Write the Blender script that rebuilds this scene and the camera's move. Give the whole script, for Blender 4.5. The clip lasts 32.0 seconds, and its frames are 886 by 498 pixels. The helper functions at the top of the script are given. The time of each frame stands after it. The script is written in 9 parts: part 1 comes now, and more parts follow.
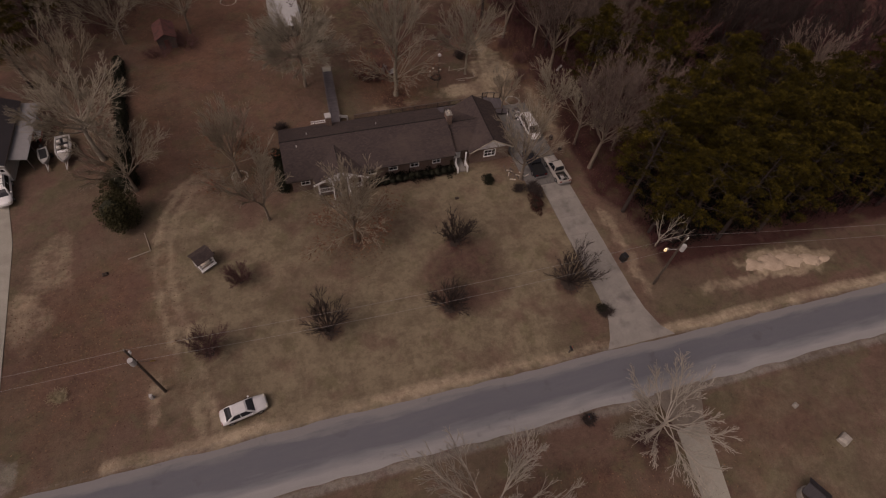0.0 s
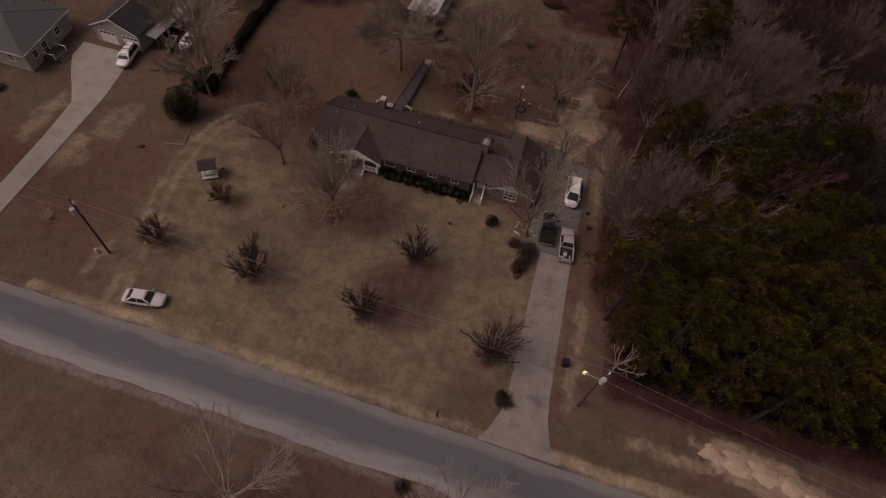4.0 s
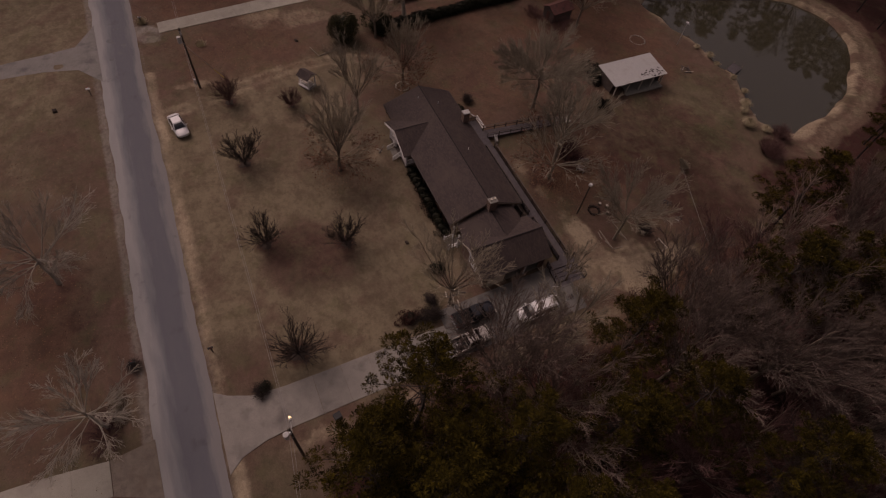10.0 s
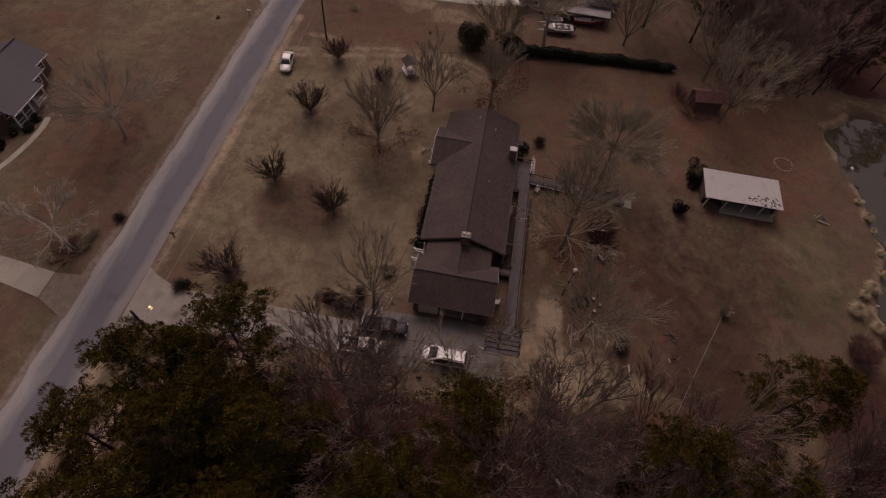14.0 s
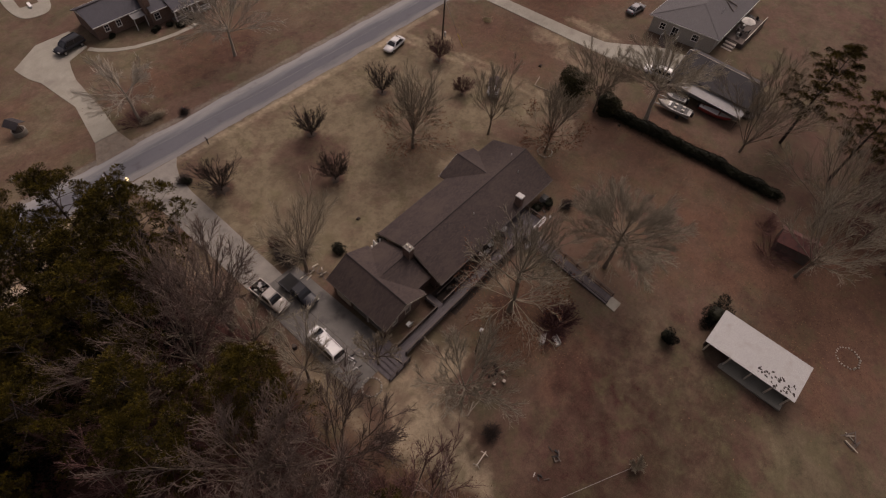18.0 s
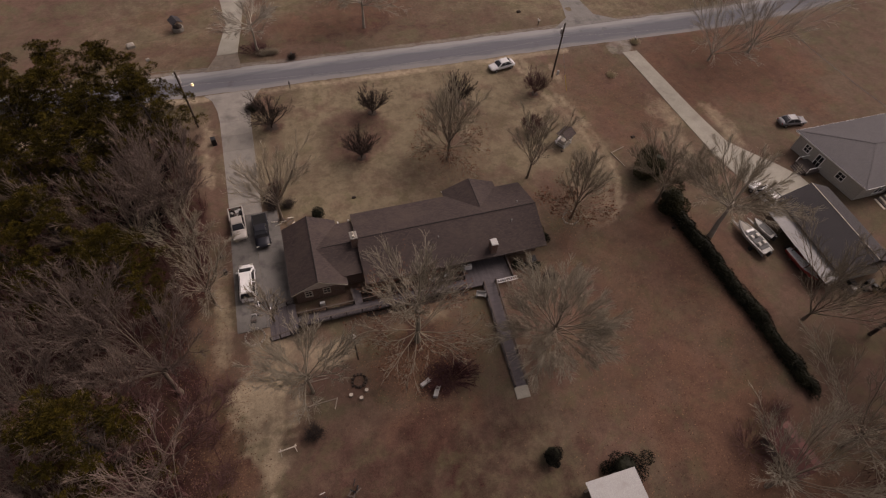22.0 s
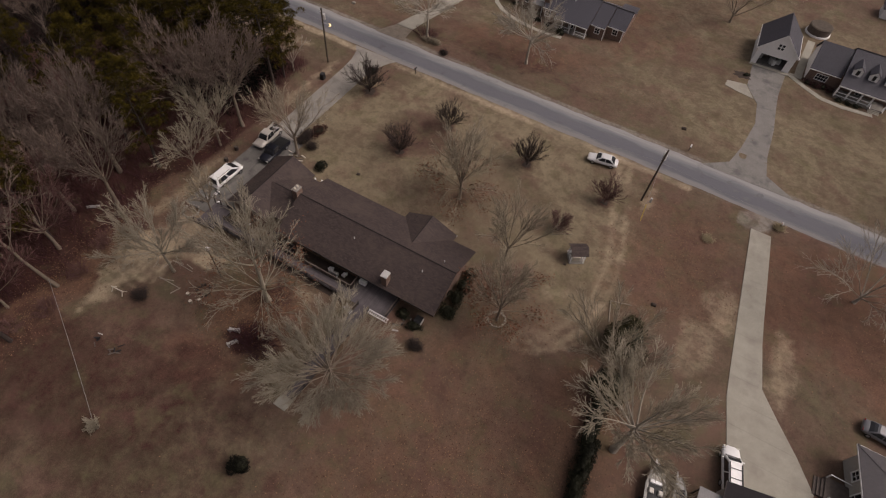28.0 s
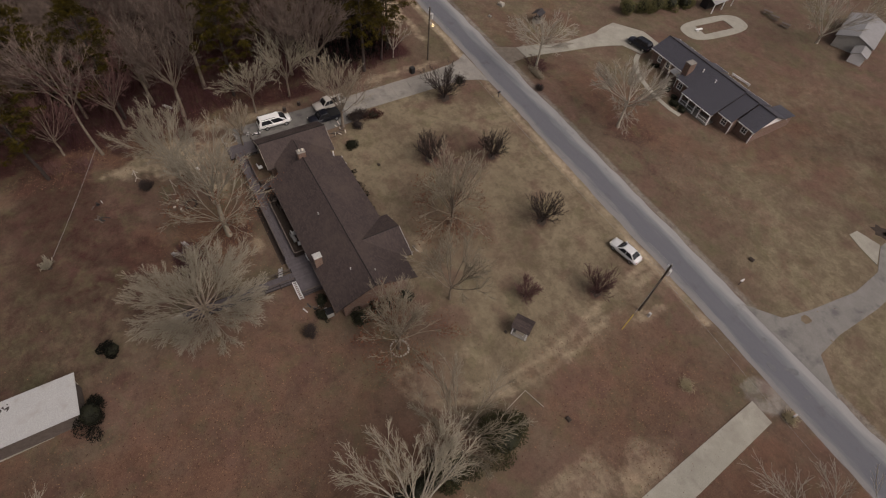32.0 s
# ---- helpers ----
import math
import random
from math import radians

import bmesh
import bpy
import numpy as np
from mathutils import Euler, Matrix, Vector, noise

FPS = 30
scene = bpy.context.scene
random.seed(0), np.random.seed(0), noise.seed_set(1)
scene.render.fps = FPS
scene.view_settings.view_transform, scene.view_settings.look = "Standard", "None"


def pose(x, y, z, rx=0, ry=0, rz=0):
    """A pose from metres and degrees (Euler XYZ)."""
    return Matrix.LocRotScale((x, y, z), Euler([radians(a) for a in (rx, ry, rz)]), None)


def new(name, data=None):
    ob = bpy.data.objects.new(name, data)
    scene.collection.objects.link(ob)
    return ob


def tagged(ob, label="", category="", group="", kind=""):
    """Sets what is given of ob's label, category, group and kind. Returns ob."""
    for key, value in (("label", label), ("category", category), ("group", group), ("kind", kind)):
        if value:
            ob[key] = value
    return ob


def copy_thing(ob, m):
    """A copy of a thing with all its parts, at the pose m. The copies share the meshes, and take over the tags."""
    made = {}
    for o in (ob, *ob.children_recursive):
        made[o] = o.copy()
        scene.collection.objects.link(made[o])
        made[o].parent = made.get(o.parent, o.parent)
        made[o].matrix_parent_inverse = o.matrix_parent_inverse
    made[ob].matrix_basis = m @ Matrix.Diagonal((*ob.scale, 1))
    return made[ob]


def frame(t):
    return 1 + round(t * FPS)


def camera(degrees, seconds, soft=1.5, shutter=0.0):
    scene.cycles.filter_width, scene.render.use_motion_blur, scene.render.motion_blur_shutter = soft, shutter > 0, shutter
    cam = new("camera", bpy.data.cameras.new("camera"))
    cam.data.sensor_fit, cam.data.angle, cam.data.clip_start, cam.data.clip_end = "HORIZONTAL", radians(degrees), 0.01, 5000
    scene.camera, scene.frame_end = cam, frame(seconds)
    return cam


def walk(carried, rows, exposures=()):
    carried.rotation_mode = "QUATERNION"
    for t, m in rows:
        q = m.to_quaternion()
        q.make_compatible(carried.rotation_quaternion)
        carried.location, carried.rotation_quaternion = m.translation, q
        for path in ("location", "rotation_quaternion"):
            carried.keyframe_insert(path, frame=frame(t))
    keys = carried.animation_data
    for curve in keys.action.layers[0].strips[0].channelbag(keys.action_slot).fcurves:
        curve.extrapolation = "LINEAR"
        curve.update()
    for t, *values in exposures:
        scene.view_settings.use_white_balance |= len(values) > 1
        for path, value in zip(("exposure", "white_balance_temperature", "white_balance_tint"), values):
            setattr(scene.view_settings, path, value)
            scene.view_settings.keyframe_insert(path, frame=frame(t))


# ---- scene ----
# The flight: seconds, place in metres, turn in degrees.
cam = camera(79.6, 32.0, soft=1.15)
PATH = [
    (0.0, 0.822, 2.037, 54.541, 35.61, -3.235, -16.206),
    (0.5, 3.812, 1.479, 54.557, 35.632, -3.508, -12.377),
    (1.0, 6.805, 1.202, 54.617, 35.571, -3.769, -8.234),
    (1.5, 9.936, 1.004, 54.587, 35.602, -3.996, -4.156),
    (2.0, 13.1, 1.095, 54.645, 35.527, -4.226, -0.203),
    (2.5, 16.266, 1.467, 54.748, 35.385, -4.411, 3.904),
    (3.0, 19.332, 2.005, 54.831, 35.255, -4.606, 8.046),
    (3.5, 22.496, 2.78, 54.915, 35.129, -4.699, 12.225),
    (5.5, 34.456, 7.935, 55.141, 34.827, -5.061, 28.135),
    (6.0, 37.161, 9.777, 55.195, 34.659, -5.165, 32.079),
    (6.5, 39.823, 11.807, 55.208, 34.584, -5.145, 36.219),
    (7.0, 42.261, 14.035, 55.268, 34.402, -5.139, 40.451),
    (7.5, 44.521, 16.466, 55.333, 34.247, -5.138, 44.724),
    (8.0, 46.701, 19.053, 55.377, 34.162, -5.09, 48.971),
    (8.5, 48.668, 21.718, 55.4, 34.093, -5.074, 52.957),
    (9.0, 50.423, 24.552, 55.534, 33.926, -4.988, 57.137),
    (9.5, 51.926, 27.529, 55.649, 33.725, -4.892, 61.287),
    (10.0, 53.32, 30.56, 55.656, 33.67, -4.869, 65.528),
    (10.5, 54.52, 33.708, 55.644, 33.628, -4.761, 69.982),
    (11.0, 55.434, 36.871, 55.717, 33.563, -4.627, 74.086),
    (11.5, 56.202, 40.105, 55.746, 33.553, -4.522, 78.342),
    (12.0, 56.796, 43.399, 55.732, 33.623, -4.389, 82.569),
    (12.5, 57.152, 46.664, 55.737, 33.689, -4.27, 86.877),
    (13.0, 57.214, 49.926, 55.827, 33.673, -4.227, 91.136),
    (13.5, 57.15, 53.248, 55.873, 33.758, -4.16, 95.227),
    (14.0, 56.657, 56.629, 56.051, 33.653, -4.026, 99.521),
    (14.5, 56.282, 59.962, 55.921, 33.975, -4.042, 103.635),
    (16.5, 51.453, 72.388, 56.619, 34.072, -3.994, 119.399),
    (17.0, 49.683, 75.066, 56.57, 33.996, -3.864, 123.594),
    (17.5, 47.703, 77.661, 56.515, 33.948, -3.726, 127.644),
    (18.0, 45.492, 80.18, 56.475, 33.897, -3.593, 131.581),
    (18.5, 43.036, 82.485, 56.529, 33.774, -3.401, 135.652),
    (19.0, 40.507, 84.707, 56.485, 33.814, -3.233, 139.731),
    (19.5, 37.851, 86.824, 56.384, 33.949, -3.11, 143.768),
    (20.0, 34.862, 88.736, 56.439, 33.953, -2.91, 147.911),
    (20.5, 31.935, 90.497, 56.429, 34.102, -2.796, 151.964),
    (21.0, 29.028, 91.911, 56.411, 34.228, -2.75, 155.877),
    (21.5, 25.906, 93.226, 56.439, 34.412, -2.686, 159.94),
    (22.0, 22.694, 94.314, 56.419, 34.591, -2.61, 163.922),
    (22.5, 19.496, 95.193, 56.369, 34.855, -2.634, 167.736),
    (23.0, 15.992, 95.727, 56.397, 34.96, -2.563, 171.579),
    (23.5, 12.603, 96.121, 56.308, 35.166, -2.558, 175.375),
    (24.0, 9.247, 96.29, 56.248, 35.353, -2.608, 179.185),
    (24.5, 5.819, 96.166, 56.174, 35.587, -2.596, -176.845),
    (25.0, 2.519, 95.767, 56.164, 35.742, -2.719, -172.897),
    (25.5, -0.818, 95.195, 56.139, 35.879, -2.765, -168.949),
    (27.5, -12.693, 90.419, 56.419, 36.018, -3.408, -153.945),
    (28.0, -15.534, 88.722, 56.447, 36.006, -3.515, -150.13),
    (28.5, -18.295, 86.856, 56.405, 36.077, -3.55, -146.294),
    (29.0, -20.866, 84.742, 56.417, 36.083, -3.61, -142.399),
    (29.5, -23.29, 82.494, 56.399, 36.116, -3.648, -138.51),
    (30.0, -25.65, 79.983, 56.39, 36.126, -3.615, -134.667),
    (30.5, -27.77, 77.43, 56.414, 36.194, -3.656, -130.944),
    (31.0, -29.697, 74.691, 56.423, 36.164, -3.655, -127.046),
    (31.5, -31.332, 72.022, 56.444, 36.15, -3.657, -123.47),
    (32.0, -32.904, 69.039, 56.423, 36.165, -3.603, -119.639),
]
EXPOSURES = [(0.0, -0.74, 7350, 31), (3.0, -0.92, 7450, 35), (8.0, -1.08, 7600, 38), (12.0, -1.1, 7720, 42), (14.0, -0.84, 7580, 40), (16.5, -0.46, 7380, 29), (20.0, -0.23, 7320, 27), (25.0, -0.18, 7110, 25), (32.0, -0.12, 6820, 17)]
walk(cam, [(t, pose(x, y, z, a, b, c)) for t, x, y, z, a, b, c in PATH], EXPOSURES)

# ---- light: a high overcast, hardly any shadows ----
SUN_UP, SUN_ROUND = 52.0, 248.0
world = bpy.data.worlds.new("overcast_sky")
scene.world = world
world.use_nodes = True
wn = world.node_tree
wn.nodes.clear()
sky = wn.nodes.new("ShaderNodeTexSky")
sky.sky_type, sky.sun_disc = "NISHITA", False
sky.sun_elevation, sky.sun_rotation = radians(SUN_UP), radians(SUN_ROUND)
sky.air_density, sky.dust_density, sky.ozone_density = 1.0, 6.0, 0.6
hsv = wn.nodes.new("ShaderNodeHueSaturation")
hsv.inputs["Saturation"].default_value = 0.36
back = wn.nodes.new("ShaderNodeBackground")
back.inputs["Strength"].default_value = 0.1
wout = wn.nodes.new("ShaderNodeOutputWorld")
wn.links.new(sky.outputs[0], hsv.inputs["Color"])
wn.links.new(hsv.outputs[0], back.inputs["Color"])
wn.links.new(back.outputs[0], wout.inputs["Surface"])
sun = bpy.data.lights.new("sun", "SUN")
sun.energy, sun.angle, sun.color = 1.5, radians(38), (1.0, 0.96, 0.9)
sun_ob = new("sun", sun)
sun_ob.matrix_world = pose(0, 0, 200, 90 - SUN_UP, 0, 180 - SUN_ROUND)

# ---- builders ----
class Geo:
    """Collects faces for one mesh."""

    def __init__(self):
        self.v, self.f = [], []

    def add(self, verts, faces):
        k = len(self.v)
        self.v.extend(tuple(p) for p in verts)
        self.f.extend(tuple(i + k for i in q) for q in faces)
        return self

    def box(self, x0, x1, y0, y1, z0, z1):
        p = [(x, y, z) for z in (z0, z1) for y in (y0, y1) for x in (x0, x1)]
        return self.add(p, [(0, 2, 3, 1), (4, 5, 7, 6), (0, 1, 5, 4), (2, 6, 7, 3), (0, 4, 6, 2), (1, 3, 7, 5)])

    def block(self, cx, cy, z0, sx, sy, sz, turn=0.0, bevel=0.0):
        """A box on its base, turned about its middle, with a chamfered top edge."""
        c, s = math.cos(radians(turn)), math.sin(radians(turn))
        rings = [(sx / 2, sy / 2, z0), (sx / 2, sy / 2, z0 + sz - bevel)]
        if bevel:
            rings.append((sx / 2 - bevel, sy / 2 - bevel, z0 + sz))
        pts = []
        for hx, hy, z in rings:
            for u, w in ((-hx, -hy), (hx, -hy), (hx, hy), (-hx, hy)):
                pts.append((cx + c * u - s * w, cy + s * u + c * w, z))
        faces = [(3, 2, 1, 0)]
        for r in range(len(rings) - 1):
            for i in range(4):
                a, b = 4 * r + i, 4 * r + (i + 1) % 4
                faces.append((a, b, b + 4, a + 4))
        k = 4 * (len(rings) - 1)
        faces.append((k, k + 1, k + 2, k + 3))
        return self.add(pts, faces)

    def tube(self, p, q, r0, r1=None, n=6, caps=True):
        p, q = Vector(p), Vector(q)
        r1 = r0 if r1 is None else r1
        d = (q - p).normalized()
        u = d.cross(Vector((0, 0, 1)) if abs(d.z) < 0.9 else Vector((1, 0, 0))).normalized()
        w = d.cross(u)
        ring = [u * math.cos(2 * math.pi * i / n) + w * math.sin(2 * math.pi * i / n) for i in range(n)]
        pts = [p + e * r0 for e in ring] + [q + e * r1 for e in ring]
        faces = [(i, i + n, (i + 1) % n + n, (i + 1) % n) for i in range(n)]
        if caps:
            faces += [tuple(range(n)), tuple(range(2 * n - 1, n - 1, -1))]
        return self.add(pts, faces)

    def beam(self, p, q, w, h, up=(0, 0, 1)):
        """A squared bar from p to q."""
        p, q, up = Vector(p), Vector(q), Vector(up)
        d = (q - p).normalized()
        s = d.cross(up).normalized() * (w / 2)
        t = s.cross(d).normalized() * (h / 2)
        pts = [p - s - t, p + s - t, p + s + t, p - s + t, q - s - t, q + s - t, q + s + t, q - s + t]
        return self.add(pts, [(0, 1, 2, 3), (7, 6, 5, 4), (0, 4, 5, 1), (1, 5, 6, 2), (2, 6, 7, 3), (3, 7, 4, 0)])

    def slab(self, poly, thick):
        """A sheet of any outline in space, thickened downwards."""
        poly = [Vector(p) for p in poly]
        n = len(poly)
        low = [p - Vector((0, 0, thick)) for p in poly]
        faces = [tuple(range(n)), tuple(range(2 * n - 1, n - 1, -1))]
        faces += [(i + n, (i + 1) % n + n, (i + 1) % n, i) for i in range(n)]
        return self.add(poly + low, faces)

    def loft(self, rings, close=True):
        """Skins rings that all have the same number of points."""
        n = len(rings[0])
        pts = [p for r in rings for p in r]
        faces = []
        for r in range(len(rings) - 1):
            for i in range(n):
                a, b = r * n + i, r * n + (i + 1) % n
                faces.append((a, b, b + n, a + n))
        if close:
            faces.append(tuple(range(n - 1, -1, -1)))
            faces.append(tuple(range((len(rings) - 1) * n, len(rings) * n)))
        return self.add(pts, faces)

    def mesh(self, name, material, smooth=False):
        me = bpy.data.meshes.new(name)
        me.from_pydata(self.v, [], self.f)
        me.materials.append(material)
        if smooth:
            me.polygons.foreach_set("use_smooth", [True] * len(me.polygons))
        me.update()
        return me


def part(name, geo, material, parent=None, label="", smooth=False):
    """One mesh object of its own, under a thing or one of its parts."""
    me = geo.mesh(name, material, smooth) if isinstance(geo, Geo) else geo
    ob = new(name, me)
    if parent is not None:
        ob.parent = parent
    return tagged(ob, label)


def thing(name, label, category, at=None, group="", kind=""):
    ob = new(name)
    ob.empty_display_size = 0.3
    if at is not None:
        ob.matrix_basis = at
    return tagged(ob, label, category, group, kind)


def array_mesh(name, verts, quads, material, smooth=True):
    """A mesh from numpy arrays of corners and of four- or three-cornered faces."""
    me = bpy.data.meshes.new(name)
    quads = np.asarray(quads, dtype=np.int32)
    k = quads.shape[1]
    me.vertices.add(len(verts))
    me.vertices.foreach_set("co", np.asarray(verts, dtype=np.float32).ravel())
    me.loops.add(quads.size)
    me.loops.foreach_set("vertex_index", quads.ravel())
    me.polygons.add(len(quads))
    me.polygons.foreach_set("loop_start", np.arange(len(quads), dtype=np.int32) * k)
    me.polygons.foreach_set("use_smooth", np.full(len(quads), smooth))
    me.materials.append(material)
    me.update(calc_edges=True)
    return me


def smoothstep(a, b, x):
    t = np.clip((x - a) / (b - a), 0.0, 1.0)
    return t * t * (3 - 2 * t)


NOISE_GRID = np.random.RandomState(5).rand(256, 256)


def wavy(x, y, size):
    """Smooth noise between 0 and 1 whose lumps are about size metres."""
    u, w = np.asarray(x) / size + 61.3, np.asarray(y) / size + 27.7
    i, j = np.floor(u).astype(int), np.floor(w).astype(int)
    a, b = u - i, w - j
    a, b = a * a * (3 - 2 * a), b * b * (3 - 2 * b)
    g = NOISE_GRID
    i0, i1, j0, j1 = i % 256, (i + 1) % 256, j % 256, (j + 1) % 256
    return (g[i0, j0] * (1 - a) + g[i1, j0] * a) * (1 - b) + (g[i0, j1] * (1 - a) + g[i1, j1] * a) * b


POND = ((-23.3, 119.3), (-18.6, 112.4), (-14.0, 112.4), (-7.0, 114.2), (1.6, 114.4), (4.6, 115.6), (8.0, 114.4), (12.5, 112.5), (16.0, 111.5), (19.2, 112.3), (20.8, 115.2),
        (19.6, 121.6), (16.9, 130.6), (12.0, 138.7), (6.3, 144.5), (0.5, 147.3), (-4.6, 147.2), (-9.4, 144.6), (-14.0, 138.0), (-18.0, 132.6), (-21.6, 127.4), (-23.6, 123.4))


def pond_off(x, y):
    """Metres from the pond's edge, below zero over the water."""
    x, y = np.asarray(x, dtype=float), np.asarray(y, dtype=float)
    near, inside = np.full(x.shape, 1e9), np.zeros(x.shape, dtype=bool)
    for (ax, ay), (bx, by) in zip(POND, POND[1:] + POND[:1]):
        ux, uy = bx - ax, by - ay
        k = np.clip(((x - ax) * ux + (y - ay) * uy) / (ux * ux + uy * uy), 0, 1)
        near = np.minimum(near, np.hypot(x - ax - k * ux, y - ay - k * uy))
        inside ^= ((ay > y) != (by > y)) & (x < ax + (y - ay) * ux / (uy if uy else 1e-9))
    return np.where(inside, -near, near) + 1.2 * (wavy(x, y, 4.0) - 0.5) + 0.5 * (wavy(x, y, 1.3) - 0.5)


def pond_edge(x, y):
    """Below 1 inside the pond's basin."""
    return 1 + pond_off(x, y) / 8


def ground_height(x, y):
    """The lie of the land: it falls to the pond behind and a little beyond the road."""
    x, y = np.asarray(x, dtype=float), np.asarray(y, dtype=float)
    h = -1.2 * smoothstep(10.0, -10.0, y) - 0.9 * smoothstep(78.0, 100.0, y) - 0.5 * smoothstep(100.0, 112.0, y)
    h = h + 0.10 * (wavy(x, y, 9.0) - 0.5) * smoothstep(2.0, 12.0, np.abs(y - 18.0))
    return h - 1.6 * smoothstep(1.1, 0.85, pond_edge(x, y))


def ground_at(x, y):
    return float(ground_height(x, y))


# ---- materials ----
def nodes_of(name):
    m = bpy.data.materials.new(name)
    m.use_nodes = True
    n = m.node_tree
    return m, n, n.nodes["Principled BSDF"]


def link(n, a, b):
    n.links.new(a, b)


def noise_node(n, coord, scale, detail=4.0, rough=0.6):
    t = n.nodes.new("ShaderNodeTexNoise")
    t.inputs["Scale"].default_value, t.inputs["Detail"].default_value, t.inputs["Roughness"].default_value = scale, detail, rough
    link(n, coord, t.inputs["Vector"])
    return t.outputs["Fac"]


def span(n, value, lo, hi):
    r = n.nodes.new("ShaderNodeMapRange")
    r.inputs["From Min"].default_value, r.inputs["From Max"].default_value = lo, hi
    link(n, value, r.inputs["Value"])
    return r.outputs["Result"]


def mixed(n, fac, a, b, how="MIX"):
    m = n.nodes.new("ShaderNodeMix")
    m.data_type, m.blend_type = "RGBA", how
    for socket, value in ((m.inputs[0], fac), (m.inputs[6], a), (m.inputs[7], b)):
        if isinstance(value, (int, float)):
            socket.default_value = value
        elif isinstance(value, tuple):
            socket.default_value = (*value, 1.0)
        else:
            link(n, value, socket)
    return m.outputs[2]


def surface(name, dark, light, size=0.5, fine=0.05, rough=0.85, metal=0.0, bump=0.3, vary=0.0, stain=None, stain_size=1.5, depth=0.02, spec=0.3):
    """A mottled surface: blotches of two colours at one size, grain at another, and stains if asked for."""
    m, n, b = nodes_of(name)
    tc = n.nodes.new("ShaderNodeTexCoord")
    co = tc.outputs["Object"]
    big = noise_node(n, co, 1.0 / size, 5.0)
    small = noise_node(n, co, 1.0 / fine, 3.0)
    col = mixed(n, span(n, big, 0.32, 0.68), dark, light)
    grain = span(n, small, 0.25, 0.75)
    col = mixed(n, 0.45, col, mixed(n, grain, tuple(c * 0.6 for c in dark), tuple(min(1.0, c * 1.25) for c in light)))
    if stain:
        col = mixed(n, span(n, noise_node(n, co, 1.0 / stain_size, 3.0), 0.52, 0.72), col, stain)
    if vary:
        info = n.nodes.new("ShaderNodeObjectInfo")
        hs = n.nodes.new("ShaderNodeHueSaturation")
        link(n, span(n, info.outputs["Random"], 0.0, 1.0), hs.inputs["Value"])
        r = hs.inputs["Value"].links[0].from_node
        r.inputs["To Min"].default_value, r.inputs["To Max"].default_value = 1.0 - vary, 1.0 + vary
        link(n, col, hs.inputs["Color"])
        col = hs.outputs[0]
    link(n, col, b.inputs["Base Color"])
    b.inputs["Roughness"].default_value, b.inputs["Metallic"].default_value = rough, metal
    b.inputs["Specular IOR Level"].default_value = spec
    if bump:
        bp = n.nodes.new("ShaderNodeBump")
        bp.inputs["Strength"].default_value, bp.inputs["Distance"].default_value = bump, depth
        link(n, small, bp.inputs["Height"])
        link(n, bp.outputs[0], b.inputs["Normal"])
    return m


def brickwork(name, c1, c2, mortar, width, height, sway=(1, 1, 1), bump=0.4, gap=0.012, rough=0.9, stain=None):
    """Rows of bricks, shingles or boards laid over the object's own axes."""
    m, n, b = nodes_of(name)
    tc = n.nodes.new("ShaderNodeTexCoord")
    mp = n.nodes.new("ShaderNodeMapping")
    mp.inputs["Rotation"].default_value = sway
    link(n, tc.outputs["Object"], mp.inputs["Vector"])
    t = n.nodes.new("ShaderNodeTexBrick")
    t.inputs["Color1"].default_value, t.inputs["Color2"].default_value = (*c1, 1), (*c2, 1)
    t.inputs["Mortar"].default_value = (*mortar, 1)
    t.inputs["Scale"].default_value, t.inputs["Mortar Size"].default_value = 1.0, gap
    t.inputs["Brick Width"].default_value, t.inputs["Row Height"].default_value = width, height
    link(n, mp.outputs[0], t.inputs["Vector"])
    co = tc.outputs["Object"]
    col = mixed(n, span(n, noise_node(n, co, 0.6, 5.0), 0.3, 0.7), t.outputs["Color"], mixed(n, 0.5, t.outputs["Color"], tuple(0.55 * (p + q) for p, q in zip(c1, c2))))
    grain = noise_node(n, co, 9.0, 3.0)
    col = mixed(n, span(n, grain, 0.35, 0.8), mixed(n, 0.35, col, mortar), col)
    if stain:
        col = mixed(n, span(n, noise_node(n, co, 0.25, 4.0), 0.5, 0.75), col, stain)
    link(n, col, b.inputs["Base Color"])
    b.inputs["Roughness"].default_value, b.inputs["Specular IOR Level"].default_value = rough, 0.3
    bp = n.nodes.new("ShaderNodeBump")
    bp.inputs["Strength"].default_value, bp.inputs["Distance"].default_value = bump, 0.02
    link(n, t.outputs["Fac"], bp.inputs["Height"])
    bp.invert = True
    link(n, bp.outputs[0], b.inputs["Normal"])
    return m


FLAT = (0.0, 0.0, 0.0)
UPRIGHT_X = (radians(-90), 0.0, 0.0)
M_SHINGLE = brickwork("brown_shingles", (0.086, 0.061, 0.053), (0.040, 0.029, 0.027), (0.028, 0.022, 0.022), 0.33, 0.145, FLAT, 0.5, 0.01, rough=0.8, stain=(0.075, 0.055, 0.046))
M_SHINGLE_DARK = brickwork("dark_shingles", (0.045, 0.038, 0.04), (0.034, 0.03, 0.033), (0.02, 0.018, 0.02), 0.33, 0.145, FLAT, 0.5, 0.01, rough=0.62)
M_SHINGLE_BLUE = brickwork("blue_grey_shingles", (0.066, 0.064, 0.076), (0.052, 0.05, 0.062), (0.036, 0.035, 0.042), 0.33, 0.145, FLAT, 0.5, 0.01, rough=0.62)
M_SHINGLE_GREY = brickwork("grey_shingles", (0.088, 0.08, 0.083), (0.07, 0.063, 0.067), (0.045, 0.042, 0.046), 0.33, 0.145, FLAT, 0.5, 0.01, rough=0.62)
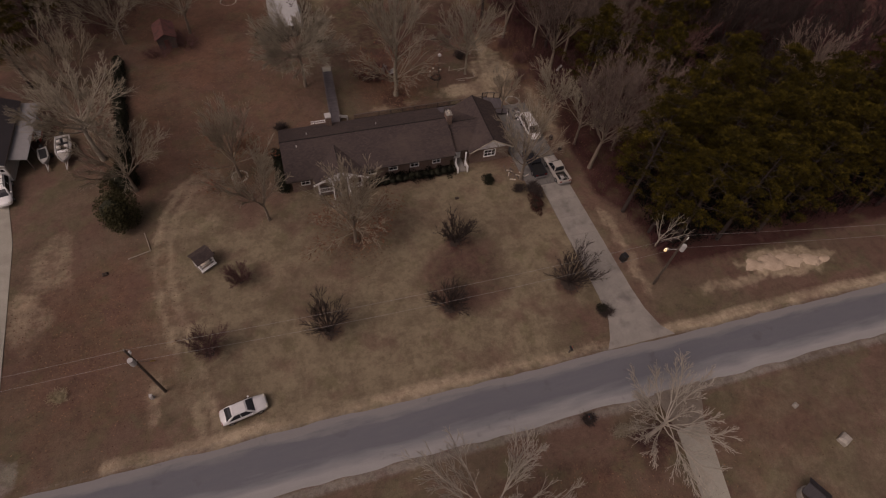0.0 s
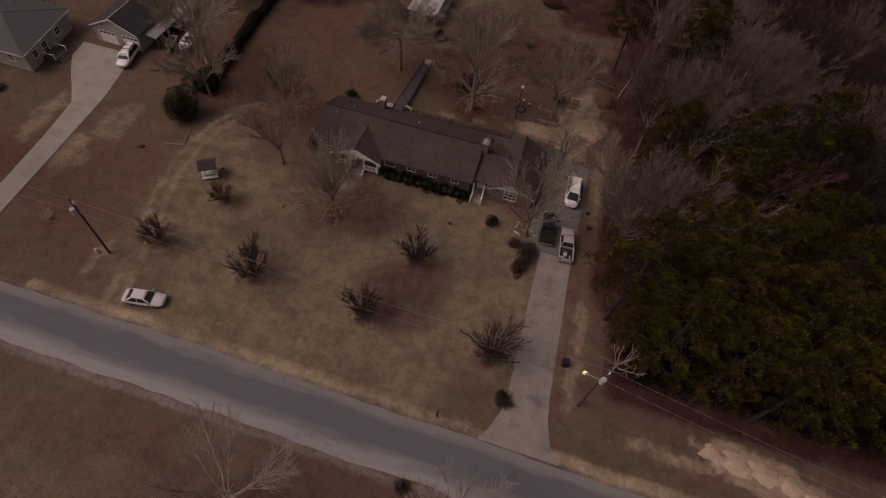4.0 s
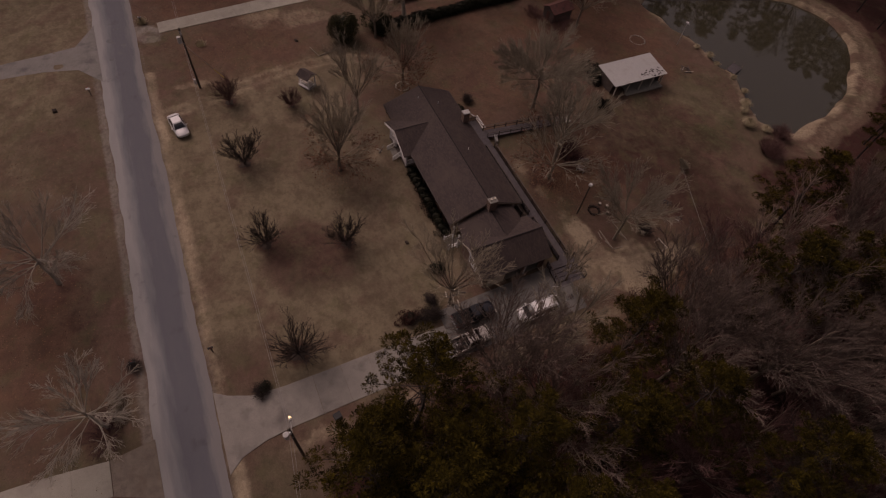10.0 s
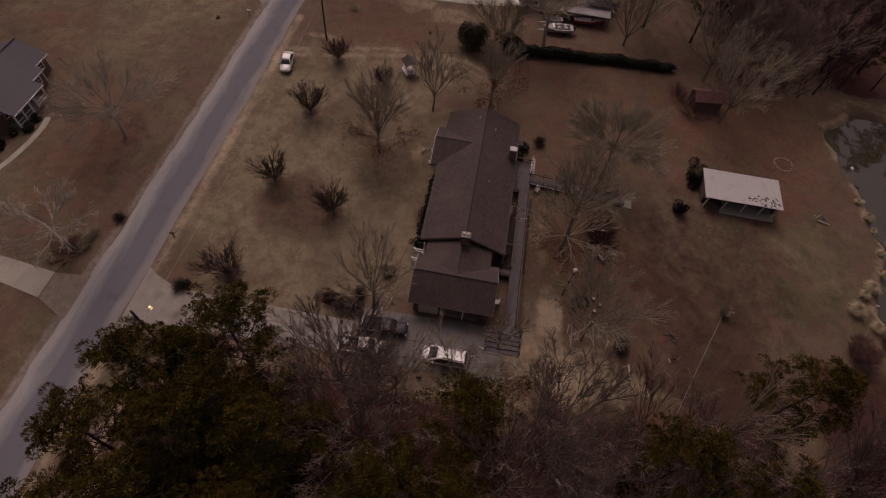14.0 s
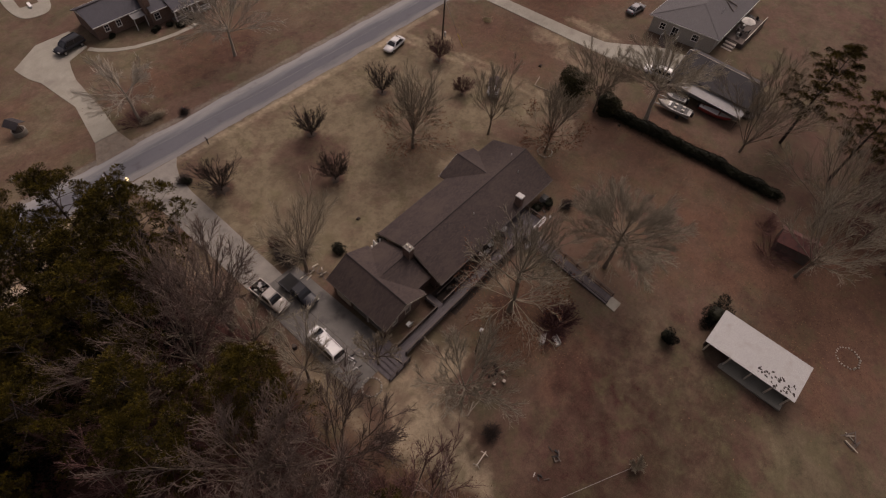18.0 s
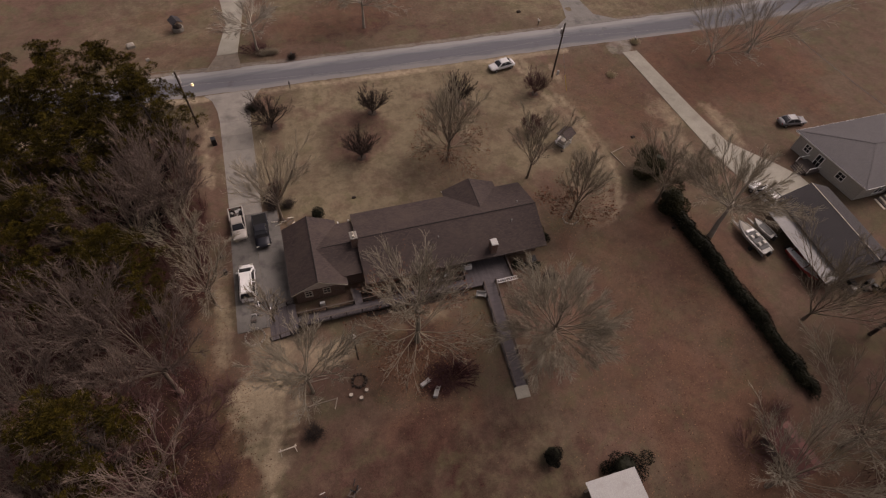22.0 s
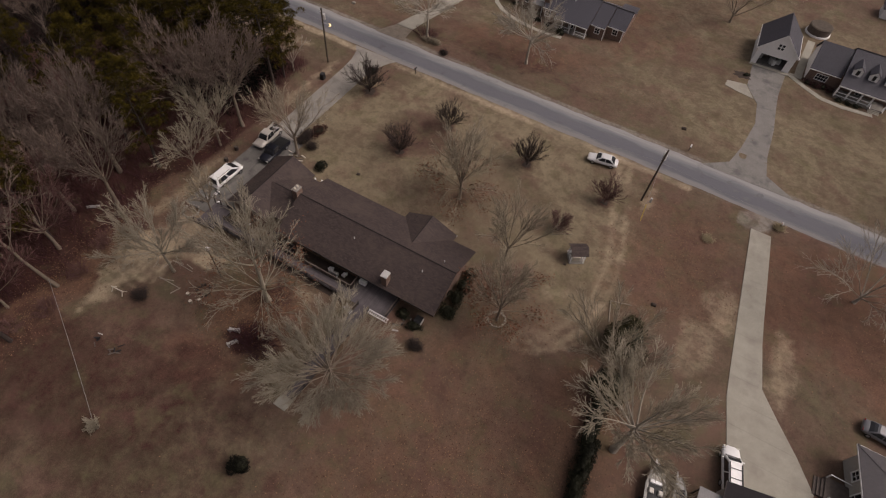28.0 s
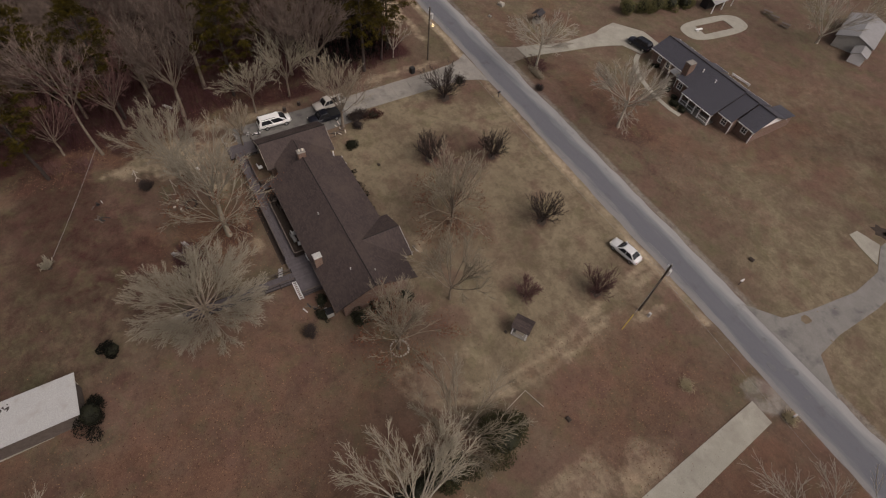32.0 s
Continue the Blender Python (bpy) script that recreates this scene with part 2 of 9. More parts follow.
M_BRICK = brickwork("brown_brick", (0.17, 0.085, 0.06), (0.115, 0.06, 0.045), (0.22, 0.19, 0.16), 0.23, 0.08, UPRIGHT_X, 0.5, 0.01)
M_SIDING = brickwork("pale_siding", (0.42, 0.40, 0.36), (0.40, 0.38, 0.345), (0.22, 0.21, 0.19), 40.0, 0.13, UPRIGHT_X, 0.5, 0.01)
M_RIDGE = surface("ridge_cap", (0.009, 0.008, 0.008), (0.024, 0.019, 0.019), 0.4, 0.05)
M_WHITE = surface("white_paint", (0.74, 0.73, 0.71), (0.84, 0.83, 0.81), 0.6, 0.04, 0.5, bump=0.1)
M_CREAM = surface("cream_paint", (0.50, 0.44, 0.36), (0.62, 0.56, 0.47), 0.6, 0.04, 0.55, bump=0.1)
M_PALE_TIMBER = surface("weathered_pale_timber", (0.24, 0.2, 0.16), (0.36, 0.31, 0.25), 0.4, 0.03, 0.85)
M_CONCRETE = surface("driveway_concrete", (0.19, 0.175, 0.155), (0.27, 0.25, 0.22), 1.3, 0.04, 0.9, vary=0.08, stain=(0.14, 0.125, 0.115), stain_size=2.5)
M_CONCRETE_PALE = surface("pale_concrete", (0.25, 0.234, 0.195), (0.345, 0.324, 0.27), 1.6, 0.05, 0.9, vary=0.02, stain=(0.23, 0.21, 0.18), stain_size=3.0)
M_PAD = surface("worn_grey_paving", (0.125, 0.117, 0.107), (0.185, 0.174, 0.16), 1.4, 0.04, 0.9, vary=0.04, stain=(0.075, 0.07, 0.068), stain_size=1.8)
M_GUTTER = surface("brown_gutter", (0.05, 0.04, 0.036), (0.075, 0.06, 0.054), 0.5, 0.05, 0.5)
M_DECK = surface("grey_deck_boards", (0.072, 0.062, 0.066), (0.118, 0.104, 0.109), 0.5, 0.04, 0.8, vary=0.12)
M_RAIL = surface("dark_rail_timber", (0.024, 0.019, 0.018), (0.052, 0.041, 0.038), 0.4, 0.03, 0.85)
M_TIMBER = surface("weathered_timber", (0.07, 0.055, 0.048), (0.135, 0.11, 0.095), 0.4, 0.03, 0.85)
M_POLE = surface("creosoted_pole", (0.05, 0.038, 0.03), (0.10, 0.08, 0.062), 0.5, 0.03, 0.85)
M_TIN = surface("galvanised_tin_roof", (0.37, 0.365, 0.355), (0.43, 0.425, 0.41), 1.6, 0.1, 0.6, 0.0, stain=(0.335, 0.32, 0.3), stain_size=1.6, bump=0.1)
M_TIN_DULL = surface("dull_metal_roof", (0.19, 0.185, 0.185), (0.27, 0.262, 0.26), 1.5, 0.1, 0.5, 0.0, bump=0.1)
M_RUST = surface("dark_roof_blotch", (0.03, 0.025, 0.022), (0.06, 0.05, 0.045), 0.2, 0.05)
M_BLACK = surface("black_plastic", (0.012, 0.012, 0.013), (0.022, 0.022, 0.023), 0.2, 0.02, 0.5, bump=0.1)
M_DARKROOM = surface("unlit_interior", (0.02, 0.018, 0.017), (0.035, 0.03, 0.028), 0.6, 0.1)
M_RED = surface("faded_red_metal", (0.25, 0.035, 0.03), (0.34, 0.06, 0.05), 0.4, 0.05, 0.5)
M_REDROOF = surface("rusty_red_roof", (0.1, 0.04, 0.035), (0.16, 0.07, 0.06), 0.5, 0.06, 0.8, stain=(0.045, 0.03, 0.028), stain_size=0.9)
M_GREYBOX = surface("grey_painted_metal", (0.36, 0.35, 0.34), (0.46, 0.45, 0.43), 0.3, 0.03, 0.45)
M_BARK = surface("grey_brown_bark", (0.13, 0.10, 0.076), (0.235, 0.192, 0.148), 0.3, 0.04, 0.95, vary=0.12)
M_BARK_PALE = surface("pale_bark", (0.25, 0.221, 0.178), (0.41, 0.367, 0.303), 0.35, 0.05, 0.95, vary=0.08)
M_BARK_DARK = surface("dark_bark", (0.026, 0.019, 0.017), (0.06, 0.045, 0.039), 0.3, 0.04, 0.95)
M_TWIG = surface("twigs", (0.155, 0.129, 0.094), (0.34, 0.29, 0.215), 0.6, 0.08, 0.95, bump=0.0, vary=0.15)
M_TWIG_WOOD = surface("woodland_twigs", (0.09, 0.065, 0.054), (0.22, 0.164, 0.135), 0.6, 0.08, 0.95, bump=0.0, vary=0.3)
M_TWIG_RED = surface("reddish_twigs", (0.075, 0.036, 0.034), (0.16, 0.086, 0.078), 0.6, 0.08, 0.95, bump=0.0, vary=0.2)
M_STEM = surface("dark_pruned_stems", (0.02, 0.014, 0.012), (0.055, 0.039, 0.033), 0.3, 0.05, 0.95)
M_TWIG_PALE = surface("pale_twigs", (0.235, 0.2, 0.15), (0.42, 0.37, 0.28), 0.6, 0.08, 0.95, bump=0.0, vary=0.1)
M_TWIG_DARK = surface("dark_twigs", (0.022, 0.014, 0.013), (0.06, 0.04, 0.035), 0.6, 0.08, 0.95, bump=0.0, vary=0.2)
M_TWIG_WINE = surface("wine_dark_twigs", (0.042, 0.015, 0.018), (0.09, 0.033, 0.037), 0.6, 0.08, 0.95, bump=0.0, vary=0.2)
M_OLIVE_DARK = surface("dark_olive_leaves", (0.014, 0.014, 0.006), (0.055, 0.05, 0.021), 0.7, 0.12, 0.8, bump=0.0, vary=0.15, spec=0.15)
M_OLIVE = surface("olive_leaves", (0.05, 0.047, 0.018), (0.13, 0.118, 0.05), 0.7, 0.12, 0.8, bump=0.0, vary=0.15, spec=0.15)
M_POOL = surface("murky_green_water", (0.03, 0.034, 0.018), (0.05, 0.052, 0.03), 1.2, 0.3, 0.15, bump=0.0, spec=0.5)
M_ASPHALT_OLD = surface("old_grey_asphalt", (0.15, 0.141, 0.129), (0.215, 0.203, 0.187), 1.6, 0.05, 0.9, vary=0.02, stain=(0.105, 0.1, 0.097), stain_size=2.2)
M_GRAVEL_BROWN = surface("brown_gravel", (0.12, 0.098, 0.078), (0.225, 0.19, 0.155), 0.9, 0.05, 0.95, stain=(0.15, 0.115, 0.085), stain_size=1.5)
# The pale grey paints the sky's reflection onto the wires.
M_WIRE = surface("sky_grey_cable", (0.20, 0.19, 0.18), (0.28, 0.27, 0.26), 0.5, 0.05, 0.7, bump=0.0)
M_PINE, pn_, pb_ = nodes_of("pine_needles")
ptc = pn_.nodes.new("ShaderNodeTexCoord")
pgeo = pn_.nodes.new("ShaderNodeNewGeometry")
# Needle tone varies; the near-black lumps stand in for shade between clumps.
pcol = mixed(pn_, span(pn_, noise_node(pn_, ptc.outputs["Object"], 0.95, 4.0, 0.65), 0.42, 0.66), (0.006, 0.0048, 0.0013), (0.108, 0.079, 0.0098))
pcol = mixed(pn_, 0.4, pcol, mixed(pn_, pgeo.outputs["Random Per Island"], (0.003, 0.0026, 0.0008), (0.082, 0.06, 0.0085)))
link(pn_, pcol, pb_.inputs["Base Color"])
pb_.inputs["Roughness"].default_value, pb_.inputs["Specular IOR Level"].default_value = 0.75, 0.08
M_TWIG_MID = surface("mid_twigs", (0.18, 0.155, 0.117), (0.34, 0.3, 0.228), 0.6, 0.08, 0.95, bump=0.0, vary=0.1)
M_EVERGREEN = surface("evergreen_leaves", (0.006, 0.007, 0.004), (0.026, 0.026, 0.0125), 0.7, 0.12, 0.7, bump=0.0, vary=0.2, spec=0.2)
# near-black leaf for the dark shrubs and for the stand-in shade under the pines
M_BLACKLEAF = surface("near_black_leaves", (0.003, 0.003, 0.0025), (0.011, 0.0105, 0.007), 0.7, 0.12, 0.8, bump=0.0, vary=0.2, spec=0.1)
M_WINELEAF = surface("wine_brown_leaves", (0.03, 0.013, 0.011), (0.075, 0.034, 0.027), 0.6, 0.1, 0.9, bump=0.0, spec=0.1)
M_DRYLEAF = surface("dry_brown_leaves", (0.085, 0.036, 0.022), (0.2, 0.092, 0.055), 0.8, 0.1, 0.9, bump=0.0, spec=0.1)
M_DRYGRASS = surface("dry_pond_grass", (0.28, 0.23, 0.14), (0.42, 0.36, 0.24), 0.8, 0.1, 0.9, bump=0.0, spec=0.1)
M_TYRE = surface("tyre_rubber", (0.012, 0.012, 0.012), (0.025, 0.024, 0.023), 0.2, 0.03, 0.8)
M_RIM = surface("wheel_metal", (0.28, 0.28, 0.28), (0.4, 0.4, 0.4), 0.2, 0.03, 0.35, 0.6, bump=0)
M_STONE = surface("pale_stones", (0.26, 0.235, 0.2), (0.40, 0.37, 0.32), 0.2, 0.04, 0.9, vary=0.25)
M_BOAT = surface("dull_white_gelcoat", (0.24, 0.232, 0.215), (0.4, 0.39, 0.365), 0.5, 0.05, 0.5, bump=0.1)
M_CLOTH = surface("pale_cloth", (0.5, 0.47, 0.42), (0.62, 0.59, 0.54), 0.3, 0.04, 0.9)
M_MULCH = surface("dark_mulch", (0.030, 0.022, 0.018), (0.062, 0.046, 0.036), 0.25, 0.04, 0.95)


M_FALLEN, fn_, fb_ = nodes_of("fallen_leaf")
fgeo = fn_.nodes.new("ShaderNodeNewGeometry")
fcol = mixed(fn_, fgeo.outputs["Random Per Island"], (0.06, 0.032, 0.022), (0.23, 0.14, 0.085))
link(fn_, fcol, fb_.inputs["Base Color"])
fb_.inputs["Roughness"].default_value, fb_.inputs["Specular IOR Level"].default_value = 0.9, 0.1


def paint(name, colour, rough=0.3, film=0.03, coat=0.4):
    m, n, b = nodes_of(name)
    tc = n.nodes.new("ShaderNodeTexCoord")
    dust = span(n, noise_node(n, tc.outputs["Object"], 1.6, 5.0), 0.35, 0.75)
    link(n, mixed(n, dust, colour, tuple(0.82 * c + film for c in colour)), b.inputs["Base Color"])
    b.inputs["Roughness"].default_value = rough
    b.inputs["Coat Weight"].default_value, b.inputs["Coat Roughness"].default_value = coat, 0.15
    return m


M_CAR_WHITE = paint("white_car_paint", (0.78, 0.775, 0.76))
M_CAR_SILVER = paint("silver_car_paint", (0.14, 0.14, 0.15), 0.35)
M_CAR_BLACK = paint("black_car_paint", (0.004, 0.005, 0.012), 0.5, 0.002, 0.15)
M_CAR_SEDAN = paint("silver_white_car_paint", (0.58, 0.575, 0.57))
M_CAR_PALE = paint("pale_truck_paint", (0.50, 0.46, 0.41))


def glass(name, tint, rough=0.05):
    m, n, b = nodes_of(name)
    b.inputs["Base Color"].default_value = (*tint, 1)
    b.inputs["Roughness"].default_value, b.inputs["Specular IOR Level"].default_value = rough, 0.6
    return m


M_GLASS = glass("dark_window_glass", (0.02, 0.021, 0.024))
M_LAMPGLASS = glass("lamp_glass", (0.6, 0.58, 0.5), 0.2)
M_REDLENS = glass("red_lens", (0.25, 0.02, 0.02), 0.2)

M_LAMP, ln, lb = nodes_of("lit_street_lamp")
lb.inputs["Emission Color"].default_value = (1.0, 0.72, 0.25, 1)
lb.inputs["Emission Strength"].default_value = 3.0

M_WATER, wn_, wb = nodes_of("pond_water")
wb.inputs["Base Color"].default_value = (0.045, 0.04, 0.025, 1)
wb.inputs["Roughness"].default_value, wb.inputs["Specular IOR Level"].default_value = 0.03, 0.9
tcw = wn_.nodes.new("ShaderNodeTexCoord")
bw = wn_.nodes.new("ShaderNodeBump")
bw.inputs["Strength"].default_value, bw.inputs["Distance"].default_value = 0.06, 0.01
link(wn_, noise_node(wn_, tcw.outputs["Object"], 1.3, 3.0), bw.inputs["Height"])
link(wn_, bw.outputs[0], wb.inputs["Normal"])
# ---- ground ----
def axis_steps(lo, hi, step, far):
    core = list(np.arange(lo, hi + step / 2, step))
    out, d, p = [], step, hi
    while p < far:
        d *= 1.35
        p += d
        out.append(p)
    low, d, p = [], step, lo
    while p > -far:
        d *= 1.35
        p -= d
        low.append(p)
    return np.array(low[::-1] + core + out)


def patch(X, Y, cx, cy, rx, ry, turn=0.0, soft=0.35, rag=0.5, size=3.0):
    """How far a place lies inside a ragged oval of ground cover."""
    c, s = math.cos(radians(turn)), math.sin(radians(turn))
    u, w = X - cx, Y - cy
    d = np.hypot((c * u + s * w) / rx, (c * w - s * u) / ry)
    d = d + rag * (wavy(X, Y, size) - 0.5) + 0.5 * rag * (wavy(X + 50, Y, size / 3) - 0.5)
    return smoothstep(1 + soft, 1 - soft, d)


TRACK = ((-12.6, 58.6), (-15.4, 56.6), (-17.6, 52.0), (-18.6, 47.0), (-18.5, 42.5), (-17.7, 38.0), (-16.3, 33.0), (-15.0, 28.0), (-13.8, 23.0))


def ruts(X, Y):
    """Two worn wheel ruts that bend round the lawn's end."""
    near = np.full(X.shape, 1e9)
    for (ax, ay), (bx, by) in zip(TRACK[:-1], TRACK[1:]):
        ux, uy = bx - ax, by - ay
        k = np.clip(((X - ax) * ux + (Y - ay) * uy) / (ux * ux + uy * uy), 0, 1)
        near = np.minimum(near, np.hypot(X - ax - k * ux, Y - ay - k * uy))
    worn = 0.45 + 0.55 * smoothstep(0.3, 0.65, wavy(X, Y, 3.0))
    return np.maximum(smoothstep(0.75, 0.2, np.abs(near - 0.85)), 0.45 * smoothstep(2.2, 0.8, near)) * worn


def ground_sheet():
    xs, ys = axis_steps(-80.0, 100.0, 0.6, 2600.0), axis_steps(-48.0, 150.0, 0.6, 2600.0)
    X, Y = np.meshgrid(xs, ys, indexing="ij")
    Z = ground_height(X, Y) + 0.05 * (wavy(X, Y, 1.6) - 0.5) * smoothstep(3.2, 5.0, np.abs(Y - road_middle(X)))
    Z = np.where((np.abs(X) < 400) & (np.abs(Y - 50) < 400), Z, -1.0)
    # the ground lies lower under paving
    under_road = smoothstep(2.9, 2.2, np.abs(Y - road_middle(X)))
    Z = Z - 0.06 * under_road
    under_drive = ((X > 29.2) & (X < 36.3) & (Y > 22) & (Y < 65)) | ((X > -48) & (X < -32) & (Y > 24) & (Y < 62))
    Z = np.where(under_drive, ground_height(X, Y) * 0.5 - 0.01, Z)
    nx, ny = len(xs), len(ys)
    idx = np.arange(nx * ny).reshape(nx, ny)
    quads = np.stack([idx[:-1, :-1], idx[1:, :-1], idx[1:, 1:], idx[:-1, 1:]], -1).reshape(-1, 4)
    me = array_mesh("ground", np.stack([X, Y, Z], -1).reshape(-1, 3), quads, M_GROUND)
    lawn = np.maximum.reduce([
        patch(X, Y, 7, 36, 26, 17, 0, 0.2, 0.35, 6), patch(X, Y, 22, 45, 8, 7), 0.8 * patch(X, Y, -14, 38, 7, 15, 0, 0.4),
        0.75 * patch(X, Y, -40, 2, 26, 14, 0, 0.4), 0.5 * patch(X, Y, -12, -4, 14, 14, 0, 0.5), 0.45 * patch(X, Y, 45, 0, 12, 12, 0, 0.5), 0.45 * patch(X, Y, 24, -4, 8, 5, 20, 0.5), 0.4 * patch(X, Y, 12, 88, 10, 8, 20, 0.5), 0.45 * patch(X, Y, 9.5, 103, 6, 5, 20, 0.5), 0.6 * patch(X, Y, -35, -30, 40, 16, 0, 0.5)])
    lawn = lawn * (1 - 0.95 * patch(X, Y, 16.5, 34.6, 6.2, 5.2, 30, 0.3, 0.4)) * (1 - 0.6 * patch(X, Y, 27.5, 24.6, 4.0, 2.2, 10, 0.4, 0.6, 2)) * (1 - 0.45 * patch(X, Y, 23, 40.5, 4.0, 2.0, 30, 0.4, 0.9, 1.5)) * (1 - 0.5 * patch(X, Y, 5, 45.5, 11, 4.5, -8, 0.4, 0.8, 2))
    lawn = lawn * (1 - 0.5 * patch(X, Y, -1, 37, 7, 4, 20, 0.5, 0.9, 2.5))
    litter = np.maximum.reduce([
        0.62 * patch(X, Y, -26, 36, 10, 12, 0, 0.55), 0.55 * patch(X, Y, -10, 75, 14, 17, 20, 0.4), 1.1 * patch(X, Y, -14, 90, 8, 12, 10, 0.5, 0.8, 3), 0.9 * patch(X, Y, -52, 33, 16, 14, 0, 0.3),
        0.75 * patch(X, Y, 14, 4, 15, 5.5, 8, 0.5), 0.5 * patch(X, Y, -8, -14, 12, 7, 30, 0.6), 0.4 * patch(X, Y, 42, 8, 9, 4, 0, 0.6), patch(X, Y, -14, 100, 16, 10, 0, 0.4), 0.9 * patch(X, Y, 16.5, 79, 5.5, 3.0, 10, 0.5, 0.8, 2), 0.8 * patch(X, Y, 16, 72, 6, 6, 0, 0.5),
        0.35 * patch(X, Y, 0, -32, 24, 12, 0, 0.6), 0.6 * patch(X, Y, 2, -1, 7, 3, 10, 0.6, 0.8, 4), 0.7 * patch(X, Y, -3, -22, 9, 5, 30, 0.6, 0.8, 4), 0.6 * patch(X, Y, 44, -4, 7, 4, 0, 0.6, 0.8, 4), 0.7 * patch(X, Y, -22, 70, 6, 16, 0, 0.4), 0.9 * patch(X, Y, 38.0, 80, 3.6, 15, 4, 0.5, 0.9, 3)])
    sand = np.maximum.reduce([
        1.0 * patch(X, Y, 33.3, 72.6, 3.2, 6.2, 8, 0.3, 0.8, 2), 0.6 * patch(X, Y, 30, 68.2, 4.0, 2.6, 20, 0.4, 0.9, 2), 1.0 * patch(X, Y, 26.0, 68.6, 4.6, 1.6, 0, 0.3, 0.8, 2),
        0.75 * patch(X, Y, 30.5, 66.5, 1.6, 3.6, 20, 0.4, 0.8, 2), 1.3 * patch(X, Y, 57.5, 26.2, 6.2, 2.1, -8, 0.2, 0.5, 1.5), 0.7 * patch(X, Y, 49, 25.0, 6.0, 0.8, 0, 0.4, 0.9, 1.5),
        0.6 * patch(X, Y, 37.6, 33.5, 1.0, 6.5, 0, 0.5, 0.9, 1.5), 0.6 * patch(X, Y, -14.5, 56.5, 4.2, 1.1, 12, 0.4, 0.8, 1.5),
        0.6 * patch(X, Y, 3.5, 47.9, 1.8, 1.0, 0, 0.5, 0.8, 1.5), 0.4 * patch(X, Y, -13.2, 49.8, 2.2, 1.6, 20, 0.5, 0.7, 1.5), 0.75 * ruts(X, Y),
        0.62 * patch(X, Y, -31, 47, 2.6, 4, -6, 0.6, 0.7, 3), 0.6 * patch(X, Y, -32.5, 40, 2.0, 5, 6, 0.6, 0.7, 3), 0.6 * patch(X, Y, -40.6, 46, 1.6, 6, 5, 0.5, 0.7, 2),
        0.5 * patch(X, Y, 12.5, 66.5, 1.5, 1.0, 0, 0.4, 0.7, 1), 0.5 * patch(X, Y, 17.5, 67.0, 1.5, 0.8, 0, 0.4, 0.7, 1),
        0.6 * patch(X, Y, 37, 61, 1.2, 6, 0, 0.5, 0.9, 2), 0.5 * patch(X, Y, -19.3, 27.5, 0.9, 2.4, -10, 0.5, 0.8, 1), 0.45 * patch(X, Y, -28.2, 30.3, 1.0, 0.8, 0, 0.4, 0.7, 1),
        0.75 * smoothstep(1.26, 1.1, pond_edge(X, Y)) * smoothstep(0.35, 0.6, wavy(X + 20, Y, 2.5)),
        0.34 * smoothstep(1.8, 0.6, np.abs(pond_off(X, Y) - 3.2)) * smoothstep(118, 124, Y + 0.35 * np.abs(X))])
    verge = road_middle(X) + 3.15
    sand = np.maximum(sand, 1.1 * smoothstep(1.2, 0.1, np.abs(Y - verge - 0.6 - 0.5 * (wavy(X, 0 * Y, 4.0) - 0.5))) * (0.35 + 0.65 * smoothstep(0.25, 0.6, wavy(X, Y, 4.5))) * (X < 75) * (X > -24))
    green = np.maximum.reduce([
        0.7 * patch(X, Y, 13, 90, 9, 7, 0, 0.5, 0.6, 4), 0.95 * patch(X, Y, 18, 89, 6, 6, 10, 0.5, 0.8, 4), 0.8 * patch(X, Y, 14, 101, 9, 5, -20, 0.5, 0.8, 4), 0.6 * patch(X, Y, 24, 88, 13, 8, 10, 0.5, 0.8, 4), 0.6 * patch(X, Y, -38, 3, 9, 8, 0, 0.6), 0.5 * patch(X, Y, -22, -1, 6, 8, 0, 0.6),
        0.35 * patch(X, Y, -55, 70, 8, 10, 0, 0.5), 0.65 * patch(X, Y, -22, 4, 7, 6, 0, 0.6, 0.8, 3), 0.45 * patch(X, Y, -8, -4, 7, 5, 0, 0.6, 0.8, 3), 0.4 * patch(X, Y, 18, -3, 7, 3, 0, 0.6, 0.8, 3), 0.5 * patch(X, Y, -44, -8, 9, 5, 0, 0.6, 0.8, 3), 0.5 * patch(X, Y, 6, 104, 9, 6, 0, 0.6), 0.3 * patch(X, Y, -2, 35, 6, 4, 0, 0.6)])
    # Floor of the wood: dark litter, its colour deepened for shade under the crowns.
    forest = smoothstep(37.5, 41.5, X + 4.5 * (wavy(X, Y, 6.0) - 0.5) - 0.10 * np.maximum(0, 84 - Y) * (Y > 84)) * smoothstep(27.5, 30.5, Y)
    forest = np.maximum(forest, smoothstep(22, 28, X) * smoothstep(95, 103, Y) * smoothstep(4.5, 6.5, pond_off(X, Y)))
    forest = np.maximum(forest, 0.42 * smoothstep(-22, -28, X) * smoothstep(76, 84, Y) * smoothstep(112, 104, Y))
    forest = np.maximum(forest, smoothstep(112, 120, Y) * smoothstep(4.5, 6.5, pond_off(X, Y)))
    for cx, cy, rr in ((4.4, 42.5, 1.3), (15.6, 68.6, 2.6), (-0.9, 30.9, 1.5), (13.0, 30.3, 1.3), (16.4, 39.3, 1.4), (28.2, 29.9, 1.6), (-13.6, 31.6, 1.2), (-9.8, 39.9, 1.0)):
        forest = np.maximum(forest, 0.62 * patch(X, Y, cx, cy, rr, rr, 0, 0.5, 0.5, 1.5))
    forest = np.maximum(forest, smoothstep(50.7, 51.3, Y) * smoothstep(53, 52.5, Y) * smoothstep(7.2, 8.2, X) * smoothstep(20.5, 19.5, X))
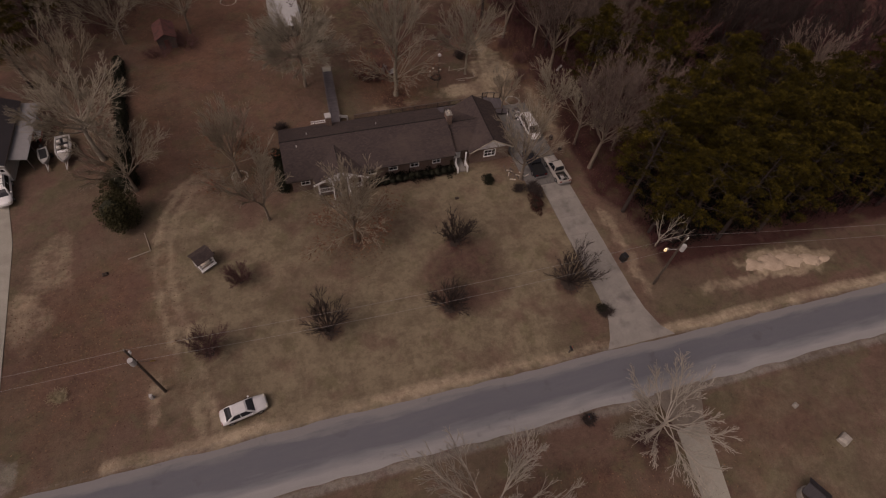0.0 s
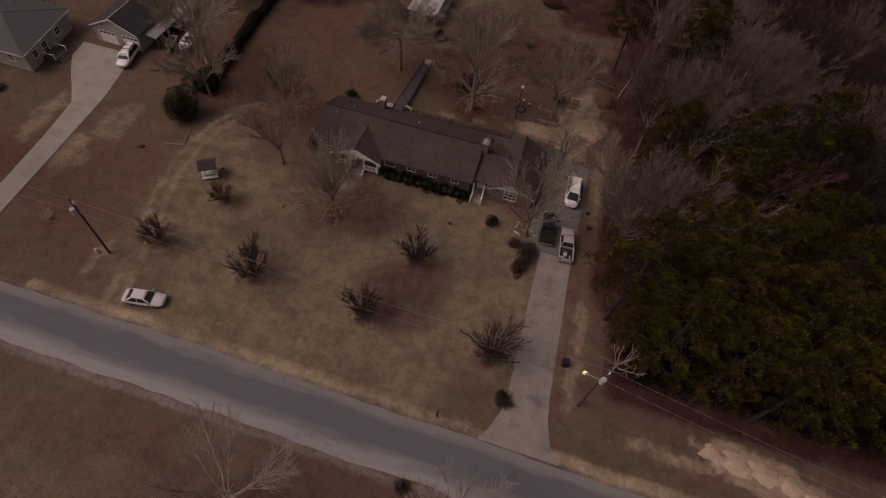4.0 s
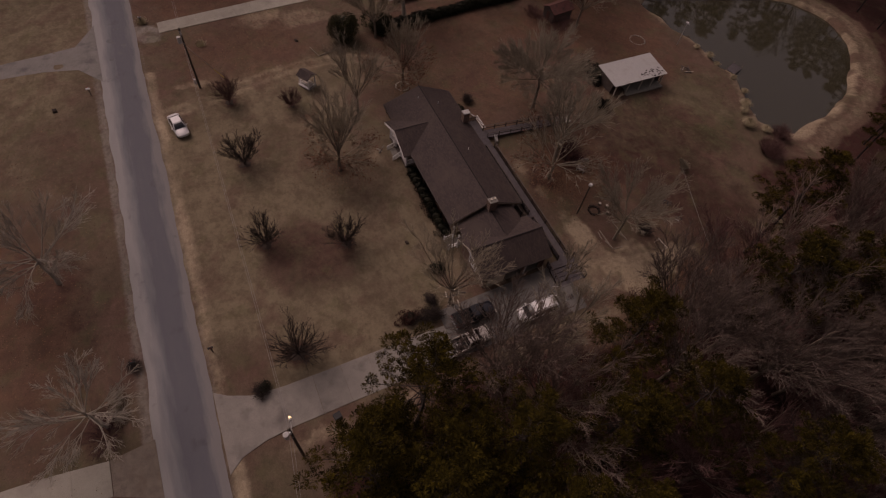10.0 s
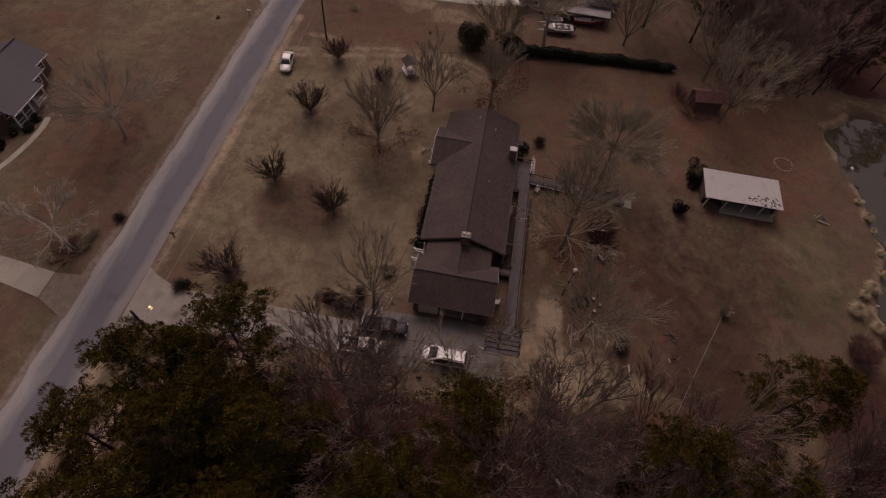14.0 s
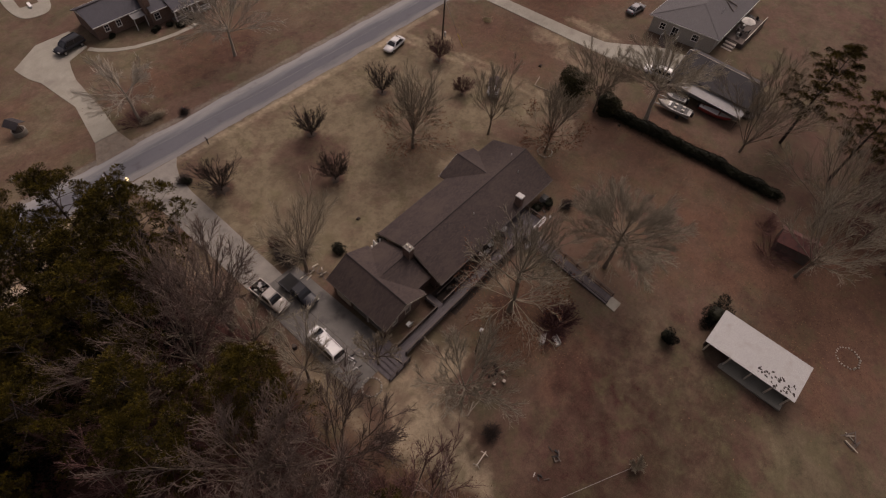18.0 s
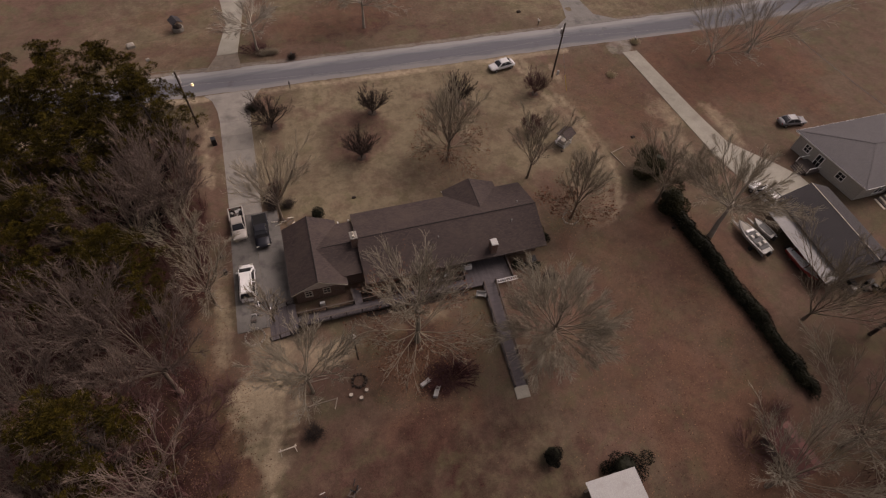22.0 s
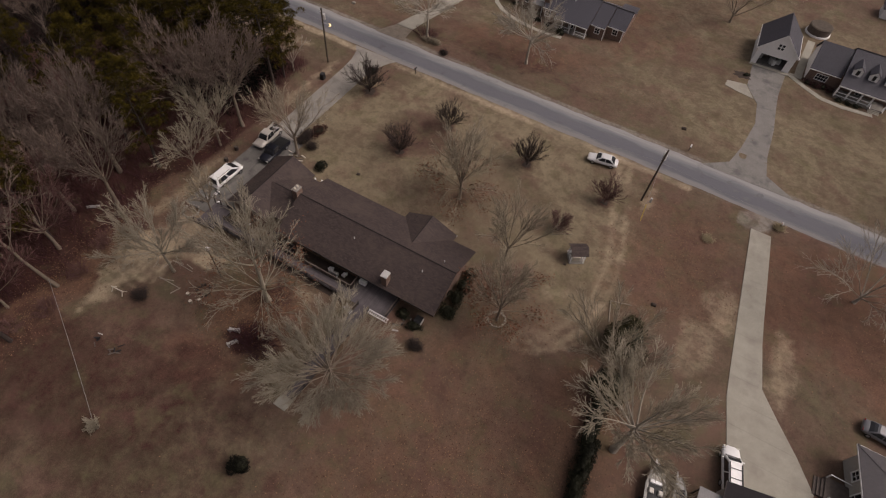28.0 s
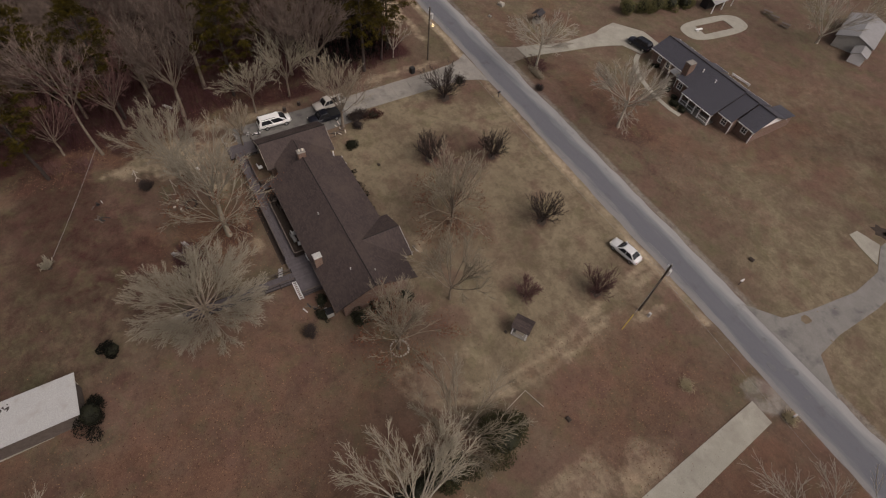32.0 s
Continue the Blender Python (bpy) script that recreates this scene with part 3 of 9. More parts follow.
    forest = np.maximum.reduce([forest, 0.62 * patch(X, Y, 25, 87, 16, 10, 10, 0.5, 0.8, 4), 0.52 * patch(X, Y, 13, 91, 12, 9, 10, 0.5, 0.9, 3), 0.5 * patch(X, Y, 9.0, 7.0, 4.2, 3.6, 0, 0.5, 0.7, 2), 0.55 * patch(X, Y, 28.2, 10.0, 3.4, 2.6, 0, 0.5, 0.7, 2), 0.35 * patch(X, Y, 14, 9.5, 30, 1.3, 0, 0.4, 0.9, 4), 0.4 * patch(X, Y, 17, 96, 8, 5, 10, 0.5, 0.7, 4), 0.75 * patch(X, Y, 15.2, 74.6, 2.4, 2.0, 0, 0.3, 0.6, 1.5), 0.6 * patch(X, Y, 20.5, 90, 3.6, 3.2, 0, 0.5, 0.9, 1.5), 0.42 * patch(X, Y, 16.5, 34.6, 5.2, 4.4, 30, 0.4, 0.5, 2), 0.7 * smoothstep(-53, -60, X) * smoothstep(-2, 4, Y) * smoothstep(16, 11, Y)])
    gravel = np.maximum(smoothstep(0.95, 0.3, np.abs(Y - road_middle(X) + 3.35)) * 0.7, smoothstep(0.75, 0.25, np.abs(Y - road_middle(X) - 3.1)) * 0.35)
    gravel = np.maximum(gravel, 0.9 * patch(X, Y, -33.6, 23.0, 2.4, 2.4, 0, 0.2, 0.3, 1.5))
    one = np.ones_like(X)
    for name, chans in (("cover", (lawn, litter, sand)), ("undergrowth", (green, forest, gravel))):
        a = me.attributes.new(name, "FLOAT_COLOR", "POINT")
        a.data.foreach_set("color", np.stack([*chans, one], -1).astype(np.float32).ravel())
    return tagged(new("ground", me), "dry winter lawn and leaf litter round the house", "ground", kind="structure")


def road_middle(x):
    """The road's centre line bends away slightly at both ends."""
    x = np.asarray(x, dtype=float)
    return 18.05 - 0.012 * x - 0.00006 * np.maximum(0, x) ** 2 - 0.0032 * np.maximum(0, -x - 50) ** 2 * np.exp(np.minimum(0, x + 50) / 140)


M_GROUND, gn, gb = nodes_of("winter_ground")
gtc = gn.nodes.new("ShaderNodeTexCoord")
gco = gtc.outputs["Object"]


def channels(attr):
    a = gn.nodes.new("ShaderNodeAttribute")
    a.attribute_name = attr
    s = gn.nodes.new("ShaderNodeSeparateColor")
    link(gn, a.outputs["Color"], s.inputs[0])
    return s.outputs


def ragged(value, size, lo=0.3, hi=0.7, amount=0.5):
    """Breaks a soft mask up with noise, so that its border is tufts and not a blur."""
    m = gn.nodes.new("ShaderNodeMath")
    m.operation = "MULTIPLY_ADD"
    k = gn.nodes.new("ShaderNodeMath")
    k.operation = "SUBTRACT"
    link(gn, noise_node(gn, gco, 1.0 / size, 5.0, 0.7), k.inputs[0])
    k.inputs[1].default_value = 0.5
    link(gn, k.outputs[0], m.inputs[0])
    m.inputs[1].default_value = amount * 2
    link(gn, value, m.inputs[2])
    return span(gn, m.outputs[0], lo, hi)


warp = gn.nodes.new("ShaderNodeTexNoise")
warp.inputs["Scale"].default_value, warp.inputs["Detail"].default_value = 0.12, 3.0
link(gn, gco, warp.inputs["Vector"])
gvm = gn.nodes.new("ShaderNodeVectorMath")
gvm.operation = "MULTIPLY_ADD"
link(gn, warp.outputs["Color"], gvm.inputs[0])
gvm.inputs[1].default_value = (9.0, 9.0, 0.0)
link(gn, gco, gvm.inputs[2])
swirl = gvm.outputs[0]
GRAIN = noise_node(gn, gco, 7.5, 5.0, 0.8)
MID = noise_node(gn, gco, 1.5, 6.0, 0.72)
LUMPS = noise_node(gn, swirl, 0.42, 6.0, 0.62)
WIDE = noise_node(gn, swirl, 0.085, 4.0, 0.6)


def cover(dark, light, grain=0.3):
    c = mixed(gn, span(gn, LUMPS, 0.3, 0.7), dark, light)
    c = mixed(gn, 0.3, c, mixed(gn, span(gn, MID, 0.36, 0.64), tuple(v * 0.75 for v in dark), tuple(v * 1.15 for v in light)))
    return mixed(gn, grain, c, mixed(gn, span(gn, GRAIN, 0.32, 0.68), tuple(v * 0.5 for v in dark), tuple(v * 1.35 for v in light)))


ca, cb = channels("cover"), channels("undergrowth")
gcol = cover((0.105, 0.076, 0.053), (0.165, 0.124, 0.086), 0.4)
gcol = mixed(gn, span(gn, WIDE, 0.4, 0.6), gcol, cover((0.12, 0.072, 0.053), (0.172, 0.11, 0.083), 0.45))
gcol = mixed(gn, span(gn, noise_node(gn, swirl, 0.2, 5.0, 0.68), 0.5, 0.62), gcol, cover((0.095, 0.078, 0.049), (0.158, 0.132, 0.083), 0.4))
gcol = mixed(gn, ragged(cb[0], 1.6, 0.2, 0.9, 0.35), gcol, cover((0.05, 0.052, 0.027), (0.105, 0.104, 0.054), 0.4))
gcol = mixed(gn, ragged(ca[0], 2.2, 0.1, 0.9, 0.5), gcol, cover((0.165, 0.131, 0.086), (0.24, 0.194, 0.129), 0.2))
gcol = mixed(gn, ragged(ca[1], 2.6, 0.15, 0.95, 0.75), gcol, cover((0.1, 0.053, 0.037), (0.188, 0.107, 0.073), 0.42))
# reddish wood litter, its dark end lowered to hold canopy shade
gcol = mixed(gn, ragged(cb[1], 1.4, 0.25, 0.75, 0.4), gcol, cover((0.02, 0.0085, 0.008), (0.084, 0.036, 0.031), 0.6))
gcol = mixed(gn, ragged(ca[2], 0.8, 0.15, 0.95, 0.42), gcol, cover((0.26, 0.203, 0.138), (0.46, 0.372, 0.258), 0.3))
gcol = mixed(gn, ragged(cb[2], 0.5, 0.25, 0.8, 0.45), gcol, cover((0.18, 0.158, 0.135), (0.28, 0.25, 0.217), 0.45))
gcol = mixed(gn, span(gn, noise_node(gn, gco, 0.2, 6.0, 0.6), 0.52, 0.64), gcol, mixed(gn, 0.5, gcol, (0.125, 0.07, 0.056)))
gcol = mixed(gn, span(gn, noise_node(gn, gco, 0.27, 5.0, 0.65), 0.54, 0.64), gcol, mixed(gn, 0.4, gcol, (0.115, 0.108, 0.056)))
gcol = mixed(gn, span(gn, noise_node(gn, gco, 0.62, 6.0, 0.62), 0.48, 0.59), gcol, mixed(gn, 0.24, gcol, (0.055, 0.038, 0.027)))
gcol = mixed(gn, span(gn, noise_node(gn, gco, 2.3, 4.0, 0.7), 0.48, 0.6), gcol, mixed(gn, 0.14, gcol, (0.03, 0.021, 0.015)))
tone = noise_node(gn, swirl, 0.14, 6.0, 0.7)
gcol = mixed(gn, span(gn, tone, 0.38, 0.58), mixed(gn, 0.34, gcol, mixed(gn, 0.6, gcol, (0.03, 0.02, 0.015))), gcol)
link(gn, gcol, gb.inputs["Base Color"])
gb.inputs["Roughness"].default_value, gb.inputs["Specular IOR Level"].default_value = 0.95, 0.1
gbump = gn.nodes.new("ShaderNodeBump")
gbump.inputs["Strength"].default_value, gbump.inputs["Distance"].default_value = 0.7, 0.08
link(gn, GRAIN, gbump.inputs["Height"])
link(gn, gbump.outputs[0], gb.inputs["Normal"])

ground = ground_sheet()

# ---- the road ----
M_ROAD, rn, rb = nodes_of("worn_asphalt")
rtc = rn.nodes.new("ShaderNodeTexCoord")
rco = rtc.outputs["Object"]
rat = rn.nodes.new("ShaderNodeAttribute")
rat.attribute_name = "across"
lane = rn.nodes.new("ShaderNodeMath")
lane.operation = "MULTIPLY_ADD"
stretch = rn.nodes.new("ShaderNodeMapping")
stretch.inputs["Scale"].default_value = (0.25, 1.6, 1.0)
link(rn, rco, stretch.inputs["Vector"])
link(rn, noise_node(rn, stretch.outputs[0], 0.5, 5.0), lane.inputs[0])
lane.inputs[1].default_value = 0.42
link(rn, rat.outputs["Fac"], lane.inputs[2])
rgrain = noise_node(rn, rco, 16.0, 4.0, 0.8)
rcol = mixed(rn, span(rn, lane.outputs[0], 0.34, 0.46), (0.312, 0.308, 0.298), (0.203, 0.208, 0.218))
rcol = mixed(rn, span(rn, lane.outputs[0], 0.47, 0.6), rcol, (0.1, 0.106, 0.127))
rcol = mixed(rn, span(rn, lane.outputs[0], 0.98, 1.1), rcol, (0.215, 0.208, 0.203))
rcol = mixed(rn, span(rn, noise_node(rn, stretch.outputs[0], 1.1, 5.0, 0.7), 0.3, 0.75), rcol, mixed(rn, 0.3, rcol, (0.165, 0.157, 0.157)))
rcol = mixed(rn, span(rn, noise_node(rn, rco, 0.35, 5.0), 0.62, 0.72), rcol, mixed(rn, 0.5, rcol, (0.06, 0.057, 0.063)))
rcol = mixed(rn, 0.25, rcol, mixed(rn, span(rn, rgrain, 0.3, 0.7), (0.07, 0.068, 0.07), (0.24, 0.225, 0.215)))
link(rn, rcol, rb.inputs["Base Color"])
rb.inputs["Roughness"].default_value, rb.inputs["Specular IOR Level"].default_value = 0.9, 0.2
rbp = rn.nodes.new("ShaderNodeBump")
rbp.inputs["Strength"].default_value, rbp.inputs["Distance"].default_value = 0.5, 0.02
link(rn, rgrain, rbp.inputs["Height"])
link(rn, rbp.outputs[0], rb.inputs["Normal"])


def road_strip():
    xs = np.concatenate([np.arange(-420, -90, 6.0), np.arange(-90, 110, 0.8), np.arange(110, 520, 8.0)])
    rows = np.linspace(0, 1, 9)
    mid = road_middle(xs)
    wob = 0.22 * (wavy(xs, 0 * xs, 1.6) - 0.5) + 0.25 * (wavy(xs, 0 * xs + 9, 6.0) - 0.5)
    wob2 = 0.3 * (wavy(xs, 0 * xs + 40, 1.8) - 0.5) + 0.3 * (wavy(xs, 0 * xs + 70, 7.0) - 0.5)
    half = 2.95
    V, A = [], []
    for r in rows:
        off = (2 * r - 1) * half + wob * max(0, 2 * r - 1) + wob2 * max(0, 1 - 2 * r)
        V.append(np.stack([xs, mid + off, 0.012 + 0.055 * (1 - (2 * r - 1) ** 2) + 0 * xs], -1))
        A.append(np.full(len(xs), r))
    V, A = np.stack(V, 1), np.stack(A, 1)
    idx = np.arange(V.shape[0] * V.shape[1]).reshape(V.shape[:2])
    quads = np.stack([idx[:-1, :-1], idx[1:, :-1], idx[1:, 1:], idx[:-1, 1:]], -1).reshape(-1, 4)
    me = array_mesh("road", V.reshape(-1, 3), quads, M_ROAD)
    a = me.attributes.new("across", "FLOAT", "POINT")
    a.data.foreach_set("value", A.astype(np.float32).ravel())
    return tagged(new("road", me), "worn grey two-lane asphalt road without markings", "road", kind="structure")


road_strip()


def paved_patch(name, outline, material, label, z=0.05, thick=0.12, category="patch"):
    g = Geo()
    g.slab([(x, y, ground_at(x, y) * (abs(y - 18) > 12) + z) for x, y in outline], thick)
    return tagged(new(name, g.mesh(name, material)), label, category, kind="structure")


# darker repairs in the road at the junction
M_TAR = surface("tar_patch", (0.1, 0.1, 0.108), (0.15, 0.15, 0.156), 0.5, 0.05, 0.85)


def blotch(cx, cy, r, seed, squash=1.0, turn=0.0):
    rng = random.Random(seed)
    pts = []
    for i in range(14):
        a = 2 * math.pi * i / 14
        q = r * rng.uniform(0.6, 1.15)
        u, w = q * math.cos(a), q * squash * math.sin(a)
        c, s = math.cos(radians(turn)), math.sin(radians(turn))
        pts.append((cx + c * u - s * w, cy + s * u + c * w))
    return pts


for i, (px, py, pr, ps) in enumerate(((-31.5, 19.4, 0.7, 0.6), (-29.8, 18.6, 0.5, 0.7), (-33.0, 17.6, 0.9, 0.5), (-28.6, 17.3, 0.45, 0.8), (-36.0, 18.8, 0.55, 0.6))):
    g = Geo().slab([(x, y, 0.088) for x, y in blotch(px, py, pr, i, ps, 20 * i)], 0.03)
    tagged(new("road_repair", g.mesh("road_repair", M_TAR)), "dark tar repair in the road at the junction", "road repair", kind="structure")

# ---- driveways: cast slabs with open joints ----
def slab_drive(name, label, left, right, lengths, material, z=0.06, joint=0.012, split=1):
    """Lays slabs between two edges given as functions of the distance along."""
    drive = thing(name, label, "driveway", kind="structure")
    for a, b in zip(lengths[:-1], lengths[1:]):
        for k in range(split):
            f0, f1 = k / split, (k + 1) / split
            pts = []
            for s, f in ((a + joint, f0), (a + joint, f1), (b - joint, f1), (b - joint, f0)):
                (x0, y0), (x1, y1) = left(s), right(s)
                e = joint / 4.0
                f = f + (e if f == f0 and k else 0) - (e if f == f1 and k < split - 1 else 0)
                x, y = x0 + (x1 - x0) * f, y0 + (y1 - y0) * f
                pts.append((x, y, ground_at(x, y) + z))
            part("slab", Geo().slab(pts, 0.14), material, drive)
    return drive


def along(points):
    """A polyline as a function of the distance along its y."""
    def f(s):
        for (x0, y0), (x1, y1) in zip(points[:-1], points[1:]):
            if s <= y1 or (x1, y1) == points[-1]:
                k = (s - y0) / (y1 - y0)
                return x0 + (x1 - x0) * k, s
    return f


slab_drive("driveway_own", "grey concrete slab driveway beside the brick house", along([(31.1, 27.4), (31.1, 46.0)]), along([(35.55, 27.4), (35.2, 46.0)]), [27.4, 30.5, 33.6, 36.7, 39.8, 42.9, 46.0], M_CONCRETE)
slab_drive("parking_pad", "dark grey worn parking pad beside the carport", along([(29.2, 46.0), (28.7, 63.2)]), along([(35.3, 46.0), (35.4, 63.2)]), [46.0, 50.3, 54.6, 58.9, 63.2], M_PAD, split=2)
apron = [(29.0, 20.7), (29.9, 22.0), (30.8, 24.2), (31.1, 27.4), (35.55, 27.4), (35.8, 24.5), (36.5, 22.0), (37.6, 20.6)]
paved_patch("driveway_apron", apron, M_CONCRETE, "pale flared concrete apron joining driveway and road", 0.06, category="driveway")

NL = along([(-33.2, 24.8), (-34.5, 40.6), (-35.5, 51.9), (-36.9, 58.5), (-37.2, 61.6)])
NR = along([(-36.0, 24.8), (-37.8, 42.1), (-39.0, 49.1), (-42.4, 53.5), (-45.6, 57.3), (-46.3, 61.6)])
slab_drive("driveway_neighbour", "long pale concrete driveway to the neighbouring garage", NL, NR, [24.8] + [28.0 + 3.0 * i for i in range(11)] + [61.6], M_CONCRETE_PALE, joint=0.005)
SL = along([(24.9, -17.5), (24.9, -11.6), (28.6, -10.2), (30.1, -6.2), (31.0, 4.0), (31.9, 10.6)])
SR = along([(30.5, -17.5), (35.6, -13.8), (35.2, -10.5), (34.2, -8.0), (33.4, 1.3), (35.3, 10.6)])
slab_drive("driveway_opposite", "curving pale concrete driveway across the road", SL, SR, [-17.5, -15.6, -13.8, -11.6, -10.2, -8.0, -5.0, -2.0, 1.3, 4.0, 7.3, 10.6], M_CONCRETE_PALE, joint=0.006)
slab_drive("drive_mouth", "grey gravelled mouth of the opposite driveway", along([(31.9, 10.65), (31.5, 14.95)]), along([(35.3, 10.65), (37.3, 14.75)]), [10.65, 14.75], M_GRAVEL_BROWN, z=0.05)
GL = along([(-26.0, -18.9), (-26.4, -11.5), (-29.0, -7.0), (-29.6, -0.5), (-28.6, 8.0), (-27.6, 12.6), (-23.8, 15.6)])
GR = along([(-32.1, -18.9), (-31.9, -12.0), (-32.4, -5.0), (-32.7, -0.5), (-32.7, 8.0), (-33.3, 12.6), (-38.0, 15.6)])
slab_drive("driveway_far", "grey asphalt driveway to the white garage", GL, GR, [-18.9, -14, -11.6, -9.2, -7, -3.5, -0.5, 3.5, 8, 12.6, 15.6], M_ASPHALT_OLD, z=0.035, joint=0.002)
paved_patch("turning_apron", [(-26.2, -11.7), (-22.9, -11.0), (-22.8, -9.3), (-25.0, -8.6), (-28.2, -8.0)], M_CONCRETE_PALE, "pale concrete turning apron beside the far drive", 0.055, category="driveway")
paved_patch("garage_threshold", [(-25.4, -19.55), (-25.3, -18.95), (-32.4, -18.95), (-33.6, -20.4), (-33.6, -19.9)][::-1], M_CONCRETE_PALE, "pale concrete strip before the garage door", 0.07, category="driveway")

# ---- the pond ----
wg = Geo()
wg.slab([(x, y, -2.05) for x, y in ((-40, 100), (40, 100), (40, 165), (-40, 165))], 0.05)
tagged(new("pond_water", wg.mesh("pond_water", M_WATER)), "still brown pond water reflecting sky and trees", "pond", kind="structure")
# ---- houses ----
def wall_panel(g, p, q, z0, z1, thick, holes=()):
    """An upright wall from p to q whose outer face lies on that line and which grows to the left of it; holes: (start, end, low, high) along it."""
    p, q = Vector((*p, 0)), Vector((*q, 0))
    length = (q - p).length
    d = (q - p).normalized()
    inn = Vector((-d.y, d.x, 0)) * thick

    def piece(a, b, lo, hi):
        if b - a < 1e-4 or hi - lo < 1e-4:
            return
        base = [p + d * a, p + d * b, p + d * b + inn, p + d * a + inn]
        pts = [(v.x, v.y, lo) for v in base] + [(v.x, v.y, hi) for v in base]
        g.add(pts, [(3, 2, 1, 0), (4, 5, 6, 7), (0, 1, 5, 4), (1, 2, 6, 5), (2, 3, 7, 6), (3, 0, 4, 7)])

    s = 0.0
    for a, b, lo, hi in sorted(holes):
        piece(s, a, z0, z1)
        piece(a, b, z0, lo)
        piece(a, b, hi, z1)
        s = b
    piece(s, length, z0, z1)


def window_unit(parent, p, q, hole, frame_mat, name="window", bars=1):
    """A framed window in a hole of the wall from p to q."""
    p, q = Vector((*p, 0)), Vector((*q, 0))
    d = (q - p).normalized()
    out = Vector((d.y, -d.x, 0))
    a, b, lo, hi = hole
    g = Geo()
    w = 0.09

    def at(s, z, o):
        v = p + d * s + out * o
        return (v.x, v.y, z)

    for s0, z0, s1, z1 in ((a, lo, a, hi), (b, lo, b, hi), (a - w / 2, lo, b + w / 2, lo), (a - w / 2, hi, b + w / 2, hi)):
        g.beam(at(s0, z0, 0.01), at(s1, z1, 0.01), w * 1.3, w, tuple(out) if s0 == s1 else (0, 0, 1))
    for k in range(bars):
        s = a + (b - a) * (k + 1) / (bars + 1)
        g.beam(at(s, lo, 0), at(s, hi, 0), 0.05, 0.05, tuple(out))
    g.beam(at(a, (lo + hi) / 2, 0), at(b, (lo + hi) / 2, 0), 0.05, 0.05)
    win = part(name, g, frame_mat, parent, "white window frame")
    pane = Geo().add([at(a, lo, -0.05), at(b, lo, -0.05), at(b, hi, -0.05), at(a, hi, -0.05), at(a, lo, -0.07), at(b, lo, -0.07), at(b, hi, -0.07), at(a, hi, -0.07)],
                     [(0, 1, 2, 3), (7, 6, 5, 4), (0, 4, 5, 1), (1, 5, 6, 2), (2, 6, 7, 3), (3, 7, 4, 0)])
    part("pane", pane, M_GLASS, win)
    return win


def gable_roof(parent, x0, x1, y0, y1, ze, zr, along_x, roof_mat, trim_mat, thick=0.16, trim_ends=(True, True), cap=True, mid=None, gutter=None, back=None):
    """Two slopes over a rectangle, with ridge cap, fascia boards and barge boards."""
    if along_x:
        m = (y0 + y1) / 2 if mid is None else mid
        zk = ze if back is None else back
        slopes = ([(x0, y0, ze), (x1, y0, ze), (x1, m, zr), (x0, m, zr)], [(x0, m, zr), (x1, m, zr), (x1, y1, zk), (x0, y1, zk)])
        ridge = ((x0, m, zr + 0.02), (x1, m, zr + 0.02))
        eaves = (((x0, y0 - 0.02, ze - 0.1), (x1, y0 - 0.02, ze - 0.1)), ((x0, y1 + 0.02, zk - 0.1), (x1, y1 + 0.02, zk - 0.1)))
        barges = [[((x, y0, ze - 0.16), (x, m, zr - 0.16)), ((x, m, zr - 0.16), (x, y1, zk - 0.16))] for x in (x0 - 0.016, x1 + 0.016)]
    else:
        m = (x0 + x1) / 2 if mid is None else mid
        slopes = ([(x0, y0, ze), (m, y0, zr), (m, y1, zr), (x0, y1, ze)], [(m, y0, zr), (x1, y0, ze), (x1, y1, ze), (m, y1, zr)])
        ridge = ((m, y0, zr + 0.02), (m, y1, zr + 0.02))
        eaves = (((x0 - 0.02, y0, ze - 0.1), (x0 - 0.02, y1, ze - 0.1)), ((x1 + 0.02, y0, ze - 0.1), (x1 + 0.02, y1, ze - 0.1)))
        barges = [[((x0, y, ze - 0.16), (m, y, zr - 0.16)), ((m, y, zr - 0.16), (x1, y, ze - 0.16))] for y in (y0 - 0.016, y1 + 0.016)]
    for s in slopes:
        part("roof_slope", Geo().slab(s, thick), roof_mat, parent)
    if cap:
        part("ridge_cap", Geo().beam(*ridge, 0.13, 0.04), M_RIDGE, parent, "dark ridge cap")
    for e in eaves:
        part("gutter", Geo().beam(*e, 0.1, 0.12), gutter or trim_mat, parent)
    for on, pair in zip(trim_ends, barges):
        if on:
            for b in pair:
                part("barge_board", Geo().beam(*b, 0.03, 0.17), trim_mat, parent)


def gable_wall(g, a, b, apex_z, ze, thick, across_x):
    """A triangle of wall under a gable from a to b."""
    m = ((a[0] + b[0]) / 2, (a[1] + b[1]) / 2)
    off = (0, thick) if across_x else (thick, 0)
    tri = [(a[0], a[1], ze), (b[0], b[1], ze), (m[0], m[1], apex_z)]
    back_tri = [(x + off[0], y + off[1], z) for x, y, z in tri]
    g.add(tri + back_tri, [(0, 1, 2), (5, 4, 3), (0, 3, 4, 1), (1, 4, 5, 2), (2, 5, 3, 0)])


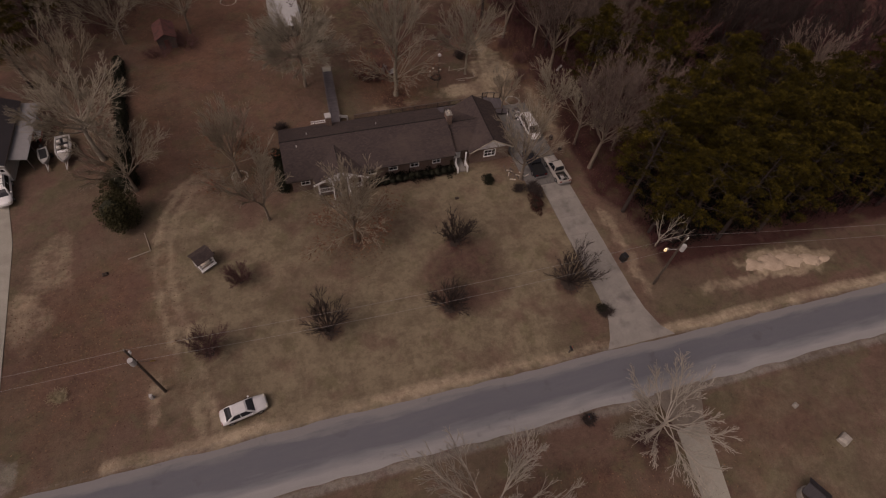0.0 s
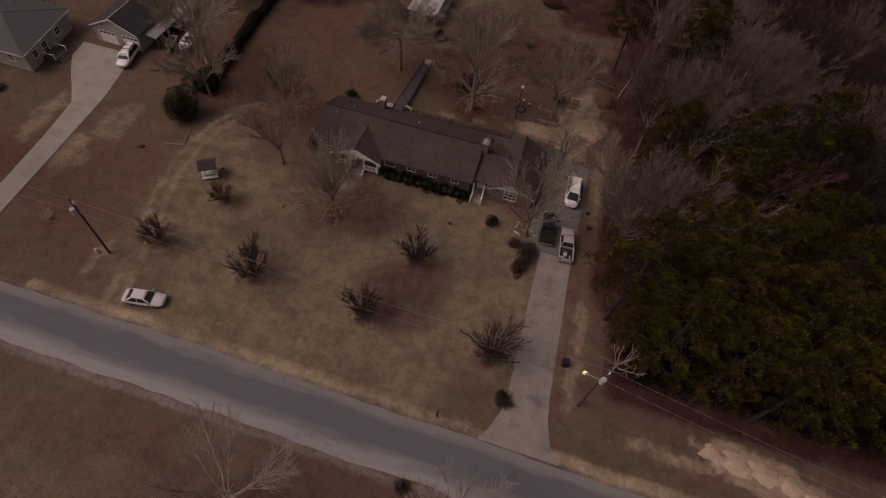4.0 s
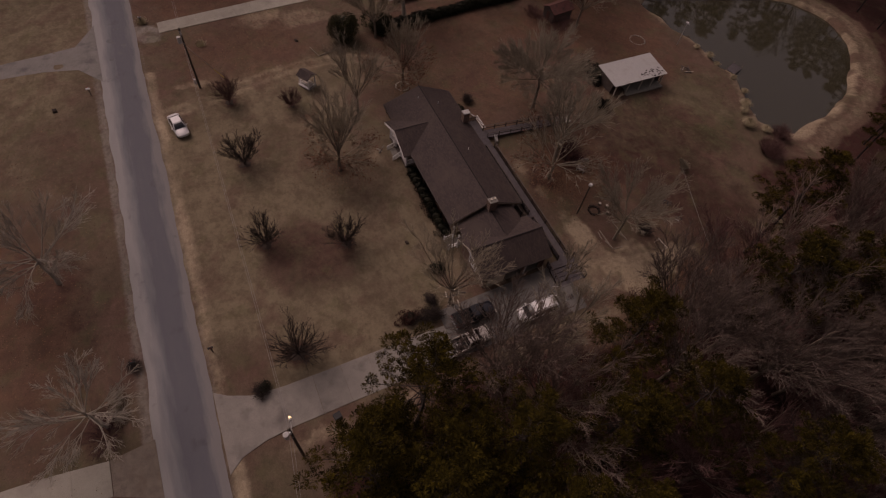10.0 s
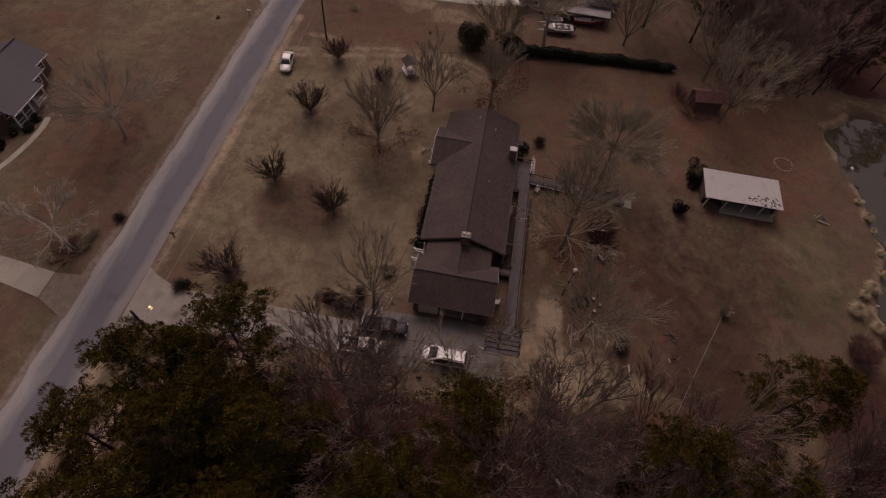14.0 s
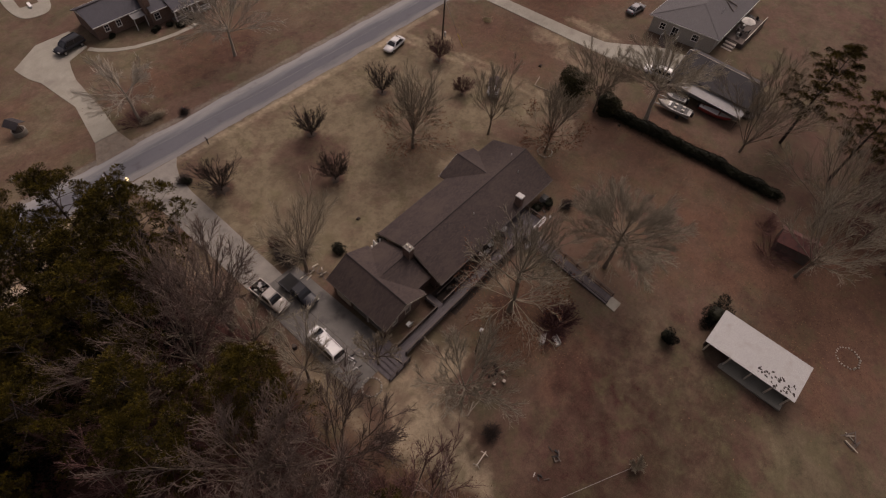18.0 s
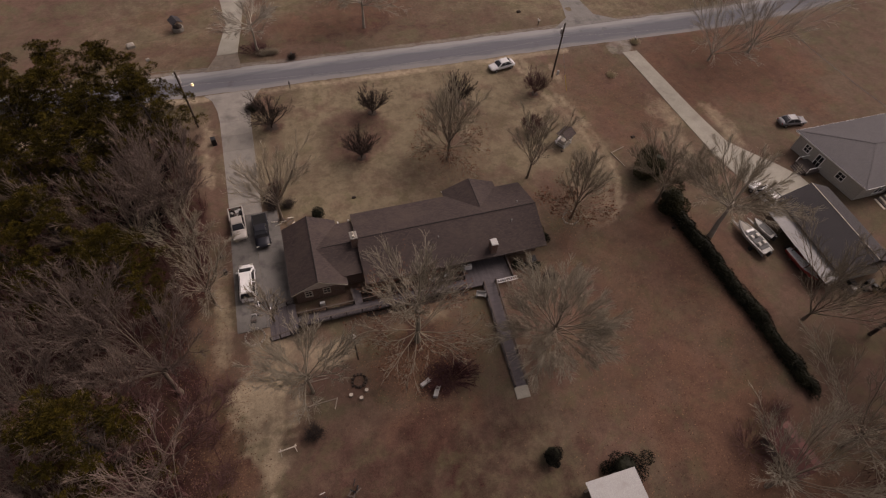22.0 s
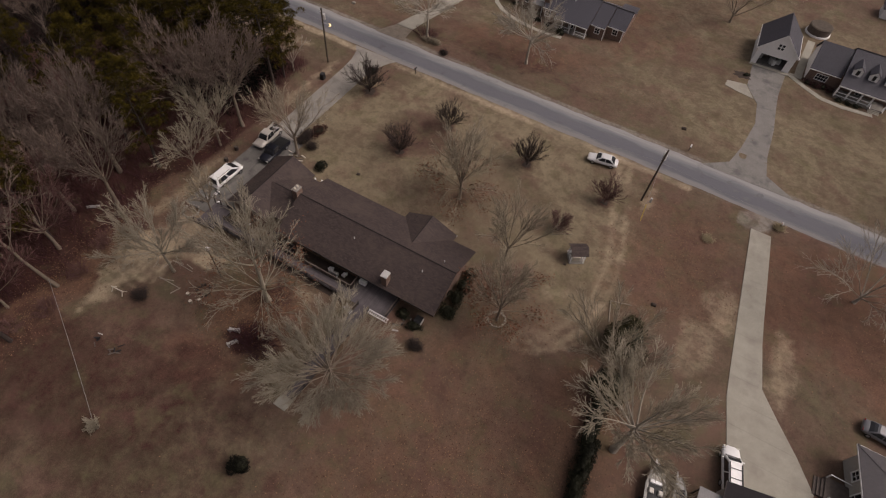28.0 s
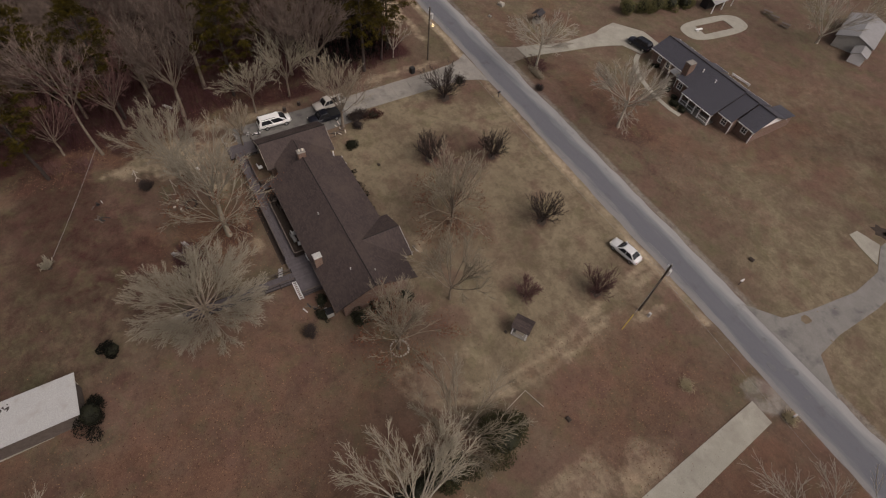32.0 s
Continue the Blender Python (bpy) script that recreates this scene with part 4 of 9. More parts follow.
def own_house():
    h = thing("house", "long single-storey brown brick house with dark brown shingle roof", "house")
    ze, zr = 2.75, 5.0
    # walls of the long part, openings on the road side and the deck side
    wx0, wx1, wy0, wy1 = -2.1, 19.7, 52.5, 60.8
    front = [(1.2, 2.3, 1.1, 2.2), (4.6, 5.6, 0.15, 2.2), (6.4, 7.6, 1.0, 2.2), (9.7, 11.2, 1.0, 2.15), (13.0, 14.2, 1.1, 2.15), (16.0, 17.2, 1.1, 2.15), (19.2, 20.3, 1.1, 2.15)]
    rear = [(1.5, 2.6, 1.0, 2.2), (5.2, 6.3, 0.75, 2.3), (8.4, 9.6, 1.0, 2.2), (13.6, 15.4, 0.75, 2.35), (18.0, 19.2, 1.0, 2.2)]
    g = Geo()
    wall_panel(g, (wx0, wy0), (wx1, wy0), -0.1, 3.1, 0.22, front)
    part("wall_front", g, M_BRICK, h)
    g = Geo()
    wall_panel(g, (wx1, wy1), (wx0, wy1), -0.1, 2.72, 0.22, rear)
    part("wall_rear", g, M_BRICK, h)
    g = Geo()
    wall_panel(g, (wx1, wy0 + 0.22), (wx1, wy1 - 0.22), -0.1, 2.72, 0.22)
    gable_wall(g, (wx1 - 0.22, wy0), (wx1 - 0.22, wy1), 4.62, 2.72, 0.22, False)
    part("wall_end", g, M_BRICK, h)
    g = Geo()
    wall_panel(g, (wx0, wy1 - 0.22), (wx0, wy0 + 0.22), -0.1, 2.72, 0.22)
    gable_wall(g, (wx0, wy0), (wx0, wy1), 4.62, 2.72, 0.22, False)
    part("wall_end", g, M_BRICK, h)
    for hole in front:
        if hole[2] > 0.5:
            window_unit(h, (wx0, wy0), (wx1, wy0), hole, M_WHITE)
        else:
            part("front_door", Geo().box(wx0 + hole[0], wx0 + hole[1], wy0 + 0.06, wy0 + 0.12, hole[2], hole[3]), M_WHITE, h, "white front door")
    for hole in rear:
        if hole[2] > 0.9:
            window_unit(h, (wx1, wy1), (wx0, wy1), hole, M_WHITE)
        else:
            part("rear_door", Geo().box(wx1 - hole[1], wx1 - hole[0], wy1 - 0.12, wy1 - 0.06, hole[2], hole[3]), M_GLASS, h, "glazed rear door")
    part("inner_floor", Geo().box(wx0 + 0.3, wx1 - 0.3, wy0 + 0.3, wy1 - 0.3, -0.1, 0.1), M_DARKROOM, h)
    gable_roof(h, -2.7, 20.15, 51.55, 61.9, 3.0, zr, True, M_SHINGLE, M_PALE_TIMBER, trim_ends=(False, True), gutter=M_GUTTER, mid=56.9, back=ze)
    # front porch under its own wide low gable
    px0, px1, py0, pm, pe, pr = 0.6, 7.75, 50.6, 4.2, 2.92, 4.5
    for x in (px0, px1):
        part("roof_slope", Geo().slab([(x, py0 - 0.1, pe), (pm, py0 - 0.1, pr), (pm, 55.7, pr + 0.02), (x, 51.5, pe)][::1 if x < pm else -1], 0.12), M_SHINGLE, h)
    part("ridge_cap", Geo().beam((pm, py0, pr + 0.005), (pm, 55.4, pr + 0.02), 0.12, 0.03), M_RIDGE, h)
    g = Geo()
    gable_wall(g, (px0 + 0.15, py0 + 0.06), (px1 - 0.15, py0 + 0.06), pr - 0.14, pe - 0.12, 0.1, True)
    part("porch_gable", g, M_WHITE, h, "white boarded porch gable")
    for x in (px0, px1):
        part("barge_board", Geo().beam((x, py0 - 0.13, pe - 0.26), (pm, py0 - 0.13, pr - 0.26), 0.05, 0.3), M_WHITE, h)
    part("porch_floor", Geo().box(px0 + 0.4, px1 - 0.6, py0 + 0.4, 52.5, -0.1, 0.3), M_TIMBER, h)
    part("porch_beam", Geo().box(px0 + 0.5, px1 - 0.5, py0 + 0.45, py0 + 0.62, 2.5, 2.72), M_WHITE, h)
    for x in (1.2, 3.1, 5.1, 7.0):
        part("porch_post", Geo().box(x - 0.11, x + 0.11, py0 + 0.44, py0 + 0.66, 0.3, 2.45), M_WHITE, h)
    rails = [((1.2, py0 + 0.55, 0.3), (3.1, py0 + 0.55, 0.3)), ((5.1, py0 + 0.55, 0.3), (7.0, py0 + 0.55, 0.3)), ((7.0, py0 + 0.55, 0.3), (7.0, 52.4, 0.3)),
             ((3.1, py0 + 0.55, 0.3), (3.0, py0 - 0.65, -0.35)), ((5.1, py0 + 0.55, 0.3), (5.2, py0 - 0.65, -0.35))]
    for a, b in rails:
        a, b = Vector(a), Vector(b)
        for up in (0.22, 0.95):
            part("porch_rail", Geo().beam(a + Vector((0, 0, up)), b + Vector((0, 0, up)), 0.08, 0.1), M_WHITE, h)
        for k in range(1, 9):
            c = a.lerp(b, k / 9)
            part("baluster", Geo().box(c.x - 0.03, c.x + 0.03, c.y - 0.03, c.y + 0.03, c.z + 0.22, c.z + 0.95), M_WHITE, h)
        if b.z < 0:
            part("newel_post", Geo().box(b.x - 0.07, b.x + 0.07, b.y - 0.07, b.y + 0.07, -0.1, 0.68), M_WHITE, h)
    for z, y in ((0.2, py0 + 0.0), (0.07, py0 - 0.4)):
        part("porch_step", Geo().box(3.15, 5.05, y, y + 0.4, -0.1, z), M_CONCRETE, h)
    # the lower link and the carport wing
    part("roof_slope", Geo().slab([(20.2, 52.4, 2.72), (25.4, 52.4, 2.72), (25.4, 56.7, 4.25), (20.2, 56.7, 4.25)], 0.15), M_SHINGLE, h)
    part("roof_slope", Geo().slab([(20.2, 56.7, 4.25), (25.4, 56.7, 4.25), (25.4, 60.4, 2.9), (20.2, 60.4, 2.9)], 0.15), M_SHINGLE, h)
    part("ridge_cap", Geo().beam((20.2, 56.7, 4.26), (24.4, 56.7, 4.26), 0.12, 0.03), M_RIDGE, h)
    gable_roof(h, 22.2, 28.7, 51.7, 61.4, 2.7, 4.5, False, M_SHINGLE, M_CREAM, gutter=M_GUTTER)
    g = Geo()
    wall_panel(g, (22.6, 52.3), (28.3, 52.3), -0.1, 2.6, 0.22, [(2.0, 3.7, 0.9, 2.15)])
    part("wall_front", g, M_BRICK, h)
    g = Geo()
    gable_wall(g, (22.5, 52.1), (28.4, 52.1), 4.25, 2.62, 0.18, True)
    part("gable_board", g, M_WHITE, h, "white boarded gable over the window")
    window_unit(h, (22.6, 52.3), (28.3, 52.3), (2.0, 3.7, 0.9, 2.15), M_WHITE, bars=2)
    g = Geo()
    rear2 = [(1.1, 1.9, 1.0, 2.1), (3.2, 4.0, 1.0, 2.1)]
    wall_panel(g, (28.3, 60.9), (22.6, 60.9), -0.1, 2.6, 0.22, rear2)
    part("wall_rear", g, M_BRICK, h)
    g = Geo()
    gable_wall(g, (22.6, 60.98), (28.3, 60.98), 4.25, 2.6, 0.1, True)
    part("gable_board", g, M_CREAM, h, "cream boarded gable")
    for hole in rear2:
        window_unit(h, (28.3, 60.9), (22.6, 60.9), hole, M_CREAM)
    g = Geo()
    wall_panel(g, (22.6, 60.7), (22.6, 52.5), -0.1, 2.6, 0.22)
    part("wall_end", g, M_BRICK, h)
    g = Geo()
    wall_panel(g, (28.3, 52.5), (28.3, 60.7), -0.1, 2.6, 0.2, [(2.9, 5.2, 0.0, 2.3), (5.6, 7.7, 0.0, 2.3)])
    part("wall_carport", g, M_BRICK, h)
    part("garage_door", Geo().box(28.32, 28.4, 52.9, 55.2, 0.02, 2.25), M_CREAM, h, "cream panelled door")
    part("carport_post", Geo().box(28.3, 28.44, 58.0, 58.14, 0.0, 2.5), M_WHITE, h)
    part("carport_floor", Geo().box(22.8, 28.3, 52.5, 60.7, -0.1, 0.06), M_CONCRETE, h)
    # link walls
    g = Geo()
    wall_panel(g, (19.7, 53.6), (22.6, 53.6), -0.1, 2.65, 0.2, [(0.9, 1.9, 0.1, 2.2)])
    part("wall_front", g, M_BRICK, h)
    part("side_door", Geo().box(20.6, 21.6, 53.68, 53.74, 0.1, 2.2), M_WHITE, h, "white side door")
    g = Geo()
    wall_panel(g, (22.6, 59.8), (19.7, 59.8), -0.1, 2.75, 0.2)
    part("wall_rear", g, M_BRICK, h)
    for x in (20.4, 21.8):
        part("entry_post", Geo().box(x - 0.08, x + 0.08, 52.0, 52.16, 0.0, 2.6), M_WHITE, h)
        part("entry_rail", Geo().beam((x, 50.9, 0.9), (x, 52.1, 0.95), 0.1, 0.12), M_WHITE, h)
        part("entry_rail", Geo().beam((x, 50.9, 0.45), (x, 52.1, 0.5), 0.08, 0.1), M_WHITE, h)
        part("newel", Geo().box(x - 0.08, x + 0.08, 50.8, 50.96, 0.0, 1.1), M_WHITE, h)
    part("entry_step", Geo().box(20.5, 21.7, 51.0, 53.6, -0.1, 0.12), M_CONCRETE, h)
    # chimney, vents and flues
    ch = part("chimney", Geo().block(20.45, 56.9, 2.5, 0.8, 1.05, 3.25), M_BRICK, h)
    part("chimney_crown", Geo().block(20.45, 56.9, 5.75, 0.88, 1.12, 0.08, 0, 0.03), M_CONCRETE, ch)
    for y in (56.65, 57.15):
        part("flue", Geo().tube((20.45, y, 5.85), (20.45, y, 6.1), 0.14, 0.12, 10), M_CREAM, ch)
    for x, y in ((-0.6, 56.0), (10.5, 58.6), (1.0, 58.4)):
        z = zr - abs(y - 56.9) * 0.45
        part("vent_pipe", Geo().tube((x, y, z - 0.1), (x, y, z + 0.35), 0.07, 0.07, 8), M_GREYBOX, h)
    part("box_vent", Geo().block(4.3, 61.2, 2.9, 0.75, 0.9, 1.75), M_BRICK, h, "brick flue stack")
    part("stack_cap", Geo().block(4.3, 61.2, 4.65, 0.85, 1.0, 0.16, 0, 0.05), M_GREYBOX, h, "pale metal stack cap")
    return h


own_house()


def deck():
    d = thing("deck", "grey timber deck along the rear wall with low rails", "deck")
    top = 0.62

    def boards(x0, x1, y0, y1, along_y):
        w = 0.14
        s, e = (x0, x1) if along_y else (y0, y1)
        while s < e - 0.05:
            b = min(s + w, e)
            g = Geo()
            if along_y:
                g.box(s, b - 0.012, y0, y1, top - 0.04, top)
            else:
                g.box(x0, x1, s, b - 0.012, top - 0.04, top)
            part("deck_board", g, M_DECK, d)
            s += w
        for y in (y0 + 0.1, y1 - 0.1):
            part("joist", Geo().box(x0 + 0.05, x1 - 0.05, y - 0.03, y + 0.03, top - 0.24, top - 0.05), M_RAIL, d)
        for x in (x0 + 0.1, x1 - 0.1):
            part("joist", Geo().box(x - 0.03, x + 0.03, y0 + 0.14, y1 - 0.14, top - 0.24, top - 0.05), M_RAIL, d)
        n = max(1, round((x1 - x0) / 2.4))
        for k in range(n + 1):
            x = x0 + 0.2 + (x1 - x0 - 0.4) * k / n
            for y in (y0 + 0.2, y1 - 0.2):
                part("pier", Geo().box(x - 0.06, x + 0.06, y - 0.06, y + 0.06, -0.1, top - 0.05), M_RAIL, d)

    def rail(p, q, low=0.0):
        p, q = Vector(p), Vector(q)
        n = max(1, round((q - p).length / 1.8))
        for k in range(n + 1):
            v = p.lerp(q, k / n)
            part("post", Geo().box(v.x - 0.05, v.x + 0.05, v.y - 0.05, v.y + 0.05, v.z - 0.3, v.z + 0.9 - low), M_RAIL, d)
        up = Vector((0, 0, 1))
        part("handrail", Geo().beam(p + up * (0.93 - low), q + up * (0.93 - low), 0.13, 0.045), M_TIMBER, d, "weathered grey handrail")
        part("bottom_rail", Geo().beam(p + up * 0.12, q + up * 0.12, 0.05, 0.08), M_RAIL, d)
        g = Geo()
        m = round((q - p).length / 0.15)
        for k in range(1, m):
            v = p.lerp(q, k / m)
            g.box(v.x - 0.02, v.x + 0.02, v.y - 0.02, v.y + 0.02, v.z + 0.12, v.z + 0.9 - low)
        part("railing", g, M_RAIL, d)

    boards(2.4, 8.2, 60.85, 64.35, True)
    boards(8.2, 28.6, 63.0, 64.35, False)
    boards(20.9, 21.9, 60.95, 63.0, True)
    boards(28.6, 29.6, 61.2, 65.1, True)
    rail((8.4, 64.3, top), (28.5, 64.3, top))
    rail((8.3, 63.0, top), (20.8, 63.0, top), 0.1)
    rail((8.25, 61.4, top), (8.25, 62.95, top), 0.1)
    rail((21.9, 63.0, top), (28.4, 63.0, top), 0.1)
    rail((21.9, 61.2, top), (21.9, 62.95, top), 0.1)
    rail((2.45, 61.2, top), (2.45, 64.2, top), 0.1)
    rail((17.6, 61.9, top), (17.6, 62.95, top), 0.1)
    rail((17.6, 61.9, top), (20.7, 61.9, top), 0.1)
    rail((29.5, 61.2, top), (28.7, 61.2, top))
    rail((29.5, 65.05, top), (28.7, 65.05, top))
    # wide steps down to the parking pad
    for k in range(4):
        x, z = 29.6 + 0.55 * k, top - 0.13 * (k + 1)
        for j in range(3):
            part("tread", Geo().box(x + 0.18 * j, x + 0.18 * j + 0.165, 61.2, 65.05, z - 0.05, z), M_DECK, d)
        part("riser", Geo().box(x - 0.012, x + 0.012, 61.25, 65.0, z, z + 0.08), M_RAIL, d)
    for y in (61.2, 65.05):
        part("step_string", Geo().beam((29.6, y, top - 0.2), (31.8, y, 0.02), 0.06, 0.2), M_RAIL, d)
        part("handrail", Geo().beam((29.5, y, top + 0.93), (31.8, y, 0.1 + 0.93), 0.11, 0.045), M_TIMBER, d, "weathered grey handrail")
        for x, z in ((30.7, 0.35), (31.8, 0.1)):
            part("post", Geo().box(x - 0.05, x + 0.05, y - 0.05, y + 0.05, -0.05, z + 0.9), M_RAIL, d)
    # a ladder-like trellis on the edge of the platform
    for y in (64.3, 64.75):
        part("trellis_side", Geo().beam((1.9, y, top + 0.35), (4.6, y, top + 0.35), 0.06, 0.06), M_WHITE, d, "white trellis")
    for k in range(10):
        x = 2.0 + 0.28 * k
        part("trellis_rung", Geo().beam((x, 64.3, top + 0.36), (x, 64.75, top + 0.36), 0.05, 0.05), M_WHITE, d)
    # the long ramp to the garden
    a0, a1, b0, b1 = (4.75, 64.3), (6.25, 64.3), (5.5, 77.4), (6.95, 77.4)
    n = 92
    for k in range(n):
        f0, f1 = k / n, (k + 0.92) / n
        row = []
        for f, (p, q) in ((f0, (a0, b0)), (f0, (a1, b1)), (f1, (a1, b1)), (f1, (a0, b0))):
            row.append((p[0] + (q[0] - p[0]) * f, p[1] + (q[1] - p[1]) * f, top - 0.02 + (0.08 - top) * f))
        part("ramp_board", Geo().slab(row, 0.04), M_DECK, d)
    for p, q in ((a0, b0), (a1, b1)):
        part("ramp_string", Geo().beam((*p, top - 0.14), (*q, 0.02), 0.06, 0.18), M_RAIL, d)
        for k in range(8):
            f = k / 7
            x, y, z = p[0] + (q[0] - p[0]) * f, p[1] + (q[1] - p[1]) * f, top * (1 - f) + 0.08 * f
            part("post", Geo().box(x - 0.05, x + 0.05, y - 0.05, y + 0.05, -0.1, z + 0.85), M_RAIL, d)
        part("handrail", Geo().beam((*p, top + 0.88), (*q, 0.96), 0.12, 0.045), M_TIMBER, d, "weathered grey handrail")
        part("middle_rail", Geo().beam((*p, top + 0.45), (*q, 0.53), 0.05, 0.09), M_RAIL, d)
    return d


deck()
# Dark sheet in the mulch colour, laid in place of shade by the deck.
g = Geo().slab([(8.3, 61.0, 0.05), (20.8, 61.0, 0.05), (20.8, 64.9, 0.05), (8.3, 64.9, 0.05)], 0.12)
tagged(new("mulch_bed", g.mesh("mulch_bed", M_MULCH)), "dark sheet standing in for the shade between the rear wall and the deck", "mulch")
g = Geo().slab([(5.45, 77.4, 0.09), (7.0, 77.35, 0.09), (7.1, 78.7, 0.07), (5.55, 78.75, 0.07)], 0.12)
tagged(new("landing_slab", g.mesh("landing_slab", M_CONCRETE_PALE)), "pale concrete slab at the foot of the ramp", "slab")
# ---- trees ----
def unit(v):
    return v / max(1e-9, np.linalg.norm(v))


def tilt_from(d, angle, turn):
    """A direction that leaves d by an angle, turned about d."""
    ref = np.array((0.0, 0.0, 1.0)) if abs(d[2]) < 0.9 else np.array((1.0, 0.0, 0.0))
    u = unit(np.cross(d, ref))
    w = np.cross(d, u)
    return unit(d * math.cos(angle) + (u * math.cos(turn) + w * math.sin(turn)) * math.sin(angle))


class Grow:
    """Grows a bare tree; habit says how it forks."""

    def __init__(self, seed, height, girth, limbs, fork, limb_angle, kids, rise, crook=0.07, levels=4, lean=(0, 0), reach=0.72):
        self.r = random.Random(seed)
        self.segs = []
        self.tips = []
        self.kids, self.rise, self.crook, self.levels = kids, rise, crook, levels
        up = unit(np.array((lean[0], lean[1], 1.0)))
        top = height * fork
        p = np.zeros(3) - up * 0.15
        radius = girth
        for k in range(5):
            q = p + unit(up + self.jolt(0.05)) * (top + 0.15) / 5
            r2 = girth * (1 - 0.09 * (k + 1))
            self.segs.append((p, q, radius * (1.25 if k == 0 else 1), r2, 0))
            p, radius = q, r2
        turn = self.r.uniform(0, 6.28)
        for k in range(limbs):
            a = radians(limb_angle) * self.r.uniform(0.65, 1.2)
            d = tilt_from(up, a, turn + 6.283 * k / limbs + self.r.uniform(-0.4, 0.4))
            self.branch(p - up * self.r.uniform(0, top * 0.3), d, reach * (height - top) * self.r.uniform(0.8, 1.08) / max(0.6, math.cos(a)), radius * self.r.uniform(0.42, 0.6), 1)
        self.branch(p, unit(up + self.jolt(0.12)), reach * (height - top) * 1.05, radius * 0.7, 1)

    def jolt(self, k):
        return np.array([self.r.gauss(0, k) for _ in range(3)])

    def branch(self, p, d, length, radius, level):
        n = (5, 5, 4, 3, 2)[level]
        turn = self.r.uniform(0, 6.28)
        for k in range(n):
            d = unit(d + self.jolt(self.crook) + np.array((0, 0, self.rise * (0.7 if level < 3 else 0.3))))
            q = p + d * length / n
            r2 = radius * (1 - 0.72 / n)
            self.segs.append((p, q, radius, r2, level))
            p, radius = q, r2
            if level < self.levels and (k > 0 or level > 2):
                want = self.kids[level - 1] / (n - 1 if level <= 2 else n)
                for _ in range(int(want) + (self.r.random() < want - int(want))):
                    turn += 2.4 + self.r.uniform(-0.5, 0.5)
                    e = tilt_from(d, radians(self.r.uniform(13, 33 if level < 3 else 40)), turn)
                    f = 1 - 0.45 * k / n
                    self.branch(p, e, length * self.r.uniform(0.36, 0.62) * f, max(0.011, radius * self.r.uniform(0.45, 0.7)), level + 1)
        if level >= self.levels - 1:
            self.tips.append((p, d))

    def mesh(self, name, material, lo, hi, thin=1.0):
        segs = [s for s in self.segs if lo <= s[4] <= hi]
        n = 6 if hi < 2 else 3
        P, Q = np.array([s[0] for s in segs]), np.array([s[1] for s in segs])
        least = np.array([(0.09, 0.052, 0.036, 0.025, 0.0155)[s[4]] for s in segs]) * thin
        R0, R1 = np.maximum(least, [s[2] for s in segs]), np.maximum(least * 0.75, [s[3] for s in segs])
        D = Q - P
        D /= np.linalg.norm(D, axis=1, keepdims=True) + 1e-9
        ref = np.where(np.abs(D[:, 2:3]) < 0.9, np.array([[0.0, 0, 1]]), np.array([[1.0, 0, 0]]))
        U = np.cross(D, ref)
        U /= np.linalg.norm(U, axis=1, keepdims=True) + 1e-9
        W = np.cross(D, U)
        rings = []
        for i in range(n):
            a = 2 * math.pi * i / n
            rings.append(U * math.cos(a) + W * math.sin(a))
        E = np.stack(rings, 1)
        low = P[:, None] + E * R0[:, None, None]
        high = Q[:, None] + E * R1[:, None, None]
        V = np.concatenate([low, high], 1).reshape(-1, 3)
        base = (np.arange(len(segs)) * 2 * n)[:, None]
        i = np.arange(n)[None]
        j = (np.arange(n)[None] + 1) % n
        F = np.stack([base + i, base + n + i, base + n + j, base + j], -1).reshape(-1, 4)
        return array_mesh(name, V, F, material)

    def leaf_mesh(self, name, material, count, size, below=99.0, seed=1, rag=0.5):
        r = random.Random(seed)
        tips = [t for t in self.tips if t[0][2] < below] or self.tips
        V, F = [], []
        for _ in range(count):
            p, d = r.choice(tips)
            c = p + np.array([r.gauss(0, rag) for _ in range(3)])
            a = unit(np.array([r.gauss(0, 1), r.gauss(0, 1), r.gauss(0, 0.6)]))
            b = unit(np.cross(a, np.array([r.gauss(0, 1), r.gauss(0, 1), r.gauss(0, 1)])))
            s = size * r.uniform(0.6, 1.3)
            k = len(V)
            V += [c - a * s, c - b * s * 0.55, c + a * s, c + b * s * 0.55]
            F.append((k, k + 1, k + 2, k + 3))
        return array_mesh(name, np.array(V), np.array(F), material, False)


def bare_tree(label, seed, at, height, girth, limbs, fork, angle, kids, rise, bark=None, twig=None, name="tree", group="", crook=0.07, turn=0.0, lean=(0, 0), reach=0.72, low=0, thin=1.0):
    bark, twig = bark or M_BARK, twig or M_TWIG
    w = Grow(seed, height, girth, limbs, fork, angle, kids, rise, crook=crook, lean=lean, reach=reach)
    t = thing(name, label, "tree", pose(at[0], at[1], ground_at(*at), 0, 0, turn), group)
    part("trunk", w.mesh("trunk", bark, 0, 1), bark, t)
    part("crown", w.mesh("crown", twig, 2, 4, thin), twig, t)
    if low:
        v = Grow(seed + 500, height * 0.4, girth * 0.8, low, 0.5, 72, (6, 5, 3), 0.0, crook=0.1, reach=1.05)
        v.segs = [s for s in v.segs if s[4] > 0]
        part("skirt", v.mesh("skirt", twig, 1, 4), twig, t)
        part("leaves", v.leaf_mesh("leaves", M_DRYLEAF, 1900, 0.12, 99, seed, 0.4), M_DRYLEAF, t, "clinging dry brown leaves on the low limbs")
    return t


